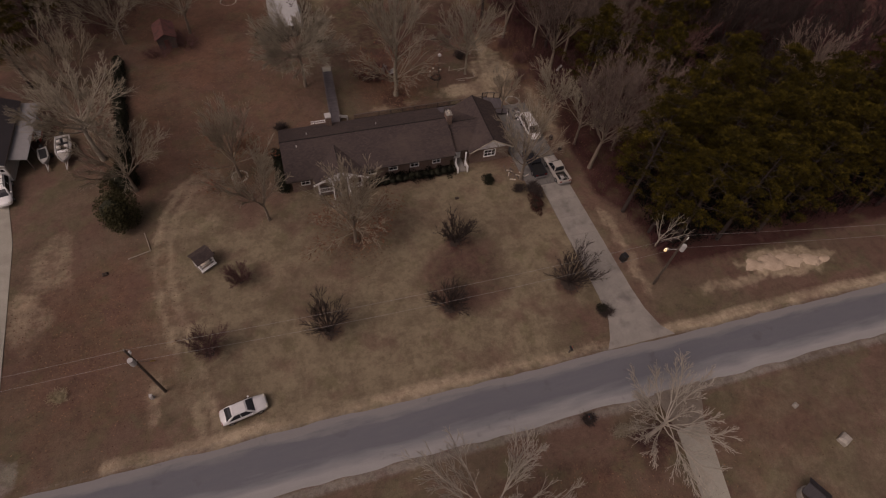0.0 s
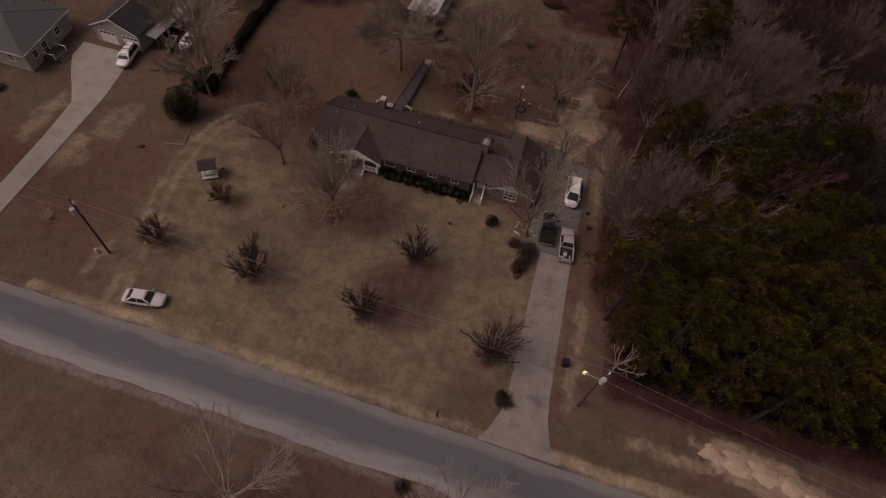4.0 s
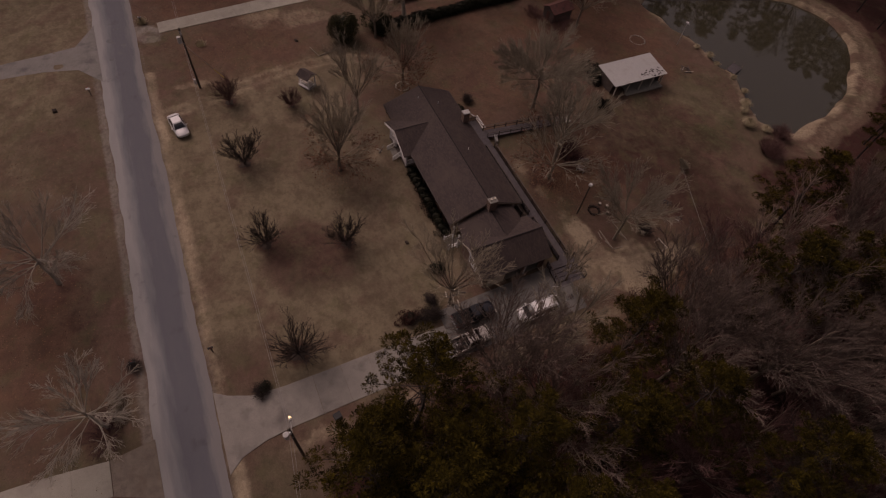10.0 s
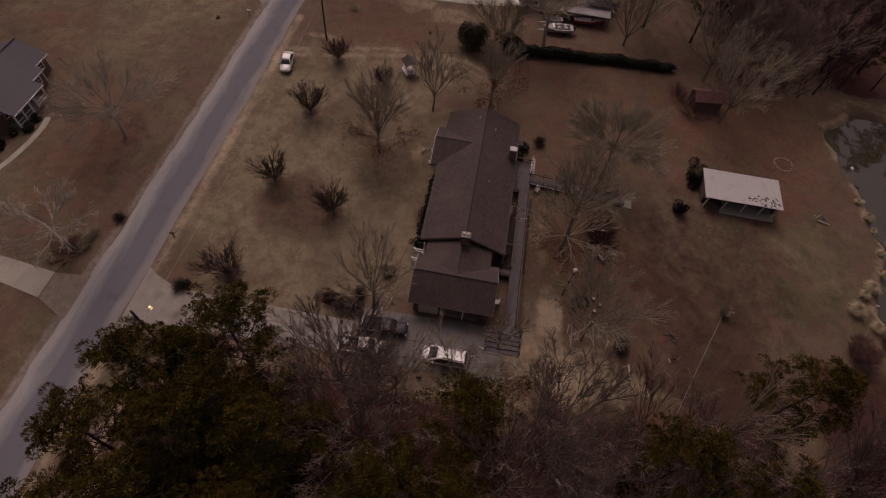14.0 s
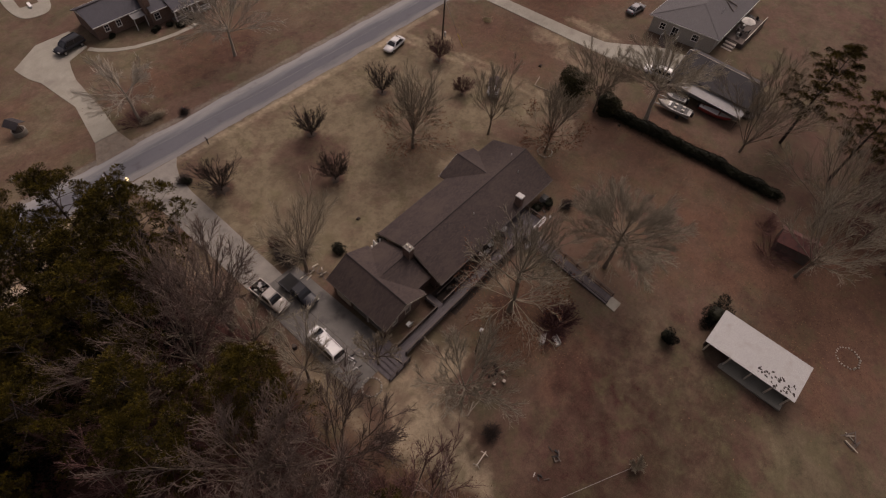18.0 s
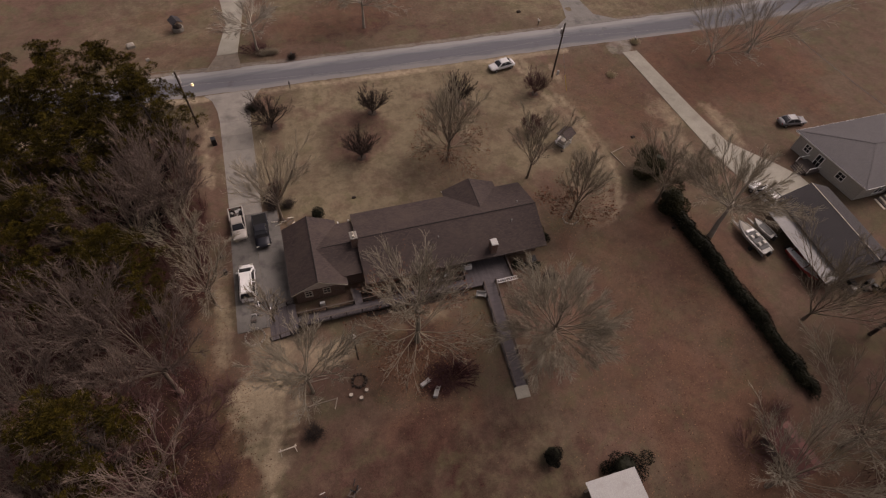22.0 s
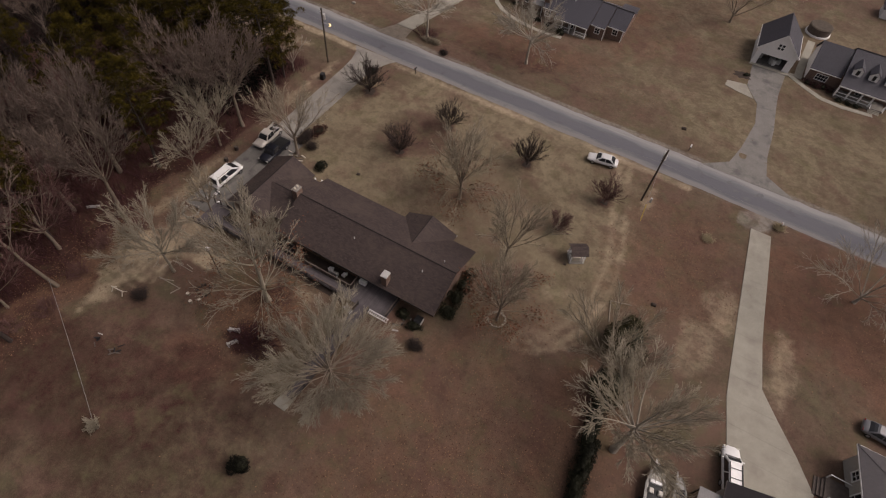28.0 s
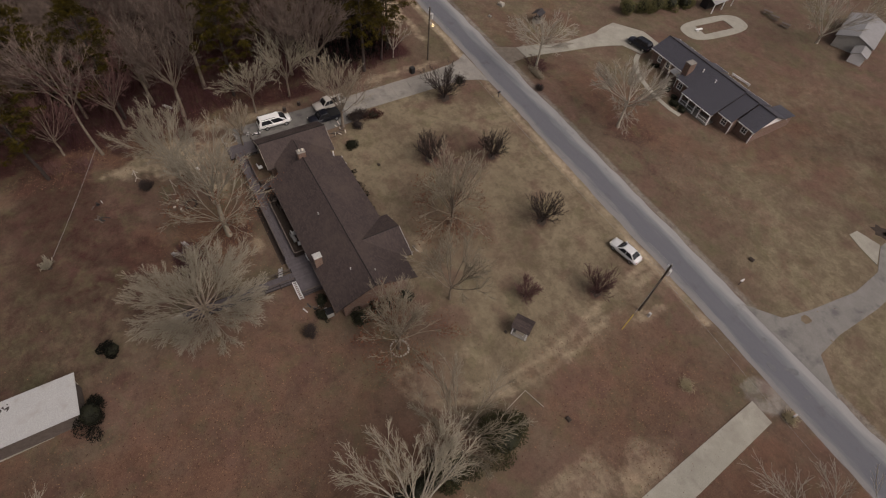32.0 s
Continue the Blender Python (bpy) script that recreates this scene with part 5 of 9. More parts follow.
# the trees that stand apart round the house
bare_tree("bare oak on the front lawn with dry leaves low down", 11, (4.4, 42.5), 13.6, 0.27, 13, 0.3, 24, (7, 6, 5), 0.08, crook=0.06, reach=0.66, low=11)
bare_tree("slender bare tree at the corner of the lawn", 12, (-5.7, 48.6), 11.0, 0.2, 9, 0.3, 34, (7, 6, 4), 0.07, crook=0.06)
bare_tree("narrow bare tree in a ring of stones beside the house", 13, (-8.8, 57.0), 13.4, 0.22, 10, 0.3, 21, (7, 6, 4), 0.08, crook=0.06, reach=0.6, low=6)
bare_tree("bare oak behind the deck with fallen red leaves", 14, (15.8, 69.2), 17.0, 0.34, 12, 0.52, 36, (8, 7, 4), 0.1, M_TWIG_MID, M_TWIG_MID, crook=0.05, reach=0.6, low=14)
bare_tree("broad bare fan-shaped tree beside the ramp", 15, (2.4, 74.4), 12.6, 0.28, 32, 0.56, 68, (10, 9, 6), 0.02, M_BARK, M_TWIG_MID, crook=0.045, reach=0.6, thin=0.8)
bare_tree("bare tree in a timber-edged bed behind the house", 16, (28.2, 72.1), 11.5, 0.2, 15, 0.42, 50, (8, 7, 4), 0.05, M_TWIG_MID, M_TWIG_MID, crook=0.055, reach=0.62)
bare_tree("tall bare tree beside the driveway", 17, (28.8, 47.8), 13.0, 0.26, 12, 0.28, 33, (7, 7, 4), 0.09, M_BARK, M_TWIG, crook=0.05, reach=0.6, thin=0.85)
bare_tree("thin bare tree at the corner of the parking pad", 18, (31.2, 62.6), 8.0, 0.16, 8, 0.25, 30, (6, 5, 4), 0.07, crook=0.055, reach=0.6)
bare_tree("large spreading bare tree beside the parked boats", 19, (-26.2, 64.4), 14.0, 0.38, 20, 0.5, 58, (9, 8, 5), 0.05, M_BARK_PALE, M_TWIG_PALE, crook=0.05, reach=0.55)
bare_tree("bare tree growing out of the hedge", 20, (-21.8, 57.4), 12.0, 0.24, 11, 0.3, 40, (8, 7, 4), 0.06, crook=0.05, reach=0.56)
bare_tree("broad pale bare tree on the grass across the road", 21, (9.8, 7.7), 10.5, 0.26, 15, 0.5, 66, (8, 7, 4), 0.03, M_BARK_PALE, M_BARK_PALE, crook=0.1, reach=0.72)
bare_tree("pale bare tree with crooked limbs beside the opposite drive", 23, (28.5, 10.9), 9.6, 0.23, 14, 0.52, 68, (7, 6, 4), 0.02, M_BARK_PALE, M_BARK_PALE, crook=0.1, reach=0.64)
bare_tree("thin bare tree on the grass beside the parking pad", 37, (37.6, 58.6), 10.5, 0.18, 10, 0.36, 44, (7, 7, 4), 0.06, M_BARK, M_TWIG_MID, reach=0.58, thin=0.8)
bare_tree("thin bare tree beside the driveway at the wood's edge", 38, (39.2, 52.6), 12.0, 0.2, 11, 0.36, 42, (7, 7, 4), 0.06, M_BARK, M_TWIG_MID, reach=0.58, thin=0.8)
bare_tree("small pale dead tree beside the utility pole", 26, (41.8, 32.6), 6.5, 0.14, 5, 0.25, 36, (4, 3, 2), 0.06, M_BARK_PALE, M_BARK_PALE)
bare_tree("leaning bare tree tied to a rope at the wood's edge", 25, (38.0, 80.7), 18.0, 0.22, 6, 0.5, 30, (6, 6, 4), 0.05, M_BARK, M_TWIG_WOOD, lean=(0.22, 0.05))

bare_tree("pale bare tree beside the road in the far corner", 27, (-47.4, 30.2), 10.5, 0.26, 9, 0.15, 48, (7, 6, 4), 0.04, M_BARK_PALE, M_BARK_PALE)
bare_tree("pale bare tree on the leaf-strewn corner", 28, (-56.0, 29.7), 12.0, 0.3, 9, 0.16, 46, (7, 6, 4), 0.05, M_BARK_PALE, M_BARK_PALE)
bare_tree("tall bare tree on the edge of the far lawn", 29, (-59.0, 0.8), 14.0, 0.32, 8, 0.4, 40, (7, 6, 5), 0.06)
bare_tree("bare tree beside the dark thicket", 30, (-62.0, 9.5), 12.0, 0.28, 9, 0.2, 42, (8, 6, 5), 0.05)
bare_tree("bare tree behind the white garage", 31, (-19.0, -31.5), 12.5, 0.32, 10, 0.14, 44, (8, 7, 5), 0.05)
bare_tree("bare tree beside the red cabin", 32, (-14.8, 93.7), 13.0, 0.26, 14, 0.34, 50, (8, 7, 4), 0.05, M_BARK, M_TWIG_MID, reach=0.6, thin=0.85)
bare_tree("bare tree behind the red cabin", 33, (-25.0, 92.4), 13.0, 0.28, 13, 0.3, 50, (8, 7, 4), 0.05, M_BARK, M_TWIG_MID, reach=0.62, thin=0.85)
bare_tree("bare tree at the end of the hedge", 34, (-30.5, 78.5), 11.0, 0.24, 9, 0.16, 38, (8, 7, 5), 0.06)
bare_tree("small dead tree behind the neighbouring garage", 35, (-43.0, 77.8), 8.5, 0.2, 8, 0.16, 40, (7, 6, 4), 0.05)
bare_tree("bare tree before the distant sheds", 36, (12.5, -48.5), 11.0, 0.28, 9, 0.16, 44, (7, 6, 4), 0.05, M_BARK_PALE, M_BARK_PALE)

# bare trees of the wood: a few grown forms, set out again and again
forms, dark_forms = [], []
for k, (hh, gg, ll, ff, aa) in enumerate(((15.5, 0.27, 13, 0.38, 36), (13, 0.22, 12, 0.3, 42), (16.5, 0.29, 12, 0.42, 33), (10, 0.18, 12, 0.2, 46), (14.5, 0.24, 14, 0.28, 40))):
    red = k in (1, 3)
    forms.append(bare_tree("leafless woodland tree with fine reddish twigs" if red else "leafless grey woodland tree", 40 + k, (46.0 + 7 * k, 72.0 + 5 * (k % 3)), hh, gg, ll, ff, aa, (8, 7, 5), 0.08,
                           M_BARK, M_TWIG_RED if red else M_TWIG_WOOD, "woodland_tree", group="woodland trees", crook=0.055, reach=0.62))
# Deep trees: dark purple twigs, blackened further in place of the wood's shade.
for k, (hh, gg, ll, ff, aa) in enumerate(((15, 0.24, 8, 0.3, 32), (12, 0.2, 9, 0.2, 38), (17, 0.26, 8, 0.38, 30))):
    dark_forms.append(bare_tree("dark leafless tree deep in the wood, darkened further for shade", 50 + k, (62.0 + 8 * k, 66.0 + 9 * (k % 2)), hh, gg, ll, ff, aa, (8, 7, 5), 0.08, M_BARK_DARK, M_TWIG_WINE if k == 1 else M_TWIG_DARK, "woodland_tree", group="woodland trees"))


def in_clear(x, y):
    """Open ground, where no woodland tree may stand."""
    edge = 38.8 + 2.0 * math.sin(y * 0.23)
    if y < 30.0:
        return True
    return x < edge and -24 < x and y < 99 or (y < 160 and float(pond_off(x, y)) < 6.5) or (-24 < x < 22 and y < 114) or (x < -24 and y < 95)


wood = random.Random(77)
spots = []


def free(x, y, gap):
    return all((x - a) ** 2 + (y - b) ** 2 > gap * gap for a, b in spots)


# pines: the near ones stand where they are seen, the rest fill the wood behind
PINES_NEAR = ((40.3, 38.9, 19), (44.4, 32.5, 18), (43.2, 60.4, 17), (49.2, 53.4, 17), (49.0, 37.5, 19), (47.3, 44.5, 18), (54.0, 37.5, 19), (59.0, 44.0, 19), (57.5, 36.5, 19), (57.0, 31.5, 18), (50.5, 31.5, 18),
              (44.5, 76.5, 19), (36.5, 88.0, 18), (46.5, 83.5, 18), (63.0, 33.0, 18), (64.0, 40.0, 19), (53.5, 44.5, 18), (42.0, 34.8, 14), (45.5, 39.5, 17), (-37.3, 82.4, 17), (-35.5, 91.0, 17),
              (-30.0, 117.0, 13), (-31.0, 123.0, 14), (-29.0, 129.5, 15), (-26.0, 135.5, 13), (-22.5, 141.0, 15), (-18.5, 146.5, 14), (-14.0, 151.5, 15), (-8.0, 155.0, 13), (-2.0, 156.0, 15), (4.0, 155.0, 14), (10.0, 152.0, 15), (15.5, 147.5, 14), (20.0, 142.0, 15), (23.0, 136.0, 13), (25.5, 130.0, 15), (27.0, 124.0, 14), (29.5, 118.0, 15),
              (33.0, 128.0, 17), (30.0, 136.0, 17), (26.0, 144.0, 18), (20.0, 151.0, 17), (12.0, 158.0, 18), (2.0, 161.0, 17), (-8.0, 160.0, 18), (-18.0, 155.0, 17), (-27.0, 146.0, 18), (-34.0, 135.0, 17))


def pine_mesh(seed, height):
    """Trunk and needle tufts of one pine, the tufts gathered on whorled branches."""
    r = random.Random(seed)
    trunk = Geo()
    p = Vector((0, 0, -0.2))
    bend = Vector((r.gauss(0, 0.02), r.gauss(0, 0.02), 1))
    spine = [p]
    for k in range(8):
        q = p + (bend + Vector((r.gauss(0, 0.02), r.gauss(0, 0.02), 0))).normalized() * (height + 0.2) / 8
        trunk.tube(p, q, 0.24 * (1 - k / 8.6), 0.24 * (1 - (k + 1) / 8.6), 7, False)
        p = q
        spine.append(p)
    V, F = [], []

    def clump(c, s, n):
        """A rounded puff of needle fans, close together, open below."""
        for _ in range(n):
            d = Vector((r.gauss(0, 1), r.gauss(0, 1), r.gauss(0.5, 0.8))).normalized()
            d.z *= 0.7
            p = c + d * s * r.uniform(0.45, 0.85)
            q = p + (d + Vector((r.gauss(0, 0.3), r.gauss(0, 0.3), 0.35))).normalized() * s * r.uniform(0.25, 0.42)
            side = (q - p).cross(Vector((r.gauss(0, 1), r.gauss(0, 1), r.gauss(0, 1)))).normalized() * 0.034
            k = len(V)
            V.extend([tuple(p - side * 0.4), tuple(p + side * 0.4), tuple(q + side), tuple(q - side)])
            F.append((k, k + 1, k + 2, k + 3))

    z = height * 0.34
    turn = 0.0
    while z < height:
        f = (z - height * 0.34) / (height * 0.66)
        reach = (0.7 + 3.7 * math.sin(math.pi * min(1, 0.22 + 0.79 * f)) * (1 - 0.2 * f)) * r.uniform(0.65, 1.25)
        i = min(7, int(z / height * 8))
        c = spine[i].lerp(spine[i + 1], z / height * 8 - i)
        for _ in range(r.choice((2, 3, 3))):
            turn += 2.4 + r.uniform(-0.5, 0.5)
            d = Vector((math.cos(turn), math.sin(turn), r.uniform(0.05, 0.5))).normalized()
            end = c + d * reach * r.uniform(0.6, 1.15)
            trunk.tube(c, end, 0.05, 0.015, 4, False)
            for g, size in ((1.0, 0.62), (0.9, 0.55), (0.66, 0.5)):
                hub = c.lerp(end, g) + Vector((r.gauss(0, 0.3), r.gauss(0, 0.3), r.gauss(0.08, 0.15)))
                clump(hub, size * r.uniform(0.75, 1.25), 125)
        z += r.uniform(0.5, 0.85)
    clump(spine[-1], 0.7, 110)
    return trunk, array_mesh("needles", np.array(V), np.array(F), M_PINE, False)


pine_forms = []
for k in range(5):
    trunk, needles = pine_mesh(200 + k, 20.0)
    x, y, hgt = PINES_NEAR[k]
    t = thing("pine", "dark yellow-green pine at the edge of the wood", "pine tree", pose(x, y, ground_at(x, y)), "pines")
    t.scale = (hgt / 16.0, hgt / 16.0, hgt / 20.0)
    part("trunk", trunk, M_BARK_DARK, t)
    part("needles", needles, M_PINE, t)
    pine_forms.append(t)
    spots.append((x, y))
for k, (x, y, hgt) in enumerate(PINES_NEAR[5:]):
    t = copy_thing(pine_forms[k % 5], pose(x, y, ground_at(x, y), 0, 0, wood.uniform(0, 360)))
    t.scale = (hgt / 16.0, hgt / 16.0, hgt / 20.0) if y < 100 else (hgt / 20.0,) * 3
    spots.append((x, y))
for k in range(58):
    for _ in range(40):
        x, y = wood.uniform(44, 92), wood.uniform(30.5, 44)
        if k > 48:
            x, y = wood.uniform(24, 60), wood.uniform(100, 165)
        elif k > 32:
            x, y = wood.uniform(50, 66), wood.uniform(49, 68)
        if not in_clear(x, y) and free(x, y, 5.0):
            break
    else:
        continue
    spots.append((x, y))
    turn, size = wood.uniform(0, 360), wood.uniform(0.72, 1.12)
    if 32 < k < 49 and k % 2:
        continue
    copy_thing(pine_forms[k % 5], pose(x, y, ground_at(x, y), 0, 0, turn)).scale = (size,) * 3
tagged(pine_forms[0], "dark yellow-green pine beside the utility pole")
spots.extend((f.location.x, f.location.y) for f in forms + dark_forms)
placed = 0
# those at the edge of the wood that are seen one by one
for x, y in ((39.4, 47.6), (46.8, 64.0), (44.4, 50.2), (42.4, 77.0), (52.2, 54.6), (41.6, 68.6), (50.7, 72.0), (47.2, 81.5), (56.0, 61.0), (49.8, 48.4)):
    spots.append((x, y))
    s = wood.uniform(1.05, 1.25)
    copy_thing(forms[(placed * 2) % 5], pose(x, y, ground_at(x, y), 0, 0, wood.uniform(0, 360))).scale = (s, s, s)
    placed += 1
for _ in range(2600):
    if placed >= 136:
        break
    u = wood.random()
    if u < 0.07:
        x, y = wood.uniform(46, 92), wood.uniform(33, 46)
    elif u < 0.42:
        x, y = wood.uniform(38, 64), wood.uniform(62, 108)
    elif u < 0.7:
        x, y = wood.uniform(48, 92), wood.uniform(46, 122)
    elif u < 0.82:
        x, y = wood.uniform(-60, -20), wood.uniform(94, 125)
    else:
        x, y = wood.uniform(-40, 70), wood.uniform(112, 175)
    if in_clear(x, y) or not free(x, y, 4.4) or (x < 50 and 44 < y < 68 and wood.random() < 0.75):
        continue
    spots.append((x, y))
    s = wood.uniform(0.75, 1.15)
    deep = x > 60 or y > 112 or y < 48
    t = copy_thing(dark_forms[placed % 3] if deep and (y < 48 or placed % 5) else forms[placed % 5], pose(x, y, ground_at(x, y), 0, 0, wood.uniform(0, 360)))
    t.scale = (s, s, s * wood.uniform(0.9, 1.15))
    placed += 1


# ---- crape myrtles: many dark stems from the ground, cut back hard ----
def cut_shrub(seed, at, height, spread, label, wood_mat=None):
    wood_mat = wood_mat or M_STEM
    w = Grow(seed, height, 0.05 * spread, 24, 0.13, 44, (8, 6), 0.12, crook=0.1, levels=3, reach=0.72)
    t = thing("crape_myrtle", label, "shrub", pose(at[0], at[1], ground_at(*at), 0, 0, 37 * seed % 360), "pruned shrubs on the lawn")
    part("stool", w.mesh("stool", wood_mat, 0, 1, 0.75), wood_mat, t)
    part("crown", w.mesh("crown", wood_mat, 2, 3, 0.72), wood_mat, t)
    part("mulch_bed", Geo().slab([(x, y, 0.03) for x, y in blotch(0, 0, 0.28 * spread, seed, 0.9)], 0.1), M_MULCH, t, "bed of dark mulch")
    return t


for k, (x, y, hh, sp) in enumerate(((-0.9, 30.9, 4.0, 3.2), (13.0, 30.3, 3.6, 2.7), (16.4, 39.3, 3.6, 2.7), (28.2, 29.9, 4.3, 3.6), (-13.6, 31.6, 3.4, 2.6), (-9.8, 39.9, 2.2, 1.2))):
    cut_shrub(300 + k, (x, y), hh, sp, "leafless dark multi-stemmed shrub cut back on the front lawn" if x > -5 else "thin brown leafless shrub at the lawn's edge", None if x > -5 else M_TWIG_RED)


# ---- evergreens ----
def leafy(seed, rx, ry, rz, count, size, material):
    """Leaves thick over a lumpy mound, and the dark core within."""
    r = random.Random(seed)
    lumps = [(r.gauss(0, 0.45), r.gauss(0, 0.45), r.uniform(0.2, 0.9), r.uniform(0.35, 0.6)) for _ in range(9)]
    V, F = [], []
    for _ in range(count):
        lx, ly, lz, lr = r.choice(lumps)
        d = Vector((r.gauss(0, 1), r.gauss(0, 1), r.gauss(0.25, 1))).normalized() * lr * r.uniform(0.7, 1.12)
        c = Vector(((lx * 0.75 + d.x) * rx, (ly * 0.75 + d.y) * ry, max(0.04, (lz + d.z) * rz * 0.72)))
        a = Vector((r.gauss(0, 1), r.gauss(0, 1), r.gauss(0, 0.7))).normalized() * size * r.uniform(0.6, 1.3)
        b = a.cross(Vector((r.gauss(0, 1), r.gauss(0, 1), r.gauss(0, 1)))).normalized() * size * 0.5
        k = len(V)
        V += [tuple(c - a), tuple(c - b), tuple(c + a), tuple(c + b)]
        F.append((k, k + 1, k + 2, k + 3))
    core = Geo()
    rings = []
    for i in range(6):
        th = math.pi * (i + 0.35) / 6.4
        rings.append([(0.62 * rx * math.sin(th) * math.cos(q) * r.uniform(0.85, 1.1), 0.62 * ry * math.sin(th) * math.sin(q) * r.uniform(0.85, 1.1), max(0, rz * (0.42 + 0.36 * math.cos(th)))) for q in (2 * math.pi * j / 9 for j in range(9))])
    core.loft(rings[::-1])
    return array_mesh("leaves", np.array(V), np.array(F), material, False), core


def bush(seed, at, rx, ry, rz, label, material=None, count=1500, size=0.1, name="bush", turn=0.0, group=""):
    material = material or M_EVERGREEN
    t = thing(name, label, "bush", pose(at[0], at[1], ground_at(*at), 0, 0, turn), group)
    lv, core = leafy(seed, rx, ry, rz, count, size, material)
    part("leaves", lv, material, t)
    part("core", core, M_EVERGREEN, t)
    return t


bush(1, (5.7, 85.1), 1.2, 1.2, 1.7, "clipped dark round evergreen bush on open ground", M_BLACKLEAF, 2200)
bush(2, (-0.9, 88.2), 2.0, 1.8, 2.5, "dark evergreen bush against the shed", M_BLACKLEAF, 3200)
bush(3, (24.2, 48.4), 1.0, 0.9, 1.2, "small dark bush at the corner of the house")
bush(4, (30.5, 25.6), 0.75, 0.7, 0.8, "low rounded bush beside the drive")
bush(5, (28.9, 42.6), 1.1, 1.5, 1.3, "dark red-brown bush beside the driveway", M_WINELEAF)
bush(6, (-23.4, 52.4), 2.7, 2.8, 4.9, "tall olive-green evergreen at the end of the hedge", M_OLIVE_DARK, count=7000, size=0.13)
bush(7, (-23.0, 58.6), 2.4, 2.8, 4.2, "large dark olive evergreen in the hedge", M_OLIVE_DARK, count=6500, size=0.13)
for k, y in enumerate((53.2, 55.3, 57.4, 59.5)):
    bush(8 + k, (-3.3, y), 1.0, 1.25, 1.7, "dark evergreen shrub against the end wall", group="shrubs along the end wall")
for k in range(13):
    bush(60 + k, (8.3 + 0.93 * k, 51.4), 0.9, 1.0, 1.05, "low dark shrub along the front wall", M_BLACKLEAF, count=700, group="shrubs along the front wall")
hedge_rng = random.Random(9)
hedge_one = None
for k in range(22):
    y = 60.2 + 1.22 * k
    x = -23.2 - 0.085 * (y - 60) + hedge_rng.uniform(-0.25, 0.25)
    if hedge_one is None:
        hedge_one = bush(31, (x, y), 0.95, 1.9, 1.9, "dark evergreen hedge bush in a long row", count=1400, size=0.11, name="hedge_bush", group="hedge row")
        hedge_one.scale = (1.1, 1.1, 1.1)
    else:
        t = copy_thing(hedge_one, pose(x, y, ground_at(x, y), 0, 0, hedge_rng.uniform(-12, 12) + hedge_rng.choice((0, 180))))
        t.scale = (hedge_rng.uniform(0.85, 1.2), hedge_rng.uniform(0.9, 1.2), hedge_rng.uniform(0.85, 1.15))


# ---- undergrowth of the wood, fallen leaves and tufts of grass ----
def scatter(name, label, category, material, count, area, make, seed):
    r = random.Random(seed)
    V, F = [], []
    for _ in range(count):
        x, y = area(r)
        make(r, x, y, ground_at(x, y), V, F)
    ob = new(name, array_mesh(name, np.array(V), np.array(F), material, False))
    return tagged(ob, label, category, kind="stuff")


def stem_brush(r, x, y, z, V, F):
    for _ in range(r.randint(5, 9)):
        a, h = r.uniform(0, 6.28), r.uniform(0.8, 3.4)
        p = np.array((x + r.gauss(0, 0.4), y + r.gauss(0, 0.4), z - 0.05))
        q = p + np.array((math.cos(a) * h * 0.45, math.sin(a) * h * 0.45, h))
        s = np.array((-math.sin(a), math.cos(a), 0.0)) * 0.022
        u = np.array((math.cos(a), math.sin(a), 0.0)) * 0.022
        k = len(V)
        V.extend([p - s, p + s, q + s * 0.5, q - s * 0.5, p - u, p + u, q + u * 0.5, q - u * 0.5])
        F.extend([(k, k + 1, k + 2, k + 3), (k + 4, k + 5, k + 6, k + 7)])


def wood_spot(r):
    while True:
        x, y = (r.uniform(38, 95), r.uniform(31, 122)) if r.random() < 0.8 else (r.uniform(-60, -22), r.uniform(77, 120))
        if not in_clear(x, y):
            return x, y


scatter("undergrowth", "reddish leafless brush under the woodland trees", "undergrowth", M_TWIG_WINE, 3400, wood_spot, stem_brush, 5)


# Added near-black leaves that put the shade under the pines into colour.
def shade_scrap(r, x, y, z, V, F):
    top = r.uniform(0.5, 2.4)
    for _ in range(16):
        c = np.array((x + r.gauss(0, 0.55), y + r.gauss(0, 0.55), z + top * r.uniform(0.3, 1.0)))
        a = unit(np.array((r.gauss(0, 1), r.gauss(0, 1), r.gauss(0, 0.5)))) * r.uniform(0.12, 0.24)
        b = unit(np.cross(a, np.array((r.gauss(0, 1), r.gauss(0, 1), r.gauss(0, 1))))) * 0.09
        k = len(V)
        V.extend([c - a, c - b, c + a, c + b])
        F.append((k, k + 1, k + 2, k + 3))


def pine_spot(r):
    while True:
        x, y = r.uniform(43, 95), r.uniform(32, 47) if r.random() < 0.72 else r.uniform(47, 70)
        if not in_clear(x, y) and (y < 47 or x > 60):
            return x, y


scatter("evergreen_brush", "near-black leaf scraps standing in for the shade under the pines", "undergrowth", M_BLACKLEAF, 5200, pine_spot, shade_scrap, 8)


def flat_leaf(r, x, y, z, V, F):
    s, a = r.uniform(0.05, 0.11), r.uniform(0, 6.28)
    c, d = math.cos(a) * s, math.sin(a) * s
    t1, t2 = r.uniform(0, 0.05), r.uniform(0, 0.05)
    k = len(V)
    V.extend([(x - c, y - d, z + 0.035), (x + d * 0.6, y - c * 0.6, z + 0.04 + t1), (x + c, y + d, z + 0.045), (x - d * 0.6, y + c * 0.6, z + 0.04 + t2)])
    F.append((k, k + 1, k + 2, k + 3))


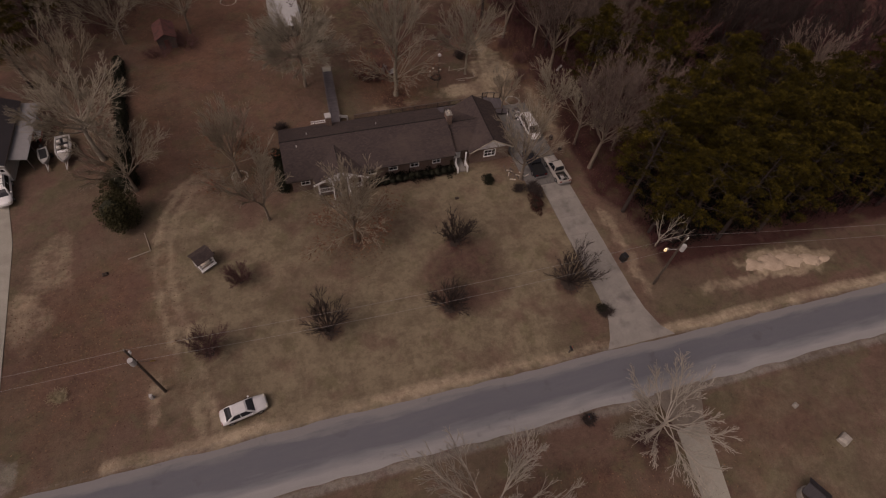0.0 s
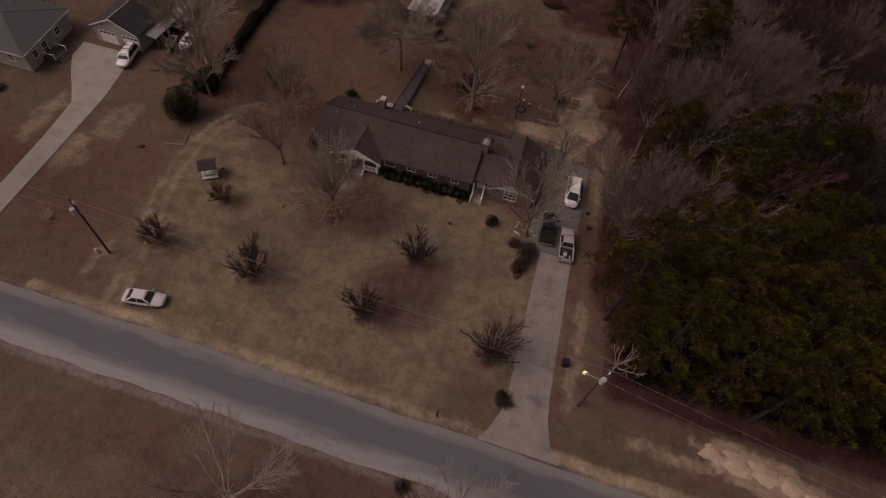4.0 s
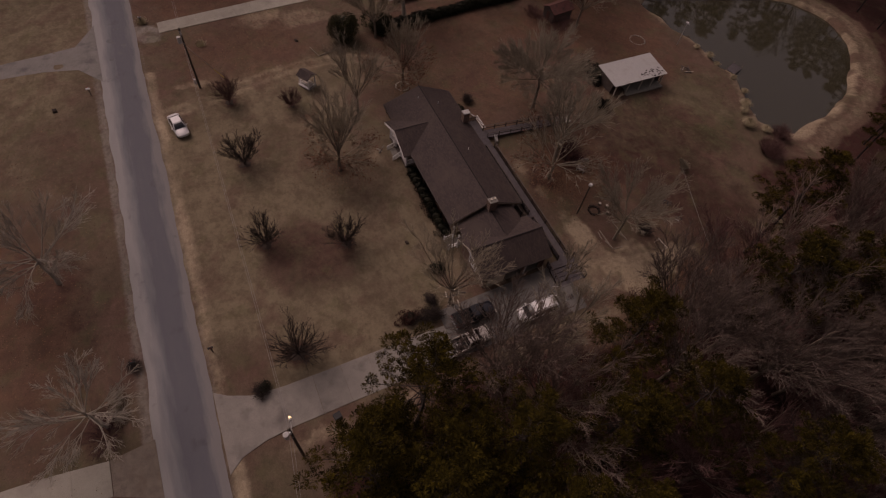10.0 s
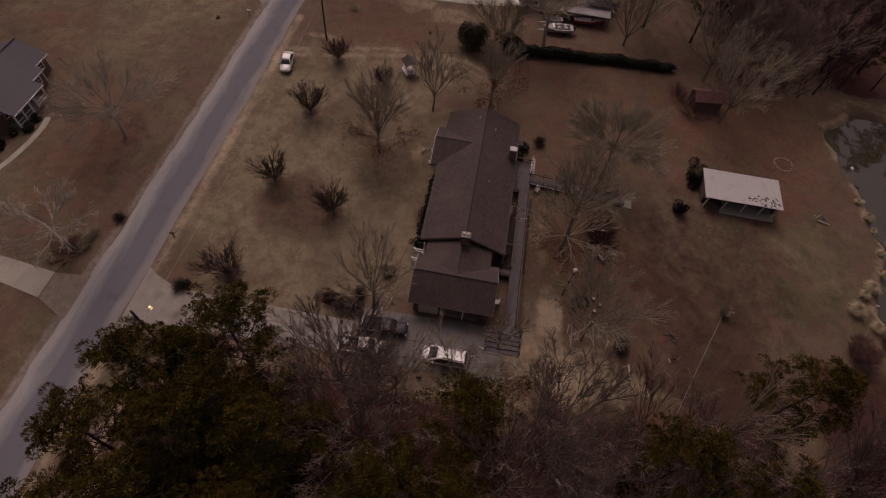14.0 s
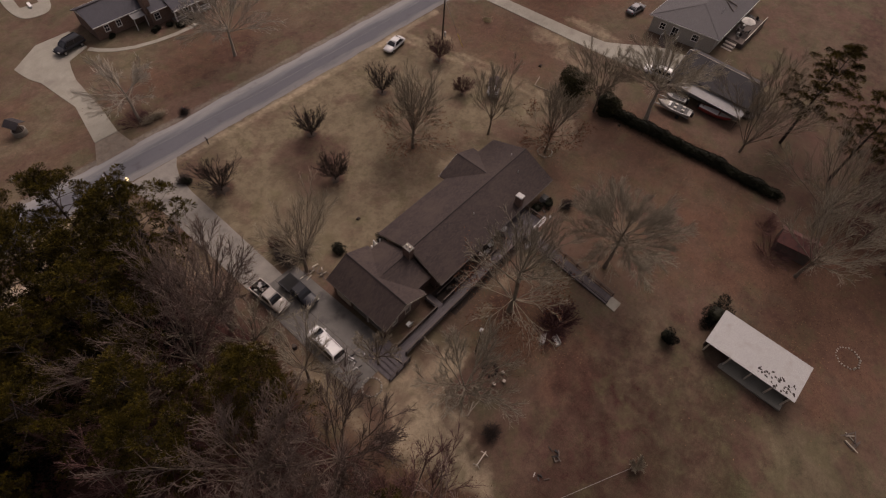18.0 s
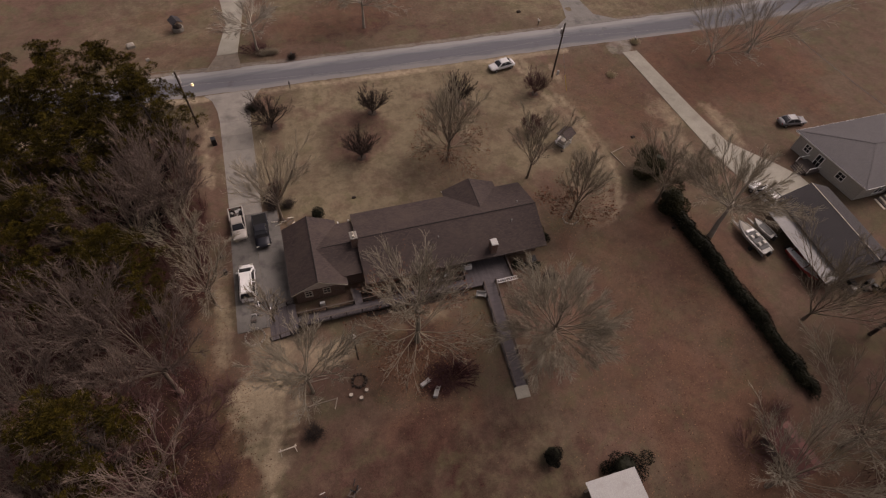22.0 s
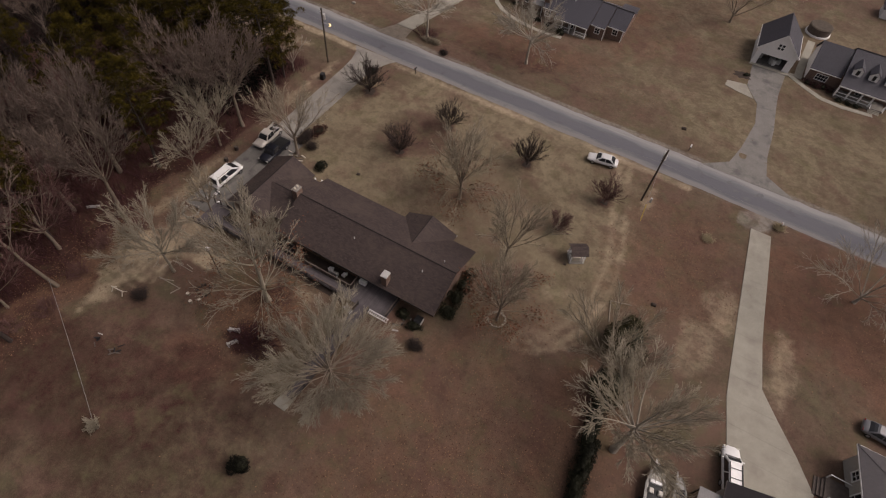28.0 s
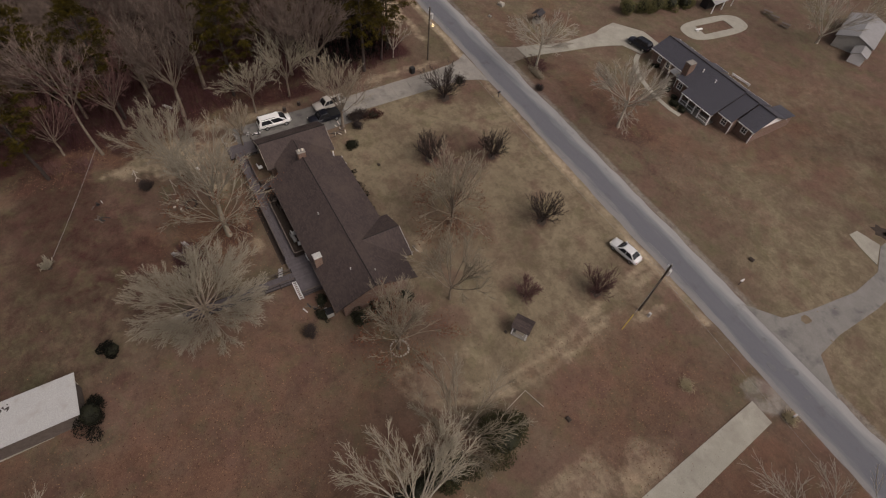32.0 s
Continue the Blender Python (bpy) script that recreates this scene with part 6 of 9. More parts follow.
LITTER = ((-26, 36, 9, 11, 3), (-10, 75, 14, 17, 6), (-52, 33, 14, 13, 3), (8, 5, 28, 6, 3), (-12, 96, 14, 9, 3), (16, 71, 6, 5, 5), (4.4, 42.5, 4, 4, 1), (-8.8, 57, 4, 4, 1), (-22, 70, 6, 16, 2), (40, 70, 4, 22, 3), (37.5, 80, 3, 12, 3))
LITTER_BAG = [p for p in LITTER for _ in range(p[4])]


def litter_spot(r):
    while True:
        cx, cy, rx, ry, _ = r.choice(LITTER_BAG)
        x, y = cx + r.gauss(0, 0.55) * rx, cy + r.gauss(0, 0.55) * ry
        if abs(y - float(road_middle(x))) > 3.4 and not (-3 < x < 29 and 49 < y < 64.5) and not (28.5 < x < 36 and 20 < y < 65):
            return x, y


scatter("fallen_leaves", "brown fallen leaves scattered over the grass", "leaves", M_FALLEN, 26000, litter_spot, flat_leaf, 6)
# ---- vehicles ----
def oval_ring(x, z0, z1, half, n=14, square=3.2):
    """A squarish cross-section of a car body at station x."""
    zm, hz = (z0 + z1) / 2, (z1 - z0) / 2
    out = []
    for i in range(n):
        a = 2 * math.pi * (i + 0.5) / n
        c, s = math.cos(a), math.sin(a)
        k = (abs(c) ** square + abs(s) ** square) ** (-1 / square)
        out.append((x, half * c * k, zm + hz * s * k))
    return out


def wheels(parent, xs, half, r):
    for x in xs:
        for side in (-1, 1):
            y = side * half
            ty = part("tyre", Geo().tube((x, y - side * 0.2, r), (x, y + side * 0.02, r), r, r, 14), M_TYRE, parent)
            part("rim", Geo().tube((x, y + side * 0.022, r), (x, y + side * 0.03, r), r * 0.62, r * 0.55, 12), M_RIM, ty)


def quad_panel(parent, name, pts, material, label="", lift=0.02):
    v = [Vector(p) for p in pts]
    nrm = (v[1] - v[0]).cross(v[2] - v[0]).normalized() * lift
    g = Geo().add([p + nrm for p in v] + [p - nrm for p in v], [tuple(range(len(v))), tuple(range(2 * len(v) - 1, len(v) - 1, -1))] +
                  [(i + len(v), (i + 1) % len(v) + len(v), (i + 1) % len(v), i) for i in range(len(v))])
    return part(name, g, material, parent, label)


def cabin(parent, body, xf, xfr, xrr, xr, zb, zt, wb, wt, glass_mat=None):
    """Roof and glass between base stations xf..xr and roof stations xfr..xrr."""
    glass_mat = glass_mat or M_GLASS
    g = Geo()
    base = [(xf, wb), (xf, -wb), (xr, -wb), (xr, wb)]
    top = [(xfr, wt), (xfr, -wt), (xrr, -wt), (xrr, wt)]
    mid = [((b[0] + t[0]) / 2 + (0.05 if b[0] > 0 else -0.05), (b[1] + t[1]) / 2 * 1.02) for b, t in zip(base, top)]
    rings = [[(x, y, zb - 0.05) for x, y in base], [(x, y, (zb + zt) / 2) for x, y in mid], [(x, y, zt - 0.05) for x, y in top], [(x * 0.96, y * 0.9, zt) for x, y in top]]
    g.loft(rings)
    part("roof", g, body, parent)

    def lerp(a, b, f):
        return tuple(p + (q - p) * f for p, q in zip(a, b))
    B = [(x, y, zb) for x, y in base]
    M2 = [(x, y, (zb + zt) / 2) for x, y in mid]
    T = [(x, y, zt - 0.08) for x, y in top]
    for name, i, j in (("windscreen", 0, 1), ("rear_window", 2, 3)):
        for lo, hi in ((B, M2), (M2, T)):
            quad_panel(parent, name, [lerp(lo[i], lo[j], 0.06), lerp(lo[j], lo[i], 0.06), lerp(hi[j], hi[i], 0.08), lerp(hi[i], hi[j], 0.08)][::-1], glass_mat)
    for i, j in ((1, 2), (3, 0)):
        for f0, f1 in ((0.06, 0.48), (0.52, 0.92)):
            quad_panel(parent, "side_window", [lerp(B[i], B[j], f0), lerp(B[i], B[j], f1), lerp(T[i], T[j], f1), lerp(T[i], T[j], f0)][::-1], glass_mat, lift=0.045)


def lights(parent, xf, xr, half, z):
    for s in (-1, 1):
        part("headlight", Geo().block(xf, s * half, z, 0.12, 0.36, 0.16, 0, 0.03), M_LAMPGLASS, parent)
        part("tail_light", Geo().block(xr, s * half, z + 0.05, 0.1, 0.34, 0.18, 0, 0.03), M_REDLENS, parent)


def sedan(name, label, at, body, length=4.85):
    t = thing(name, label, "car", at)
    L = length / 2
    st = [(-L, 0.42, 0.72, 0.62), (-L + 0.12, 0.3, 0.9, 0.82), (-L + 0.7, 0.24, 0.98, 0.89), (-0.6, 0.22, 0.95, 0.91), (0.7, 0.22, 0.93, 0.91), (L - 0.9, 0.24, 0.86, 0.89), (L - 0.22, 0.28, 0.74, 0.8), (L, 0.38, 0.62, 0.6)]
    part("body", Geo().loft([oval_ring(*s) for s in st]), body, t, smooth=True)
    cabin(t, body, 1.05, 0.3, -1.0, -1.75, 0.92, 1.43, 0.80, 0.6)
    wheels(t, (-1.42, 1.42), 0.88, 0.32)
    lights(t, L - 0.12, -L + 0.1, 0.58, 0.58)
    for s in (-1, 1):
        part("wing_mirror", Geo().block(0.75, s * 0.98, 0.92, 0.14, 0.2, 0.12, 0, 0.03), body, t)
    return t


def suv(name, label, at, body):
    t = thing(name, label, "car", at)
    L = 2.5
    st = [(-L, 0.45, 0.95, 0.75), (-L + 0.15, 0.34, 1.08, 0.92), (-1.0, 0.3, 1.08, 0.97), (0.8, 0.3, 1.06, 0.97), (L - 0.8, 0.3, 1.02, 0.95), (L - 0.2, 0.34, 0.9, 0.86), (L, 0.45, 0.75, 0.68)]
    part("body", Geo().loft([oval_ring(*s) for s in st]), body, t, smooth=True)
    cabin(t, body, 1.35, 0.55, -2.0, -2.4, 1.05, 1.74, 0.86, 0.7)
    wheels(t, (-1.5, 1.5), 0.95, 0.36)
    lights(t, L - 0.12, -L + 0.1, 0.66, 0.72)
    for s in (-1, 1):
        part("roof_rail", Geo().beam((-1.9, s * 0.6, 1.8), (0.4, s * 0.6, 1.8), 0.06, 0.06), M_BLACK, t, "black roof rail")
        part("wing_mirror", Geo().block(0.95, s * 1.04, 1.05, 0.14, 0.22, 0.16, 0, 0.03), body, t)
    for x in (-1.2, -0.2):
        part("roof_bar", Geo().beam((x, -0.6, 1.82), (x, 0.6, 1.82), 0.06, 0.04), M_BLACK, t)
    return t


def minivan(name, label, at, body):
    t = thing(name, label, "car", at)
    L = 2.5
    st = [(-L, 0.45, 1.0, 0.78), (-L + 0.12, 0.32, 1.12, 0.93), (-1.0, 0.28, 1.12, 0.98), (0.9, 0.28, 1.1, 0.98), (L - 0.75, 0.3, 1.0, 0.95), (L - 0.22, 0.33, 0.86, 0.84), (L, 0.45, 0.7, 0.62)]
    part("body", Geo().loft([oval_ring(*s) for s in st]), body, t, smooth=True)
    cabin(t, body, 1.75, 0.7, -2.2, -2.45, 1.06, 1.76, 0.88, 0.72)
    wheels(t, (-1.45, 1.55), 0.96, 0.34)
    lights(t, L - 0.14, -L + 0.08, 0.64, 0.74)
    for s in (-1, 1):
        part("wing_mirror", Geo().block(1.2, s * 1.04, 1.08, 0.14, 0.2, 0.14, 0, 0.03), body, t)
        part("roof_rail", Geo().beam((-2.0, s * 0.6, 1.8), (0.3, s * 0.6, 1.8), 0.05, 0.05), M_BLACK, t, "dark roof rail")
        part("door_rail", Geo().beam((-2.1, s * 0.99, 0.95), (-0.3, s * 0.99, 0.95), 0.02, 0.03), M_BLACK, t, "dark sliding-door rail")
    part("bumper", Geo().block(-L + 0.02, 0, 0.38, 0.2, 1.6, 0.22, 0, 0.05), body, t)
    return t


def pickup(name, label, at, body, load=True, cover=None):
    t = thing(name, label, "pickup truck", at)
    L = 2.55
    st = [(0.1, 0.4, 1.05, 0.92), (0.9, 0.36, 1.06, 0.93), (L - 0.5, 0.38, 1.0, 0.9), (L - 0.12, 0.4, 0.92, 0.84), (L, 0.5, 0.8, 0.7)]
    part("body", Geo().loft([oval_ring(*s) for s in st]), body, t, smooth=True)
    cabin(t, body, 1.25, 0.65, -0.45, -0.62, 1.02, 1.68, 0.82, 0.68)
    part("cab_lower", Geo().box(-0.62, 0.4, -0.9, 0.9, 0.42, 1.03), body, t)
    part("bed_floor", Geo().box(-L, -0.62, -0.88, 0.88, 0.5, 0.62), M_TYRE if not cover else cover, t)
    for y0, y1 in ((-0.93, -0.83), (0.83, 0.93)):
        part("bed_side", Geo().box(-L, -0.62, y0, y1, 0.45, 1.05), body, t)
    part("tailgate", Geo().box(-L - 0.06, -L, -0.9, 0.9, 0.5, 1.04), body, t)
    part("bumper", Geo().box(-L - 0.2, -L - 0.06, -0.86, 0.86, 0.42, 0.58), M_RIM, t)
    if not load:
        # Added panel: the bed is open, this only makes it look black.
        part("bed_panel", Geo().box(-L + 0.02, -0.66, -0.82, 0.82, 0.96, 1.02), M_TYRE, t, "added black panel over the open bed")
    wheels(t, (-1.65, 1.55), 0.92, 0.36)
    lights(t, L - 0.1, -L - 0.04, 0.68, 0.72)
    if load:
        r = random.Random(4)
        for k in range(9):
            x, y = r.uniform(-2.3, -0.9), r.uniform(-0.6, 0.6)
            part("load", Geo().block(x, y, 0.62, r.uniform(0.25, 0.6), r.uniform(0.2, 0.5), r.uniform(0.12, 0.4), r.uniform(0, 90), 0.02), r.choice((M_TIMBER, M_BLACK, M_GREYBOX, M_RUST)), t, "odds and ends in the bed")
    return t


sedan("sedan", "pale silver four-door sedan parked on the verge beside the road", pose(-10.5, 24.1, 0.02, 0, 0, 10), M_CAR_SEDAN, 4.6)
minivan("minivan", "white minivan with dark windows parked on the pad", pose(33.7, 56.9, 0.06, 0, 0, -91), M_CAR_WHITE)
pickup("pickup_truck", "pale pickup truck with a loaded bed on the driveway", pose(34.15, 47.8, 0.06, 0, 0, 94), M_CAR_PALE)
pickup("pickup_truck", "black pickup truck parked beside the garage", pose(31.4, 49.7, 0.06, 0, 0, 92), M_CAR_BLACK, False)
suv("car", "white car parked before the neighbouring garage", pose(-37.4, 60.3, 0.06, 0, 0, -78), M_CAR_WHITE)
sedan("car", "dark grey sedan parked on the grass by the neighbour", pose(-51.6, 47.8, 0.0, 0, 0, 174), M_CAR_SILVER, 4.6)
suv("car", "dark car parked before the opposite garage", pose(26.9, -12.9, ground_at(26.9, -12.9) + 0.06, 0, 0, 10), M_CAR_BLACK)


def boat(name, label, at, length, beam, console=True):
    t = thing(name, label, "boat", at)
    L = length / 2
    rings = []
    for f, w, keel, rim in ((-1.0, 0.86, 0.62, 1.12), (-0.4, 1.0, 0.5, 1.12), (0.2, 0.98, 0.48, 1.16), (0.65, 0.66, 0.58, 1.22), (0.9, 0.28, 0.8, 1.28), (1.0, 0.05, 1.05, 1.3)):
        h = beam / 2 * w
        rings.append([(f * L, -h, rim), (f * L, -h * 0.9, keel + 0.2), (f * L, 0, keel), (f * L, h * 0.9, keel + 0.2), (f * L, h, rim), (f * L, h * 0.82, rim + 0.03), (f * L, h * 0.75, rim - 0.05), (f * L, -h * 0.75, rim - 0.05), (f * L, -h * 0.82, rim + 0.03)])
    part("hull", Geo().loft(rings), M_BOAT, t, "dull white hull")
    part("cockpit", Geo().box(-0.8 * L, 0.35 * L, -beam * 0.33, beam * 0.33, 1.02, 1.13), M_BLACK, t, "dark cockpit floor")
    for x, y in ((-0.5, -0.2), (-0.5, 0.2), (-0.05, -0.22), (-0.05, 0.22)):
        if console:
            part("boat_seat", Geo().block(x * L, y * beam, 1.13, 0.5, 0.45, 0.3, 0, 0.06), M_CLOTH, t)
    if console:
        part("console", Geo().block(0.28 * L, 0, 1.12, 0.35, beam * 0.62, 0.28, 0, 0.05), M_WHITE, t)
        part("foredeck", Geo().add([(0.36 * L, -beam * 0.36, 1.2), (0.36 * L, beam * 0.36, 1.2), (0.88 * L, 0.1, 1.3), (0.88 * L, -0.1, 1.3)], [(0, 3, 2, 1)]).slab([(0.36 * L, -beam * 0.36, 1.2), (0.88 * L, -0.1, 1.3), (0.88 * L, 0.1, 1.3), (0.36 * L, beam * 0.36, 1.2)], 0.05), M_CLOTH, t)
    part("outboard_motor", Geo().block(-L - 0.2, 0, 0.55, 0.4, 0.38, 0.85, 0, 0.08), M_BLACK, t)
    part("trailer_frame", Geo().beam((-L, -beam * 0.3, 0.42), (L + 0.8, 0, 0.42), 0.1, 0.1).beam((-L, beam * 0.3, 0.42), (L + 0.8, 0, 0.42), 0.1, 0.1), M_GREYBOX, t)
    for s in (-1, 1):
        part("trailer_wheel", Geo().tube((-0.4 * L, s * beam * 0.5, 0.3), (-0.4 * L, s * (beam * 0.5 + 0.18), 0.3), 0.3, 0.3, 12), M_TYRE, t)
    return t


boat("motor_boat", "white motor boat on a trailer beside the hedge", pose(-31.0, 66.5, 0.0, 0, 0, -81), 5.6, 2.1)
boat("small_boat", "small white boat on a trailer beside the motor boat", pose(-33.3, 65.6, 0.0, 0, 0, -76), 3.4, 1.3, False)
# ---- the open shed by the pond ----
def tin_shed():
    s = thing("open_shed", "low open-fronted shed with a pale tin roof", "shed")
    x0, x1, y0, y1 = -1.2, 4.0, 88.6, 99.25
    zl, zr = 2.0, 1.6
    n = 12
    for k in range(n):
        a, b = y0 + (y1 - y0) * k / n, y0 + (y1 - y0) * (k + 1) / n
        g = Geo().slab([(x0, a, zl), (x1, a, zr), (x1, b - 0.03, zr), (x0, b - 0.03, zl)], 0.05)
        part("tin_sheet", g, M_TIN, s)
        part("sheet_rib", Geo().beam((x0, b - 0.015, zl + 0.002), (x1, b - 0.015, zr + 0.002), 0.06, 0.02), M_TIN, s)
    gz = ground_at(1, 94)
    for y in (89.2, 91.8, 94.4, 96.8, 98.8):
        part("post", Geo().box(x1 - 0.35, x1 - 0.2, y - 0.08, y + 0.08, gz - 0.1, zr - 0.05), M_CREAM, s, "pale timber post")
    part("back_wall", Geo().box(x0 + 0.25, x0 + 0.35, y0 + 0.3, y1 - 0.3, gz - 0.1, zl - 0.12), M_TIMBER, s)
    for y in (y0 + 0.25, y1 - 0.35):
        part("end_wall", Geo().box(x0 + 0.35, x1 - 0.9, y, y + 0.1, gz - 0.1, zr - 0.05), M_TIMBER, s)
    part("front_beam", Geo().box(x1 - 0.36, x1 - 0.18, y0 + 0.3, y1 - 0.3, zr - 0.2, zr - 0.06), M_TIMBER, s)
    part("floor_slab", Geo().box(x0 + 0.2, x1 + 0.45, y0 + 0.2, y1 - 0.2, gz - 0.1, gz + 0.12), M_CONCRETE_PALE, s)
    r = random.Random(12)
    for k in range(44):
        x, y = r.uniform(2.2, 3.9), r.choice((95.3, 96.6, 98.2)) + r.gauss(0, 0.45)
        z = zl + (zr - zl) * (x - x0) / (x1 - x0) + 0.004
        part("roof_blotch", Geo().slab([(x + u, y + w, z + 0.012) for u, w in blotch(0, 0, r.uniform(0.07, 0.27), k, 0.6, r.uniform(0, 90))], 0.01), M_RUST, s, "dark patch of rot on the roof")
    for k in range(7):
        y = r.uniform(89.5, 98.5)
        part("stored_item", Geo().block(r.uniform(0, 2.2), y, gz + 0.12, r.uniform(0.5, 1.0), r.uniform(0.5, 1.2), r.uniform(0.3, 0.9), r.uniform(0, 60), 0.03), r.choice((M_TIMBER, M_BLACK, M_GREYBOX)), s)
    return s


tin_shed()


# ---- small well house on the lawn ----
def well_house():
    t = thing("well_house", "little open well house with white posts and a brown shingle roof", "well house", pose(-13.65, 43.35, 0, 0, 0, 32))
    part("base", Geo().box(-1.0, 1.0, -0.85, 0.85, -0.1, 0.08), M_CONCRETE, t)
    part("well_box", Geo().box(-0.5, 0.5, -0.42, 0.42, 0.08, 0.75), M_CREAM, t)
    for x in (-0.88, 0.88):
        for y in (-0.72, 0.72):
            part("post", Geo().box(x - 0.06, x + 0.06, y - 0.06, y + 0.06, 0.08, 1.95), M_WHITE, t)
        for z in (0.4, 0.85):
            part("rail", Geo().box(x - 0.03, x + 0.03, -0.66, 0.66, z, z + 0.1), M_WHITE, t)
    for z in (0.4, 0.85):
        part("rail", Geo().box(-0.82, 0.82, -0.75, -0.69, z, z + 0.1), M_WHITE, t)
    part("bench_board", Geo().box(-0.98, 0.98, -1.02, -0.8, 0.42, 0.48), M_WHITE, t)
    part("roof_slope", Geo().slab([(-1.15, -1.05, 1.98), (1.15, -1.05, 1.98), (1.15, 0, 2.6), (-1.15, 0, 2.6)], 0.07), M_SHINGLE, t)
    part("roof_slope", Geo().slab([(-1.15, 0, 2.6), (1.15, 0, 2.6), (1.15, 1.05, 1.98), (-1.15, 1.05, 1.98)], 0.07), M_SHINGLE, t)
    for x in (-0.94, 0.94):
        g = Geo().add([(x, -0.8, 1.95), (x, 0.8, 1.95), (x, 0, 2.44), (x * 0.95, -0.8, 1.95), (x * 0.95, 0.8, 1.95), (x * 0.95, 0, 2.44)], [(0, 1, 2), (5, 4, 3), (0, 3, 4, 1), (1, 4, 5, 2), (2, 5, 3, 0)])
        part("gable", g, M_WHITE, t)
    return t


well_house()


# ---- neighbour's house and garage ----
def neighbour_garage():
    t = thing("garage", "neighbouring double garage with dark shingle roof and white doors", "garage")
    x0, x1, y0, y1 = -44.8, -36.5, 62.9, 75.2
    gable_roof(t, x0, x1, y0 - 0.3, y1 + 0.3, 2.9, 4.85, False, M_SHINGLE_DARK, M_WHITE, cap=False, trim_ends=(True, False), gutter=M_GUTTER)
    part("ridge_cap", Geo().beam(((x0 + x1) / 2, y0 - 0.3, 4.87), ((x0 + x1) / 2, y1 + 0.3, 4.87), 0.09, 0.04), M_CREAM, t, "pale metal ridge cap")
    holes = [(0.7, 3.6, 0.0, 2.2), (4.7, 7.6, 0.0, 2.2)]
    g = Geo()
    wall_panel(g, (x0 + 0.3, y0), (x1 - 0.3, y0), -0.1, 2.6, 0.18, holes)
    gable_wall(g, (x0 + 0.3, y0), (x1 - 0.3, y0), 4.6, 2.6, 0.18, True)
    part("wall_front", g, M_SIDING, t)
    for a, b, lo, hi in holes:
        dr = part("garage_door", Geo().box(x0 + 0.3 + a, x0 + 0.3 + b, y0 + 0.05, y0 + 0.11, lo, hi), M_WHITE, t, "white panelled garage door")
        for k in range(4):
            x = x0 + 0.3 + a + 0.25 + 0.66 * k
            part("door_light", Geo().box(x, x + 0.45, y0 + 0.035, y0 + 0.05, 1.65, 2.0), M_GLASS, dr)
    for p, q, nm in (((x1 - 0.3, y0 + 0.18), (x1 - 0.3, y1 - 0.18), "wall_side"), ((x1 - 0.3, y1), (x0 + 0.3, y1), "wall_rear"), ((x0 + 0.3, y1 - 0.18), (x0 + 0.3, y0 + 0.18), "wall_side")):
        g = Geo()
        wall_panel(g, p, q, -0.1, 2.6, 0.18)
        part(nm, g, M_SIDING, t)
    part("lean_to_roof", Geo().slab([(x1 - 0.1, y0 + 1.2, 2.45), (x1 + 2.0, y0 + 1.2, 2.1), (x1 + 2.0, y1 + 0.4, 2.1), (x1 - 0.1, y1 + 0.4, 2.45)], 0.06), M_TIN_DULL, t, "dull grey metal lean-to roof")
    for k in range(5):
        y = y0 + 1.4 + (y1 - y0 - 1.2) * k / 4
        part("lean_to_post", Geo().box(x1 + 1.82, x1 + 1.92, y - 0.05, y + 0.05, -0.1, 2.1), M_TIMBER, t)
    return t


neighbour_garage()


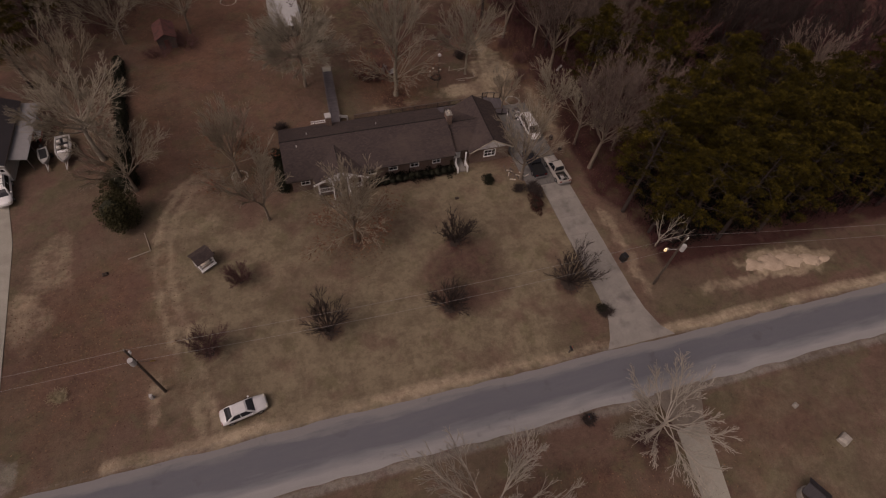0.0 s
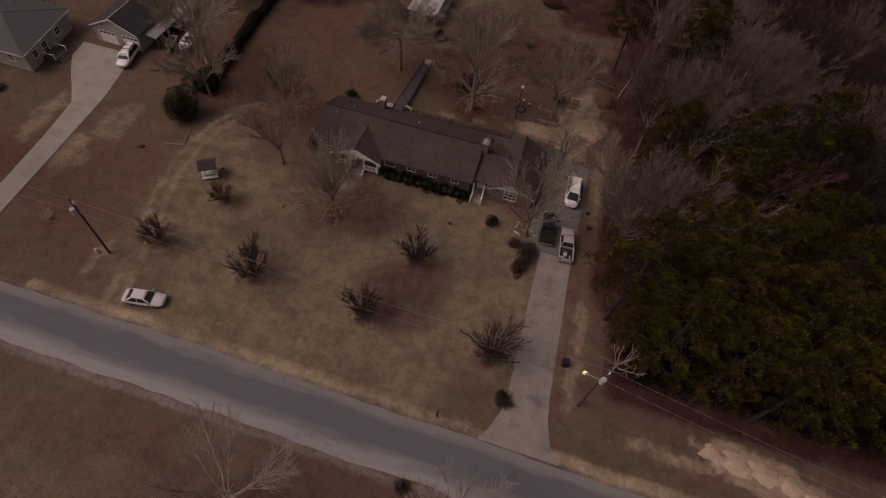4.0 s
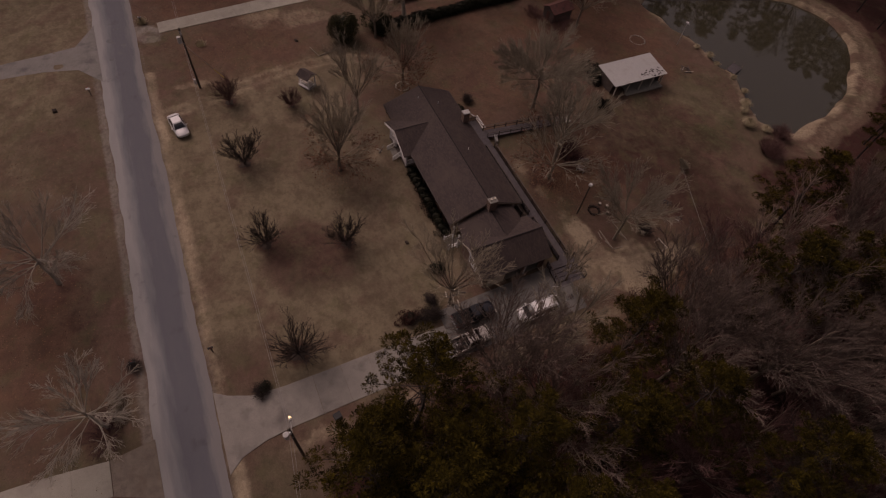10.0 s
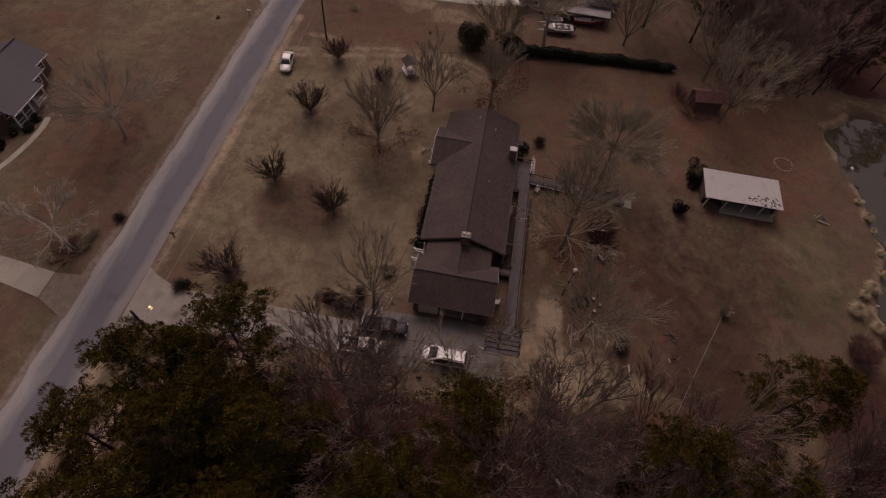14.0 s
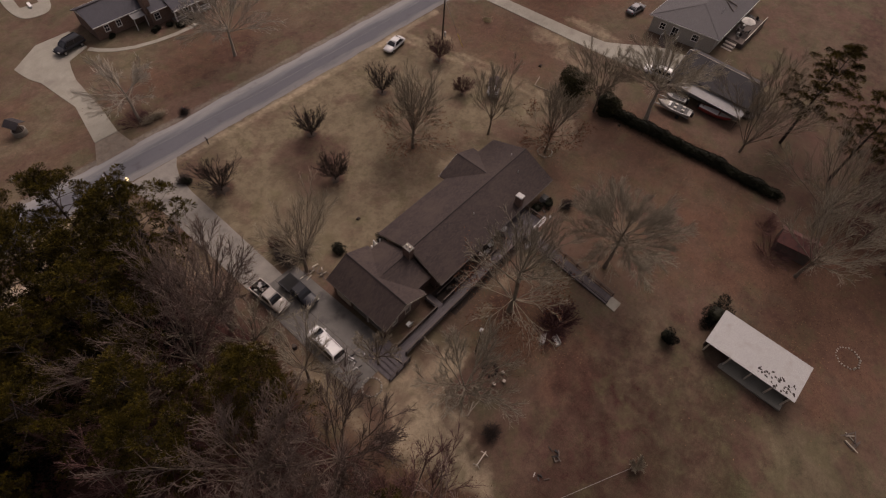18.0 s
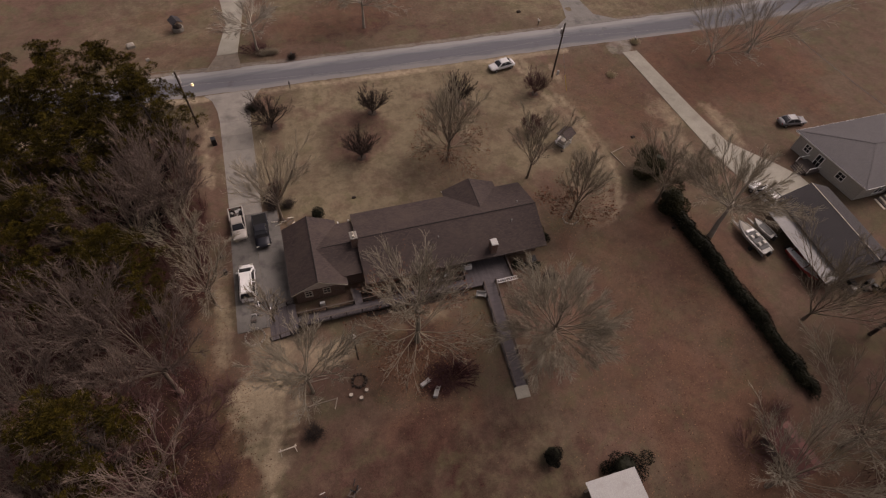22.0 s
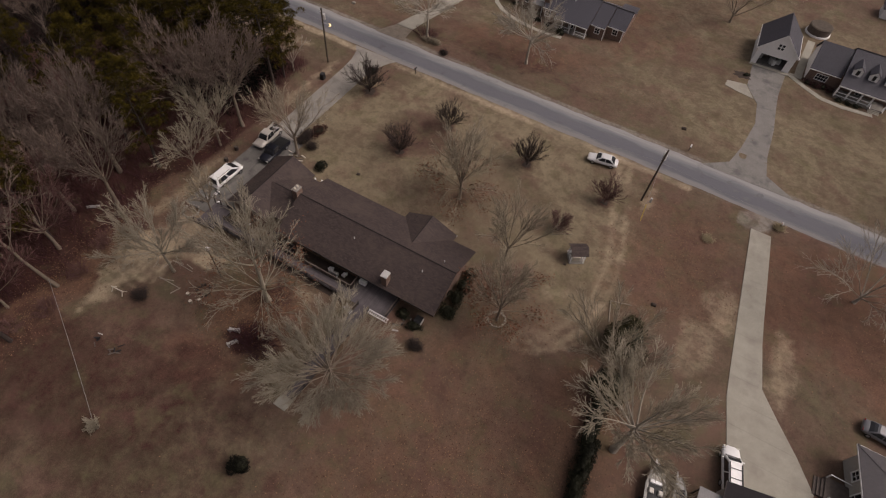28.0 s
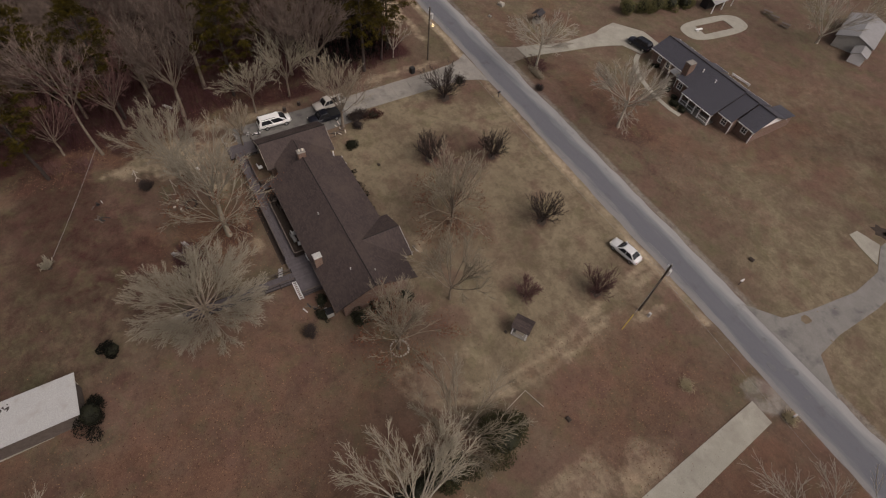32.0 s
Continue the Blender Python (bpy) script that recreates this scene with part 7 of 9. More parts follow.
def neighbour_house():
    t = thing("neighbour_house", "pale sided single-storey house with a low grey hipped roof", "house")
    fe, re, rw, fw = (-47.5, 52.0), (-49.6, 64.6), (-71.0, 64.4), (-71.0, 52.0)
    ze, zr = 3.2, 4.7
    r0, r1 = (-55.5, 58.3, zr), (-65.0, 58.3, zr)
    up = lambda p: (*p, ze)
    for s in ([up(fw), up(fe), r0, r1], [up(fe), up(re), r0], [up(re), up(rw), r1, r0], [up(rw), up(fw), r1]):
        part("roof_slope", Geo().slab(s, 0.14), M_SHINGLE_GREY, t)
    for p, q in ((r0, r1), (up(fe), r0), (up(re), r0), (up(fw), r1), (up(rw), r1)):
        part("hip_cap", Geo().beam((p[0], p[1], p[2] + 0.01), (q[0], q[1], q[2] + 0.01), 0.22, 0.05), M_SHINGLE_GREY, t)
    for p, q in ((fw, fe), (fe, re), (re, rw), (rw, fw)):
        part("gutter", Geo().beam((*p, ze - 0.1), (*q, ze - 0.1), 0.1, 0.13), M_WHITE, t)
    # a brown timber frame left lying on the roof
    def on_roof(x, y):
        return zr - 0.24 * abs(y - 58.3) + 0.1
    for a, b in (((-60.6, 60.0), (-59.0, 62.6)), ((-59.0, 62.6), (-61.2, 62.4)), ((-60.6, 60.0), (-61.2, 62.4))):
        part("roof_frame", Geo().beam((*a, on_roof(*a)), (*b, on_roof(*b)), 0.16, 0.1), M_TIMBER, t, "timber triangle lying on the roof")
    ins = [(-48.1, 52.6), (-50.1, 64.0), (-70.4, 63.8), (-70.4, 52.6)]
    holes = ([(1.6, 2.6, 1.1, 2.3), (3.9, 5.0, 0.1, 2.3), (7.6, 8.8, 1.1, 2.3)], [(3.0, 4.8, 0.6, 2.4), (8.0, 9.2, 1.1, 2.3), (14.0, 15.2, 1.1, 2.3)], [], [(2.0, 3.2, 1.2, 2.4), (8.0, 9.2, 1.2, 2.4), (14.0, 15.2, 1.2, 2.4), (19.0, 20.2, 1.2, 2.4)])
    for k, nm in enumerate(("wall_drive", "wall_rear", "wall_end", "wall_front")):
        p, q = ins[k], ins[(k + 1) % 4]
        g = Geo()
        wall_panel(g, p, q, -0.1, ze - 0.12 - 0.004 * k, 0.18, holes[k])
        part(nm, g, M_SIDING, t)
        for h in holes[k]:
            window_unit(t, p, q, h, M_WHITE)
    # entrance steps on the drive side
    part("porch_deck", Geo().box(-48.8, -46.4, 55.6, 58.2, -0.1, 0.5), M_TIMBER, t)
    for k in range(3):
        part("porch_step", Geo().box(-46.4 + 0.3 * k, -46.1 + 0.3 * k, 55.9, 57.9, -0.1, 0.36 - 0.14 * k), M_TIMBER, t)
    for y in (55.65, 58.15):
        part("porch_rail", Geo().beam((-48.4, y, 1.35), (-46.4, y, 1.35), 0.08, 0.08), M_WHITE, t)
        part("porch_post", Geo().box(-46.5, -46.4, y - 0.05, y + 0.05, 0.4, 1.4), M_WHITE, t)
    for x, y in ((-62.0, 57.0), (-56.5, 61.5)):
        part("vent_pipe", Geo().tube((x, y, 3.8), (x, y, 4.8), 0.07, 0.07, 8), M_GREYBOX, t)
    # rear deck with its stair
    part("rear_deck", Geo().box(-66.0, -55.6, 64.1, 67.6, -0.1, 0.9), M_TIMBER, t)
    for k in range(6):
        part("deck_step", Geo().box(-55.6 + 0.34 * k, -55.26 + 0.34 * k, 64.6, 66.6, -0.1, 0.78 - 0.14 * k), M_CREAM if k % 2 else M_TIMBER, t)
    for k in range(12):
        x = -66 + 0.94 * k
        part("deck_rail_post", Geo().box(x - 0.05, x + 0.05, 67.5, 67.6, 0.8, 1.8), M_TIMBER, t)
    part("deck_rail", Geo().beam((-66.0, 67.55, 1.82), (-55.6, 67.55, 1.82), 0.1, 0.07), M_CREAM, t)
    return t


neighbour_house()
deck_rng = random.Random(31)
for k in range(13):
    x, y = deck_rng.uniform(-65.0, -56.4), deck_rng.uniform(64.7, 67.0)
    w = deck_rng.uniform(0.4, 0.9)
    t = thing("deck_chair" if k % 3 else "storage_tub", "dark garden chair on the neighbour's crowded deck" if k % 3 else "dark storage tub on the neighbour's deck", "chair" if k % 3 else "tub", pose(x, y, 0.9, 0, 0, deck_rng.uniform(0, 360)))
    m = deck_rng.choice((M_BLACK, M_BLACK, M_TIMBER, M_GREYBOX))
    if k % 3:
        part("seat", Geo().block(0, 0, 0.38, 0.55, 0.55, 0.08, 0, 0.02), m, t)
        part("backrest", Geo().block(0, 0.27, 0.42, 0.55, 0.08, 0.6, 0, 0.02), m, t)
        for u in (-0.22, 0.22):
            for v in (-0.22, 0.22):
                part("leg", Geo().box(u - 0.03, u + 0.03, v - 0.03, v + 0.03, 0, 0.4), m, t)
    else:
        part("tub", Geo().block(0, 0, 0, w, w * 0.7, 0.5, 0, 0.04), m, t)
        part("lid", Geo().block(0, 0, 0.5, w * 1.05, w * 0.75, 0.05, 0, 0.02), m, t)


def patio_umbrella():
    t = thing("patio_umbrella", "pale patio umbrella open on the neighbour's deck", "umbrella", pose(-59.9, 65.7, 0.9))
    part("pole", Geo().tube((0, 0, 0), (0, 0, 2.5), 0.03, 0.03, 8), M_GREYBOX, t)
    rim = [(1.35 * math.cos(2 * math.pi * k / 8), 1.35 * math.sin(2 * math.pi * k / 8), 1.95) for k in range(8)]
    part("canopy", Geo().add([(0, 0, 2.5)] + rim + [(0, 0, 2.46)] + [(x, y, z - 0.04) for x, y, z in rim], [(0, k + 1, (k + 1) % 8 + 1) for k in range(8)] + [(9, (k + 1) % 8 + 10, k + 10) for k in range(8)] + [(k + 1, k + 10, (k + 1) % 8 + 10, (k + 1) % 8 + 1) for k in range(8)]), M_CLOTH, t)
    part("foot", Geo().tube((0, 0, 0), (0, 0, 0.1), 0.3, 0.25, 10), M_BLACK, t)


patio_umbrella()


def red_tractor():
    t = thing("row_boat", "long narrow boat with white deck and faded red side", "boat", pose(-34.9, 71.9, 0, 0, 0, 97))
    L = 2.6
    rings = []
    for f, w, z in ((-1.0, 0.5, 0.45), (-0.6, 0.75, 0.4), (0.2, 0.8, 0.38), (0.7, 0.5, 0.45), (1.0, 0.08, 0.7)):
        rings.append([(f * L, -w * 0.6, z), (f * L, w * 0.6, z), (f * L, w, 1.0), (f * L, -w, 1.0)])
    part("hull", Geo().loft(rings), M_RED, t, "faded red hull")
    part("deck_board", Geo().slab([(-L, -0.48, 1.05), (0.2 * L, -0.72, 1.05), (0.2 * L, 0.5, 1.05), (-L, 0.3, 1.05)], 0.05), M_WHITE, t)
    part("bow_cover", Geo().slab([(0.25 * L, -0.7, 1.07), (0.98 * L, -0.04, 1.07), (0.98 * L, 0.04, 1.07), (0.25 * L, 0.5, 1.07)], 0.05), M_CLOTH, t)
    for x in (-1.4, 1.0):
        part("trestle", Geo().box(x - 0.08, x + 0.08, -0.6, 0.6, -0.02, 0.46), M_TIMBER, t)
    part("outboard_motor", Geo().block(-L - 0.2, 0, 0.6, 0.35, 0.35, 0.6, 0, 0.06), M_BLACK, t)


red_tractor()
junk = random.Random(14)
for k in range(9):
    x, y = -40.5 + junk.uniform(-2.4, 2.6), 76.3 + junk.uniform(-0.7, 1.4)
    t = thing("junk_heap", "odd scrap heaped behind the neighbouring garage", "scrap", pose(x, y, 0, 0, 0, junk.uniform(0, 180)))
    m = junk.choice((M_TIMBER, M_BLACK, M_GREYBOX, M_TIN_DULL))
    part("box", Geo().block(0, 0, -0.03, junk.uniform(0.5, 1.2), junk.uniform(0.4, 0.9), junk.uniform(0.3, 0.9), 0, 0.04), m, t)
    part("board", Geo().beam((-0.8, 0.2, 0.05), (0.8, -0.1, junk.uniform(0.5, 1.1)), 0.16, 0.05), M_TIMBER, t)


def red_cabin():
    t = thing("cabin", "small wooden cabin with a rusty red roof among the trees", "shed", pose(-18.3, 91.5, ground_at(-18.3, 91.5), 0, 0, 8))
    part("wall", Geo().box(-1.4, 1.4, -2.2, 2.2, -0.1, 2.1), M_TIMBER, t)
    part("roof_slope", Geo().slab([(-1.7, -2.5, 2.05), (0, -2.5, 3.0), (0, 2.5, 3.0), (-1.7, 2.5, 2.05)], 0.07), M_REDROOF, t)
    part("roof_slope", Geo().slab([(0, -2.5, 3.0), (1.7, -2.5, 2.05), (1.7, 2.5, 2.05), (0, 2.5, 3.0)], 0.07), M_REDROOF, t)
    for y in (-2.2, 2.1):
        part("gable", Geo().add([(-1.4, y, 2.1), (1.4, y, 2.1), (0, y, 2.85), (-1.4, y + 0.1, 2.1), (1.4, y + 0.1, 2.1), (0, y + 0.1, 2.85)], [(0, 1, 2), (5, 4, 3), (0, 3, 4, 1), (1, 4, 5, 2), (2, 5, 3, 0)]), M_TIMBER, t)
    part("door", Geo().box(-0.4, 0.4, -2.25, -2.19, 0, 1.8), M_REDROOF, t)


red_cabin()


# ---- the brick house across the road ----
def opposite_house():
    gz = -1.2
    t = thing("opposite_house", "red-brown brick house with blue-grey stepped roofs and white porch", "house", pose(0, 0, gz))
    # blocks from west to east: x0, x1, front eave y, its height, ridge y, its height, rear eave y
    blocks = ((-2.4, 1.1, -10.3, 2.6, -14.3, 4.45, -18.3), (1.14, 4.0, -8.8, 2.65, -13.9, 4.75, -18.6), (4.04, 10.9, -7.2, 2.42, -13.9, 4.95, -18.8), (10.94, 14.0, -8.9, 2.75, -13.9, 4.9, -18.8), (14.04, 22.9, -11.4, 2.6, -15.0, 4.2, -18.5))
    for k, (x0, x1, yf, zf, yr, zr, yb) in enumerate(blocks):
        part("roof_slope", Geo().slab([(x0, yr, zr), (x1, yr, zr), (x1, yf, zf), (x0, yf, zf)], 0.13), M_SHINGLE_BLUE, t)
        part("roof_slope", Geo().slab([(x0, yb, zf), (x1, yb, zf), (x1, yr, zr), (x0, yr, zr)], 0.13), M_SHINGLE_BLUE, t)
        part("ridge_cap", Geo().beam((x0, yr, zr + 0.02), (x1, yr, zr + 0.02), 0.22, 0.05), M_RIDGE, t)
        part("gutter", Geo().beam((x0, yf + 0.04, zf - 0.1), (x1, yf + 0.04, zf - 0.1), 0.09, 0.13), M_WHITE, t)
        part("gutter", Geo().beam((x0, yb - 0.04, zf - 0.1), (x1, yb - 0.04, zf - 0.1), 0.09, 0.13), M_WHITE, t)
        d = -9.5 if k == 2 else yf - 0.45
        top = min(zf - 0.14, 2.5)
        c = yb + 0.45
        a, b = x0 + (0.35 if k == 0 else 0.02), x1 - (0.35 if k == 4 else 0.02)
        hs = ([(1.1, 2.1, 1.0, 2.1)], [(0.9, 1.9, 1.0, 2.1)], [(0.6, 1.6, 0.9, 2.1), (2.6, 3.6, 0.1, 2.2), (4.7, 5.9, 0.9, 2.1)], [(0.5, 1.5, 0.9, 2.1)], [(1.5, 2.3, 0.9, 2.1), (3.6, 4.4, 0.9, 2.1)])[k]
        for p, q, nm, holes in (((b, d), (a, d), "wall_road", hs), ((a, c), (b, c), "wall_garden", []), ((b, c + 0.2), (b, d - 0.2), "wall_end", []), ((a, d - 0.2), (a, c + 0.2), "wall_end", [])):
            g = Geo()
            wall_panel(g, p, q, -0.3, top, 0.2, holes)
            part(nm, g, M_BRICK, t)
            for h in holes:
                window_unit(t, p, q, h, M_WHITE)
        if k in (0, 4):
            x = a if k == 0 else b - 0.2
            g = Geo()
            gable_wall(g, (x, c), (x, d), zr - 0.3, top, 0.2, False)
            part("gable_wall", g, M_WHITE, t, "white boarded gable")
        if k < 2:
            part("corner_board", Geo().box(a - 0.03, a + 0.12, d - 0.1, d + 0.03, -0.3, top), M_WHITE, t)
    # porch under the long slope
    part("porch_floor", Geo().box(4.2, 10.8, -9.3, -7.4, -0.3, 0.2), M_CONCRETE, t)
    part("porch_beam", Geo().box(4.1, 10.8, -7.6, -7.42, 2.08, 2.24), M_WHITE, t)
    for x in (4.25, 6.4, 7.5, 9.1, 10.7):
        part("porch_post", Geo().box(x - 0.1, x + 0.1, -7.61, -7.41, 0.2, 2.1), M_WHITE, t)
    for x0, x1 in ((4.25, 6.4), (7.5, 9.1), (9.1, 10.7)):
        for z in (0.5, 1.05):
            part("porch_rail", Geo().beam((x0, -7.5, z), (x1, -7.5, z), 0.07, 0.08), M_WHITE, t)
    # rear lean-to, chimney, vents
    part("rear_roof", Geo().slab([(-2.2, -21.3, 2.1), (1.0, -21.3, 2.1), (1.0, -18.1, 2.62), (-2.2, -18.1, 2.62)], 0.1), M_SHINGLE_BLUE, t)
    part("rear_room", Geo().box(-2.0, 0.8, -21.0, -18.0, -0.3, 2.0), M_BRICK, t)
    part("chimney", Geo().block(13.75, -10.7, -0.2, 1.1, 1.5, 5.6), M_BRICK, t)
    part("chimney_crown", Geo().block(13.75, -10.7, 5.4, 1.2, 1.6, 0.1, 0, 0.03), M_CONCRETE, t)
    part("side_roof", Geo().slab([(14.5, -10.1, 2.05), (16.7, -10.1, 2.05), (16.7, -11.5, 2.4), (14.5, -11.5, 2.4)], 0.08), M_TIN_DULL, t, "small grey metal roof beside the chimney")
    for x in (14.6, 16.6):
        part("side_post", Geo().box(x - 0.05, x + 0.05, -10.25, -10.15, -0.3, 2.0), M_WHITE, t)
    for x, y, z in ((11.9, -12.3, 4.2), (8.8, -12.0, 4.2)):
        part("vent_pipe", Geo().tube((x, y, z), (x, y, z + 0.6), 0.09, 0.09, 8), M_WHITE, t)
    return t


opposite_house()


def strip_path(name, label, pts, width, material):
    t = thing(name, label, "path", kind="structure")
    for (ax, ay), (bx, by) in zip(pts[:-1], pts[1:]):
        d = Vector((bx - ax, by - ay)).normalized()
        o, e = Vector((-d.y, d.x)) * width / 2, d * 0.12
        part("slab", Geo().slab([(x, y, ground_at(x, y) + 0.05) for x, y in ((ax + o.x - e.x, ay + o.y - e.y), (ax - o.x - e.x, ay - o.y - e.y), (bx - o.x, by - o.y), (bx + o.x, by + o.y))], 0.12), material, t)
    return t


strip_path("garden_path", "narrow pale concrete path curving to the opposite porch", [(24.9, -11.0), (24.0, -9.6), (22.0, -7.8), (19.5, -6.4), (16.5, -5.5), (13.0, -4.9), (10.0, -4.8), (8.0, -5.2)], 0.9, M_CONCRETE_PALE)
for k, (x, y, rr) in enumerate(((10.8, -6.4, 0.8), (8.6, -6.2, 0.9), (12.2, -7.7, 0.6), (14.4, -8.3, 0.7), (20.5, -11.4, 0.6))):
    bush(51 + k, (x, y), rr, rr * 0.9, rr * 1.15, "dark rounded bush along the opposite house", group="bushes along the opposite house")
for k, (x, y, rr) in enumerate(((37.4, -19.0, 1.7), (36.6, -22.4, 1.6), (35.8, -25.6, 1.7), (35.0, -28.9, 1.6), (34.2, -32.2, 1.7))):
    bush(80 + k, (x, y), rr * 1.25, rr * 1.25, rr * 1.9, "tall olive-green bush beside the opposite drive", M_OLIVE, 2600, 0.14, group="olive bushes behind the pool")


def pool():
    t = thing("swimming_pool", "murky green pool in a rounded pale concrete surround", "pool", pose(25.6, -32.6, ground_at(25.6, -32.6), 0, 0, -6))
    n, outer, inner = 40, [], []
    for i in range(n):
        a = 2 * math.pi * (i + 0.5) / n
        c, q = math.cos(a), math.sin(a)
        k = (abs(c) ** 3 + abs(q) ** 3) ** (-1 / 3)
        outer.append((3.4 * c * k, 7.8 * q * k))
        m = max(abs(c) / 1.55, abs(q) / 3.8)
        inner.append((c / m, q / m))
    pts = [(x, y, 0.07) for x, y in outer] + [(x, y, 0.07) for x, y in inner] + [(x, y, -0.2) for x, y in outer] + [(x, y, -0.2) for x, y in inner]
    f = []
    for i in range(n):
        j = (i + 1) % n
        f += [(i, j, n + j, n + i), (2 * n + i, 2 * n + j, j, i), (n + i, n + j, 3 * n + j, 3 * n + i)]
    part("surround", Geo().add(pts, f), M_CONCRETE_PALE, t)
    part("water", Geo().box(-1.56, 1.56, -3.82, 3.82, -0.22, -0.06), M_POOL, t, "murky green pool water")
    part("diving_board", Geo().box(-0.25, 0.25, 3.4, 5.0, 0.35, 0.42).box(-0.2, 0.2, 4.3, 4.7, 0.06, 0.35), M_WHITE, t)
    return t


pool()


def pool_shed():
    t = thing("pool_shed", "small dark pavilion with a white-trimmed roof by the pool", "shed", pose(31.6, -39.2, ground_at(31.6, -39.2), 0, 0, 4))
    part("wall", Geo().box(0.0, 1.7, -3.0, 3.0, -0.2, 2.0), M_DARKROOM, t)
    part("roof_slope", Geo().slab([(-1.8, -3.5, 2.0), (0.0, -3.5, 2.9), (0.0, 3.5, 2.9), (-1.8, 3.5, 2.0)][::-1], 0.1), M_TIN_DULL, t)
    part("roof_slope", Geo().slab([(0.0, -3.5, 2.9), (2.0, -3.5, 2.0), (2.0, 3.5, 2.0), (0.0, 3.5, 2.9)][::-1], 0.1), M_SHINGLE_DARK, t)
    for y in (-3.3, 0, 3.3):
        part("post", Geo().box(-1.7, -1.55, y - 0.08, y + 0.08, -0.2, 2.0), M_WHITE, t)
    return t


pool_shed()


def distant_shed(at, turn, w, l, ze, zr, wall, roof):
    t = thing("distant_shed", "grey metal-roofed shed beyond the opposite garden", "shed", pose(at[0], at[1], ground_at(*at), 0, 0, turn), "sheds beyond the garden")
    part("wall", Geo().box(-w, w, -l, l, -0.3, ze), wall, t)
    for q in (-1, 1):
        part("roof_slope", Geo().slab([(q * (w + 0.3), -l - 0.3, ze - 0.1), (0, -l - 0.3, zr), (0, l + 0.3, zr), (q * (w + 0.3), l + 0.3, ze - 0.1)][::q], 0.1), roof, t)
        part("gable", Geo().add([(-w, q * l, ze), (w, q * l, ze), (0, q * l, zr - 0.1), (-w, q * l * 0.98, ze), (w, q * l * 0.98, ze), (0, q * l * 0.98, zr - 0.1)], [(0, 1, 2), (5, 4, 3), (0, 3, 4, 1), (1, 4, 5, 2), (2, 5, 3, 0)]), wall, t)
    return t


distant_shed((9.5, -57.0), 20, 3.4, 5.6, 2.4, 3.6, M_SIDING, M_TIN_DULL)
distant_shed((5.0, -50.5), 20, 1.3, 1.5, 1.9, 2.5, M_WHITE, M_TIN_DULL)
distant_shed((-49.2, -55.5), 0, 2.6, 2.0, 2.1, 3.0, M_WHITE, M_SHINGLE_DARK)
for k, (x, y, a) in enumerate(((24.5, -47.5, 20), (22.4, -47.2, 24), (19.4, -47.0, 22))):
    t = thing("picnic_table", "weathered picnic table on the opposite garden", "table", pose(x, y, ground_at(x, y), 0, 0, a), "picnic tables")
    part("tabletop", Geo().block(0, 0, 0.7, 1.8, 0.75, 0.06, 0, 0.01), M_TIMBER, t)
    for v in (-0.65, 0.65):
        part("seat", Geo().block(0, v, 0.42, 1.8, 0.26, 0.05, 0, 0.01), M_TIMBER, t)
    for u in (-0.6, 0.6):
        part("leg", Geo().beam((u, -0.55, -0.02), (u, 0.3, 0.7), 0.08, 0.08, (1, 0, 0)).beam((u, 0.55, -0.02), (u, -0.3, 0.7), 0.08, 0.08, (1, 0, 0)), M_TIMBER, t)
t = thing("garden_rail", "low white rail behind the opposite house", "rail")
for z in (0.25, 0.5):
    part("rail", Geo().beam((12.4, -23.1, -1.2 + z), (8.4, -23.4, -1.2 + z), 0.12, 0.12), M_WHITE, t)
for f in (0.05, 0.5, 0.95):
    part("post", Geo().block(12.4 - 4 * f, -23.1 - 0.3 * f, -1.3, 0.12, 0.12, 0.65), M_WHITE, t)


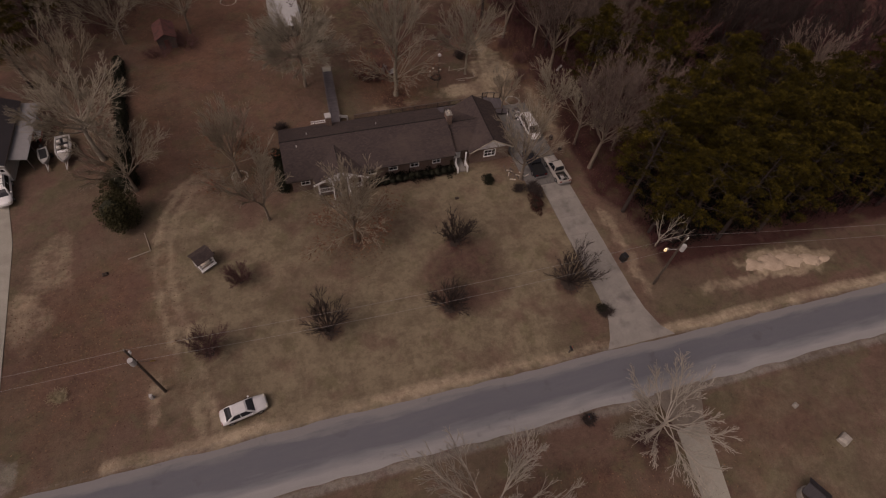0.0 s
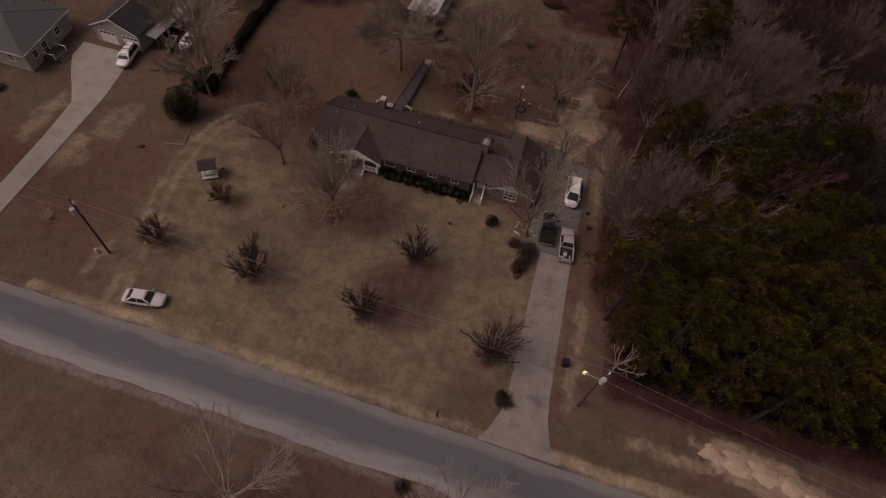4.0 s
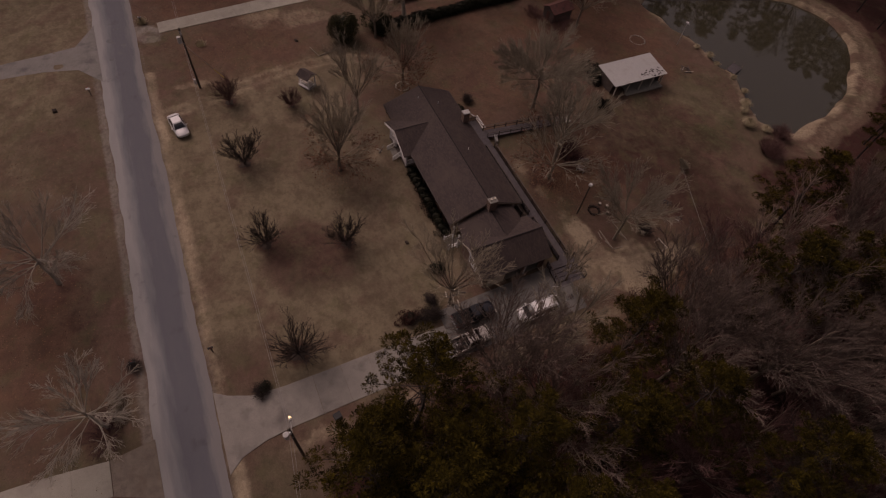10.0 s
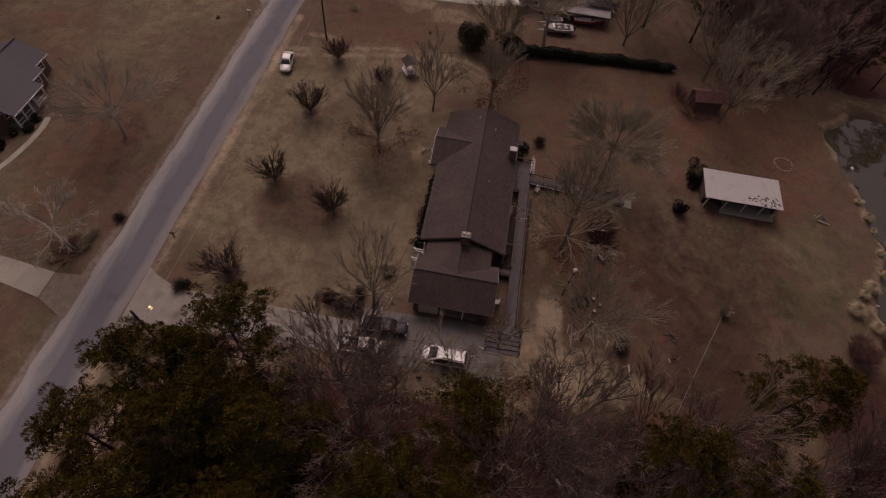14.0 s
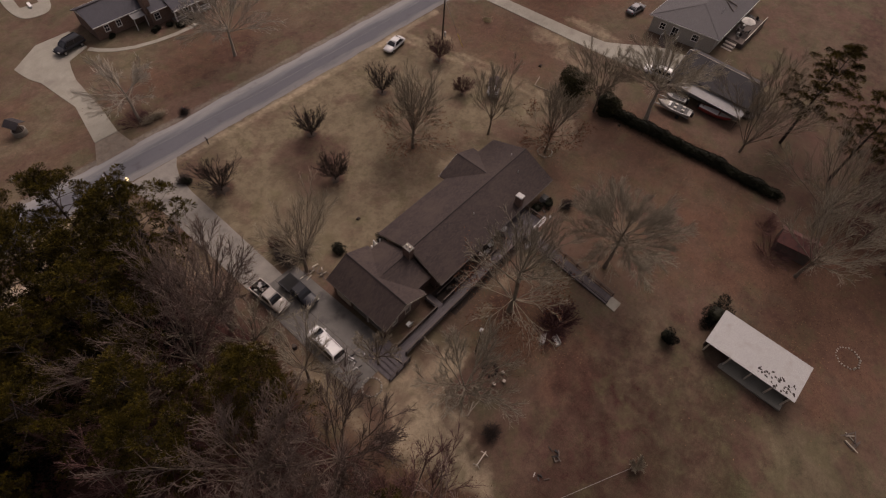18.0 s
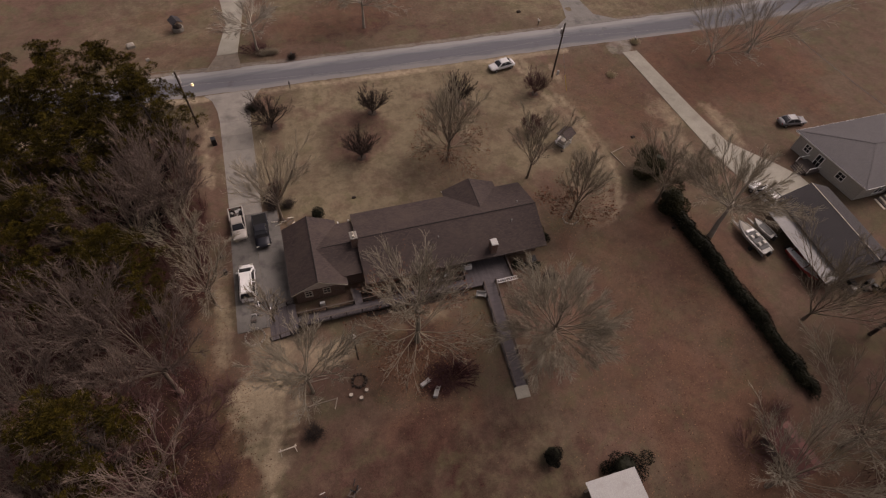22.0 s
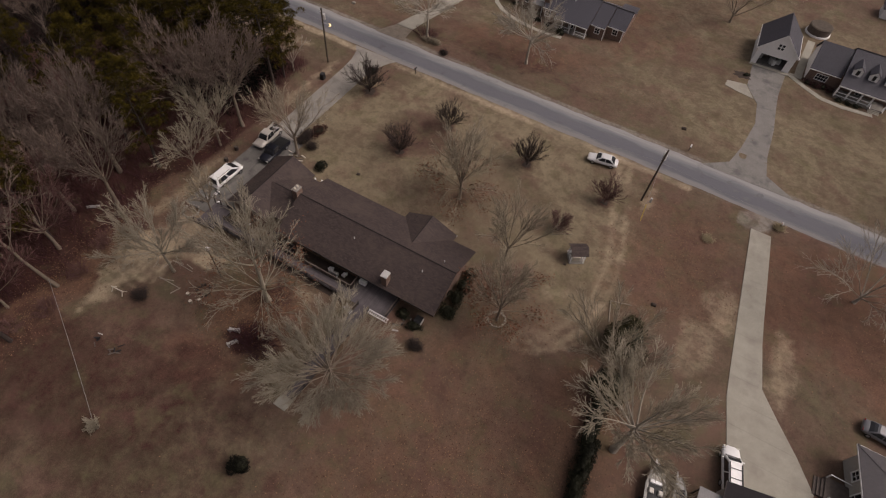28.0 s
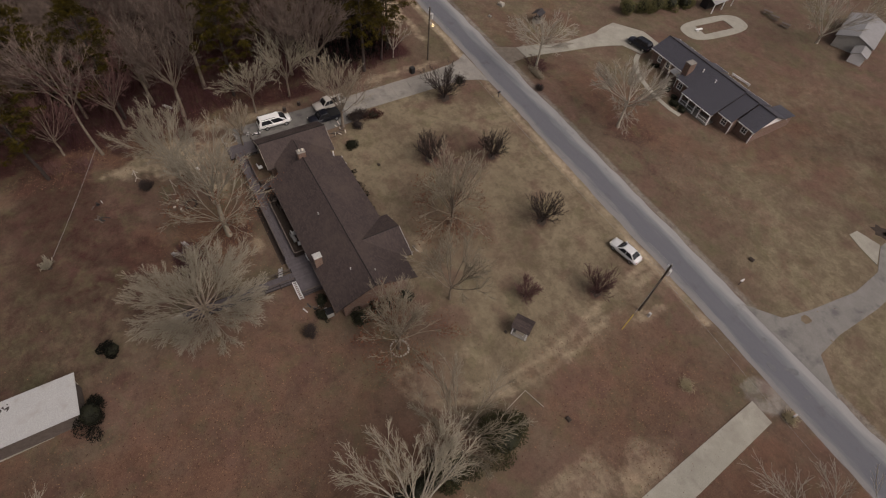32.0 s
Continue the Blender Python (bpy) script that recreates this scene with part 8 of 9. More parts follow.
# ---- white garage and house at the far side ----
def far_garage():
    gz = -1.2
    t = thing("white_garage", "white garage with a steep dark roof and an open door", "garage", pose(-28.9, -19.66, gz, 0, 0, 3))
    w, L, ze, zr = 3.45, 8.8, 3.5, 6.85
    for s in ([(-w - 0.3, 0.15, ze - 0.25), (0, 0.15, zr), (0, -L, zr), (-w - 0.3, -L, ze - 0.25)][::-1], [(0, 0.15, zr), (w + 0.3, 0.15, ze - 0.25), (w + 0.3, -L, ze - 0.25), (0, -L, zr)][::-1]):
        part("roof_slope", Geo().slab(s, 0.12), M_SHINGLE_BLUE, t)
    g = Geo()
    wall_panel(g, (w, 0), (-w, 0), -0.3, ze - 0.2, 0.2, [(0.95, 5.7, 0.0, 2.3)])
    gable_wall(g, (-w, -0.2), (w, -0.2), zr - 0.2, ze - 0.2, 0.2, True)
    part("wall_front", g, M_WHITE, t)
    for x in (-w, w - 0.2):
        part("wall_side", Geo().box(x, x + 0.2, -L + 0.2, -0.2, -0.3, ze - 0.3), M_WHITE, t)
    part("wall_rear", Geo().box(-w, w, -L, -L + 0.2, -0.3, ze - 0.3), M_WHITE, t)
    part("floor", Geo().box(-w + 0.2, w - 0.2, -L + 0.2, 0.0, -0.3, 0.05), M_PAD, t)
    win = part("window", Geo().box(-0.62, 0.62, 0.0, 0.05, 3.75, 4.95), M_WHITE, t)
    for x in (-0.3, 0.3):
        for z in (4.06, 4.64):
            part("pane", Geo().box(x - 0.22, x + 0.22, 0.052, 0.062, z - 0.22, z + 0.22), M_GLASS, win)
    for q in (-1, 1):
        part("barge_board", Geo().beam((q * (w + 0.3), 0.17, ze - 0.42), (0, 0.17, zr - 0.17), 0.03, 0.24), M_WHITE, t)
        part("gutter", Geo().beam((q * (w + 0.33), 0.1, ze - 0.36), (q * (w + 0.33), -L, ze - 0.36), 0.1, 0.14), M_WHITE, t)
    r = random.Random(3)
    for k in range(6):
        part("stored_item", Geo().block(r.uniform(-2.6, 2.6), r.uniform(-4.0, -0.8), 0.05, r.uniform(0.4, 1.0), r.uniform(0.4, 0.9), r.uniform(0.4, 1.1), r.uniform(0, 60), 0.03), r.choice((M_WHITE, M_BLACK, M_TIMBER, M_GREYBOX)), t)
    return t


far_garage()


def far_house():
    gz = -1.2
    t = thing("far_house", "dark-roofed house with three white dormers and a white porch", "house", pose(0, 0, gz))
    # the lower wing towards the garage
    a0, a1, yf, yr, yb = -40.4, -35.0, -19.3, -23.7, -28.0
    part("roof_slope", Geo().slab([(a0, yr, 6.0), (a1, yr, 6.0), (a1, yf, 2.7), (a0, yf, 2.7)], 0.13), M_SHINGLE_BLUE, t)
    part("roof_slope", Geo().slab([(a0, yb, 2.7), (a1, yb, 2.7), (a1, yr, 6.0), (a0, yr, 6.0)], 0.13), M_SHINGLE_BLUE, t)
    part("gutter", Geo().beam((a0, yf + 0.04, 2.6), (a1, yf + 0.04, 2.6), 0.1, 0.13), M_WHITE, t)
    g = Geo()
    wall_panel(g, (a1 - 0.25, yf - 0.4), (a0, yf - 0.4), -0.3, 2.5, 0.2, [(1.4, 3.4, 0.8, 2.0)])
    part("wall_front", g, M_BRICK, t)
    window_unit(t, (a1 - 0.25, yf - 0.4), (a0, yf - 0.4), (1.4, 3.4, 0.8, 2.0), M_WHITE, bars=3)
    g = Geo()
    wall_panel(g, (a1 - 0.25, yb + 0.4), (a1 - 0.25, yf - 0.6), -0.3, 2.5, 0.2)
    gable_wall(g, (a1 - 0.45, yb + 0.4), (a1 - 0.45, yf - 0.4), 5.7, 2.5, 0.2, False)
    part("wall_end", g, M_WHITE, t, "white boarded end wall")
    part("wall_rear", Geo().box(a0, a1 - 0.25, yb + 0.4, yb + 0.6, -0.3, 2.5), M_BRICK, t)
    # the main block with its porch under the long slope
    x0, x1 = -60.0, -40.44
    my, mz = -24.0, 6.3
    part("roof_slope", Geo().slab([(-49.2, my, mz), (x1, my, mz), (x1, -17.0, 2.62), (-49.2, -17.0, 2.62)], 0.13), M_SHINGLE_BLUE, t)
    part("roof_slope", Geo().slab([(x0, my, mz), (-49.24, my, mz), (-49.24, -19.6, 3.0), (x0, -19.6, 3.0)], 0.13), M_SHINGLE_BLUE, t)
    part("roof_slope", Geo().slab([(x0, -29.0, 2.7), (x1, -29.0, 2.7), (x1, my, mz), (x0, my, mz)], 0.13), M_SHINGLE_BLUE, t)
    part("ridge_cap", Geo().beam((x0, my, mz + 0.02), (x1, my, mz + 0.02), 0.24, 0.06), M_RIDGE, t)
    part("gutter", Geo().beam((-49.2, -16.96, 2.5), (x1, -16.96, 2.5), 0.1, 0.14), M_WHITE, t)
    g = Geo()
    hs = [(1.0, 2.4, 0.9, 2.2), (3.6, 4.7, 0.3, 2.3), (6.2, 7.6, 0.9, 2.2), (9.6, 11.4, 0.9, 2.2), (14.0, 15.6, 0.9, 2.2)]
    wall_panel(g, (x1, -20.0), (x0 + 0.4, -20.0), -0.3, 2.85, 0.2, hs)
    part("wall_front", g, M_BRICK, t)
    for h in hs:
        window_unit(t, (x1, -20.0), (x0 + 0.4, -20.0), h, M_WHITE)
    part("wall_rear", Geo().box(x0 + 0.4, x1, -28.6, -28.4, -0.3, 2.6), M_BRICK, t)
    for x, m in ((x0 + 0.4, M_BRICK), (x1 - 0.2, M_WHITE)):
        g = Geo()
        g.box(x, x + 0.2, -28.38, -20.22, -0.3, 2.5)
        gable_wall(g, (x, -28.38), (x, -20.22), 5.6, 2.5, 0.2, False)
        part("wall_end", g, m, t)
    for x in (-42.1, -44.8, -47.5):
        y, base = -19.3, 3.55
        d = part("dormer", Geo().box(x - 0.72, x + 0.72, y - 2.0, y, base, 5.0), M_WHITE, t, "white dormer")
        for q in (-1, 1):
            part("dormer_roof", Geo().slab([(x + q * 0.92, y + 0.12, 4.85), (x, y + 0.12, 5.65), (x, y - 3.2, 5.65), (x + q * 0.92, y - 2.2, 4.85)][::q], 0.07), M_SHINGLE_BLUE, d)
        part("dormer_gable", Geo().add([(x - 0.72, y, 5.0), (x + 0.72, y, 5.0), (x, y, 5.6), (x - 0.72, y - 0.1, 5.0), (x + 0.72, y - 0.1, 5.0), (x, y - 0.1, 5.6)], [(2, 1, 0), (3, 4, 5), (1, 4, 3, 0), (2, 5, 4, 1), (0, 3, 5, 2)]), M_WHITE, d)
        part("dormer_window", Geo().box(x - 0.26, x + 0.26, y, y + 0.04, 4.0, 4.9), M_GLASS, d)
    part("porch_floor", Geo().box(-49.0, -40.6, -19.8, -17.2, -0.3, 0.35), M_CONCRETE, t)
    part("porch_beam", Geo().box(-49.1, -40.5, -17.4, -17.2, 2.2, 2.4), M_WHITE, t)
    for x in (-48.9, -46.4, -44.6, -42.6, -40.65):
        part("porch_post", Geo().box(x - 0.12, x + 0.12, -17.42, -17.18, 0.35, 2.25), M_WHITE, t)
    for p, q in ((-46.4, -44.6), (-44.6, -42.6), (-42.6, -40.65)):
        for z in (0.6, 1.2):
            part("porch_rail", Geo().beam((p, -17.3, z), (q, -17.3, z), 0.08, 0.12), M_WHITE, t)
    for k in range(3):
        part("porch_step", Geo().box(-48.6, -46.7, -17.2 + 0.32 * k, -16.88 + 0.32 * k, -0.3, 0.24 - 0.1 * k), M_CONCRETE_PALE, t)
    for x in (-48.7, -46.6):
        part("stair_rail", Geo().beam((x, -17.2, 1.15), (x, -16.1, 0.8), 0.1, 0.12), M_WHITE, t)
    return t


far_house()
strip_path("front_path", "pale concrete path along the far house", [(-33.0, -19.4), (-35.6, -17.4), (-38.9, -15.4), (-42.5, -15.0), (-47.6, -15.6)], 1.0, M_CONCRETE_PALE)
strip_path("side_path", "pale concrete path beside the white garage", [(-34.2, -19.6), (-34.3, -23.5), (-34.6, -28.0), (-35.0, -34.5)], 1.4, M_CONCRETE_PALE)
M_WINE = surface("wine_red_leaves", (0.03, 0.012, 0.012), (0.08, 0.03, 0.03), 0.5, 0.1, 0.8, bump=0.0)
for k, x in enumerate((-35.9, -37.3, -38.7, -40.0)):
    bush(90 + k, (x, -18.7 + 0.3 * (k % 2)), 0.85, 0.75, 0.9, "wine-red shrub below the far house's window", M_WINE, 700, group="wine-red shrubs")
for k, x in enumerate((-41.6, -43.2, -44.8)):
    bush(95 + k, (x, -16.5), 0.8, 0.55, 0.6, "low dark shrub before the far porch", count=500, group="shrubs before the far porch")
bush(99, (-51.2, -18.6), 1.2, 0.8, 1.1, "dark shrub under the far house's window")
g = Geo().slab([(x, y, ground_at(x, y) + 0.05) for x, y in blotch(-25.0, -14.2, 1.7, 8, 0.8)], 0.12)
tagged(new("planting_bed", g.mesh("planting_bed", M_MULCH)), "dark mulched planting bed beside the garage drive", "planting bed")
bush(100, (-25.6, -14.4), 0.6, 0.6, 0.6, "small dark shrub in the planting bed", count=500)


def hot_tub():
    t = thing("hot_tub", "round brown covered tub with a white rim", "hot tub", pose(-35.6, -38.6, ground_at(-35.6, -38.6)))
    part("tub", Geo().tube((0, 0, -0.1), (0, 0, 1.6), 2.2, 2.2, 28), M_TIMBER, t)
    part("rim", Geo().tube((0, 0, -0.05), (0, 0, 0.3), 2.45, 2.42, 28), M_WHITE, t)
    part("cover", Geo().tube((0, 0, 1.6), (0, 0, 1.75), 2.25, 2.0, 28), M_POLE, t, "brown cover")


hot_tub()


# ---- poles and lines ----
def utility_pole(name, label, at, height, lamp_arm=None, transformer=True, turn=0.0):
    t = thing(name, label, "utility pole", pose(at[0], at[1], ground_at(*at), 0, 0, turn), "utility poles")
    part("pole", Geo().tube((0, 0, -0.2), (0, 0, height), 0.16, 0.11, 10), M_POLE, t)
    for k, z in enumerate((height + 0.12, height - 0.9, height - 2.2)):
        part("insulator", Geo().tube((0.0 if k == 0 else 0.14, 0, z - 0.12), (0.0 if k == 0 else 0.16, 0, z + 0.1), 0.06, 0.05, 8), M_STONE, t)
    if transformer:
        part("transformer", Geo().tube((0, -0.42, height - 2.1), (0, -0.42, height - 1.2), 0.26, 0.26, 12), M_GREYBOX, t, "grey transformer can")
        part("cut_out", Geo().block(0.25, 0, height - 0.7, 0.14, 0.14, 0.4), M_WHITE, t)
    if lamp_arm:
        part("lamp_arm", Geo().tube((0, 0, lamp_arm[2] - 0.3), lamp_arm, 0.035, 0.03, 6), M_GREYBOX, t)
        lp = part("lamp", Geo().block(lamp_arm[0], lamp_arm[1], lamp_arm[2] - 0.05, 0.45, 0.26, 0.16, 0, 0.05), M_GREYBOX, t)
        part("lamp_globe", Geo().tube((lamp_arm[0] - 0.1, lamp_arm[1], lamp_arm[2] - 0.2), (lamp_arm[0] - 0.1, lamp_arm[1], lamp_arm[2] + 0.13), 0.16, 0.1, 10), M_LAMP, lp, "lit lamp")
    return t


utility_pole("utility_pole", "wooden utility pole with a grey transformer near the verge", (-18.1, 28.3), 9.9)
utility_pole("utility_pole", "wooden utility pole with a lit lamp beside the driveway", (38.65, 27.4), 9.8, (-1.5, 0.2, 7.6))


def wire(name, p, q, sag, r=0.013, label="thin overhead power line"):
    rings = []
    side = Vector((q[1] - p[1], p[0] - q[0], 0)).normalized() * r
    for k in range(25):
        f = k / 24
        v = Vector(p).lerp(Vector(q), f) - Vector((0, 0, sag * 4 * f * (1 - f)))
        rings.append([v + side, v + Vector((0, 0, r)), v - side, v - Vector((0, 0, r))])
    g = Geo().loft(rings)
    return tagged(new(name, g.mesh(name, M_WIRE)), label, "power line", "power lines")


for z, sag in ((9.95, 0.9), (7.6, 1.2)):
    wire("power_line", (-18.1, 28.3, z), (38.65, 27.4, z - 0.05), sag)
    wire("power_line", (38.65, 27.4, z), (105.0, 17.5, z), 1.0)
    wire("power_line", (-18.1, 28.3, z), (-85.0, 30.0, z), 1.1)
wire("power_line", (-65.0, 51.9, 3.6), (-55.0, 29.2, 8.2), 0.4, 0.03)
wire("rope", (38.3, 80.75, 1.7), (21.1, 89.7, ground_at(21, 89.7) + 0.35), 0.25, 0.025, "pale rope from tree to stump")


def lamp_post():
    t = thing("yard_pole", "slim timber pole with a white lamp behind the house", "lamp post", pose(22.8, 69.7, 0))
    part("pole", Geo().tube((0, 0, -0.2), (0, 0, 5.9), 0.09, 0.07, 8), M_POLE, t)
    part("lamp", Geo().block(0, 0, 5.85, 0.4, 0.4, 0.35, 20, 0.08), M_WHITE, t)


lamp_post()


def mailbox(at, label, material, turn=0.0):
    t = thing("mailbox", label, "mailbox", pose(at[0], at[1], ground_at(*at), 0, 0, turn), "mailboxes")
    part("post", Geo().box(-0.06, 0.06, -0.06, 0.06, -0.1, 1.0), M_TIMBER, t)
    ring = [(0.11 * math.cos(a), 0.11 * math.sin(a)) for a in (math.pi * k / 6 for k in range(7))]
    sec = [(0.11, 0.0)] + ring + [(-0.11, 0.0)]
    part("box", Geo().loft([[(x, -0.28, 1.08 + max(0, z)) for x, z in sec], [(x, 0.28, 1.08 + max(0, z)) for x, z in sec]]), material, t)
    part("box_base", Geo().box(-0.11, 0.11, -0.28, 0.28, 1.0, 1.09), material, t)
    part("flag", Geo().box(0.12, 0.14, -0.05, 0.15, 1.15, 1.25), M_RED, t)
    return t


mailbox((24.5, 21.6), "dark mailbox on a post at the edge of the lawn", M_BLACK)
mailbox((23.2, 14.1), "mailbox in a dark planted tub beside the road", M_BLACK, 180)
mailbox((-36.7, 22.6), "mailbox ringed with flowers by the neighbouring drive", M_GREYBOX)
mailbox((-21.4, 13.8), "pale mailbox across the road", M_WHITE, 180)


def stone_ring(label, at, r, n, seed, size=0.18, material=None):
    t = thing("stone_ring", label, "stone edging", pose(at[0], at[1], ground_at(*at)))
    q = random.Random(seed)
    for k in range(n):
        a = 2 * math.pi * k / n
        part("stone", Geo().block(r * math.cos(a) * q.uniform(0.94, 1.06), r * math.sin(a) * q.uniform(0.94, 1.06), -0.04, size * q.uniform(0.8, 1.4), size * q.uniform(0.7, 1.2), size * q.uniform(0.7, 1.0), math.degrees(a) + q.uniform(-20, 20), 0.04), material or M_STONE, t)
    return t


stone_ring("ring of pale stones round a tree", (-8.8, 57.0), 1.05, 22, 1)
stone_ring("ring of pale stones beside the parking pad", (33.55, 64.0), 1.05, 22, 2)
stone_ring("ring of stones on the grass near the red cabin", (-8.0, 103.0), 1.4, 24, 3)
stone_ring("sooty fire pit of rough dark stones behind the house", (23.2, 72.2), 0.75, 12, 4, 0.28, M_MULCH)


def timber_frame(label, pts, name="timber_edging"):
    t = thing(name, label, "timber edging")
    for (ax, ay), (bx, by) in zip(pts[:-1], pts[1:]):
        part("rail", Geo().beam((ax, ay, ground_at(ax, ay) + 0.09), (bx, by, ground_at(bx, by) + 0.05), 0.08, 0.1), M_PALE_TIMBER, t)
    return t


timber_frame("low pale timber frame on the grass before the evergreens", [(-22.4, 46.3), (-19.9, 47.0), (-20.7, 50.0)])
timber_frame("pale timbers laid round a planting bed", [(29.5, 71.0), (26.3, 71.0)])
timber_frame("pale timbers laid round a planting bed", [(29.0, 73.6), (25.8, 73.5)])


def bench(at, turn, label, name="garden_bench"):
    t = thing(name, label, "bench", pose(at[0], at[1], ground_at(*at), 0, 0, turn))
    part("seat", Geo().block(0, 0, 0.4, 1.2, 0.45, 0.06, 0, 0.01), M_GREYBOX, t)
    part("backrest", Geo().block(0, 0.24, 0.46, 1.2, 0.06, 0.45, 0, 0.01), M_GREYBOX, t)
    for x in (-0.52, 0.52):
        part("side", Geo().box(x - 0.05, x + 0.05, -0.2, 0.24, -0.05, 0.62), M_GREYBOX, t)


bench((16.3, 74.4), 25, "white garden bench on the rear lawn")
bench((6.9, 65.5), 160, "white chair beside the ramp", "garden_chair")
bench((11.5, 62.1), 5, "white chair in the bed beside the deck", "garden_chair")


def saw_horse(at, turn):
    t = thing("saw_horse", "grey timber trestle standing on sandy ground", "trestle", pose(at[0], at[1], ground_at(*at), 0, 0, turn))
    part("beam", Geo().beam((-0.9, 0, 0.6), (0.9, 0, 0.6), 0.1, 0.12), M_CREAM, t)
    for x in (-0.7, 0.7):
        for s in (-1, 1):
            part("leg", Geo().beam((x, 0, 0.6), (x + 0.1 * x, s * 0.4, -0.02), 0.07, 0.07, (1, 0, 0)), M_CREAM, t)


saw_horse((31.4, 77.5), 5)


def boxlike(name, label, category, at, size, material, turn=0.0, extra=None):
    t = thing(name, label, category, pose(at[0], at[1], ground_at(at[0], at[1]) + (at[2] if len(at) > 2 else 0), 0, 0, turn))
    part("body", Geo().block(0, 0, -0.02, *size, 0, 0.05), material, t)
    part("lid", Geo().block(0, 0, size[2] - 0.02, size[0] * 1.06, size[1] * 1.06, 0.08, 0, 0.03), extra or material, t)
    return t


boxlike("wheelie_bin", "black wheeled rubbish bin beside the driveway", "bin", (36.5, 31.6), (0.65, 0.75, 1.05), M_BLACK, 10)
boxlike("meter_pedestal", "pale utility pedestal at the foot of the pole", "utility box", (-19.3, 27.9), (0.3, 0.3, 0.7), M_GREYBOX)
boxlike("air_conditioner", "pale air conditioner beside the end wall", "air conditioner", (-1.0, 62.3), (0.85, 0.85, 0.85), M_GREYBOX, 0, M_BLACK)
boxlike("storage_box", "white storage box on the deck", "box", (7.4, 61.6, 0.64), (0.9, 0.5, 0.5), M_WHITE)


def brick_planter(at, r, label):
    t = thing("planter", label, "planter", pose(at[0], at[1], ground_at(*at)))
    part("tub", Geo().tube((0, 0, -0.05), (0, 0, 0.8), r, r * 1.05, 14), M_STONE, t)
    part("soil", Geo().tube((0, 0, 0.78), (0, 0, 0.84), r * 0.9, r * 0.85, 14), M_MULCH, t)


brick_planter((41.3, 1.4), 0.9, "round stone planter on the opposite lawn")

# a small roof over the planter
t = thing("well_roof", "little dark roof on two posts over the stone ring", "well roof", pose(41.3, 1.4, ground_at(41.3, 1.4), 0, 0, 25))
for y in (-0.75, 0.75):
    part("post", Geo().box(-0.07, 0.07, y - 0.07, y + 0.07, 0.0, 2.0), M_TIMBER, t)
for q in (-1, 1):
    part("roof_slope", Geo().slab([(q * 0.95, -1.1, 1.85), (0, -1.1, 2.4), (0, 1.1, 2.4), (q * 0.95, 1.1, 1.85)][::q], 0.06), M_SHINGLE_DARK, t)

# a dead sapling where the rope ends
cut_shrub(400, (21.0, 89.8), 1.2, 1.2, "bleached dead sapling where the rope is tied", M_TWIG_MID)
# ---- small things in the yard ----
def grass_clump(seed, at, r0, h, n, label, material):
    """A tussock of arching dry blades."""
    r = random.Random(seed)
    V, F = [], []
    for _ in range(n):
        a, lean, l = r.uniform(0, 6.283), r.uniform(0.1, 0.9), h * r.uniform(0.6, 1.1)
        o = np.array((math.cos(a), math.sin(a), 0.0))
        w = np.array((-math.sin(a), math.cos(a), 0.0)) * 0.018
        p = o * r.uniform(0, 0.3) * r0
        q = p + o * l * lean * 0.5 + np.array((0, 0, l * 0.8))
        e = p + o * l * lean * 1.15 + np.array((0, 0, l * (0.95 - 0.5 * lean)))
        k = len(V)
        V += [p - w, p + w, q + w, q - w, e + w * 0.3, e - w * 0.3]
        F += [(k, k + 1, k + 2, k + 3), (k + 3, k + 2, k + 4, k + 5)]
    t = thing("grass_clump", label, "grass", pose(at[0], at[1], ground_at(*at) - 0.03), "dry grass on the pond's shore")
    part("tuft", array_mesh("tuft", np.array(V), np.array(F), material, False), material, t)
    return t


for k, (x, y, rr, hh) in enumerate(((16.7, 107.6, 1.3, 1.9), (12.6, 110.7, 1.2, 1.7), (18.6, 109.8, 1.0, 1.4), (13.9, 109.4, 0.8, 1.3), (9.8, 113.4, 0.8, 1.1), (6.2, 114.0, 0.7, 1.0), (-0.2, 114.0, 1.0, 1.2), (1.4, 114.8, 0.8, 1.1), (-3.0, 113.2, 0.7, 1.0), (21.5, 108.5, 0.8, 1.2))):
    grass_clump(500 + k, (x, y), rr, 0.72 * hh, int(560 * rr), "pale tussock of dry grass on the pond's shore", M_DRYGRASS)
shore = random.Random(71)
for k in range(26):
    x = shore.uniform(-8, 15)
    y = 116.2 - 0.012 * (x - 3) ** 2 + shore.uniform(-1.6, 0.8) - (2.5 if x > 9 else 0)
    t = thing("shore_rock", "rough brown rock at the water's edge", "rock", pose(x, y, ground_at(x, y) - 0.05, 0, 0, shore.uniform(0, 180)), "rocks along the shore")
    w = shore.uniform(0.3, 0.9)
    part("rock", Geo().block(0, 0, 0, w, w * shore.uniform(0.6, 1), w * 0.5, 0, w * 0.16), M_STONE if k % 3 else M_MULCH, t)


def small_dock():
    t = thing("dock", "small grey timber dock at the pond's edge", "dock", pose(3.9, 116.6, -1.75, 0, 0, 20))
    for k in range(12):
        part("plank", Geo().box(-0.9, 0.9, -1.4 + 0.24 * k, -1.2 + 0.24 * k, 0.0, 0.05), M_DECK, t)
    for x in (-0.8, 0.8):
        part("bearer", Geo().box(x - 0.06, x + 0.06, -1.4, 1.45, -0.15, 0.0), M_TIMBER, t)
        for y in (-1.2, 1.3):
            part("post", Geo().tube((x, y, -1.2), (x, y, 0.5), 0.07, 0.06, 7), M_TIMBER, t)


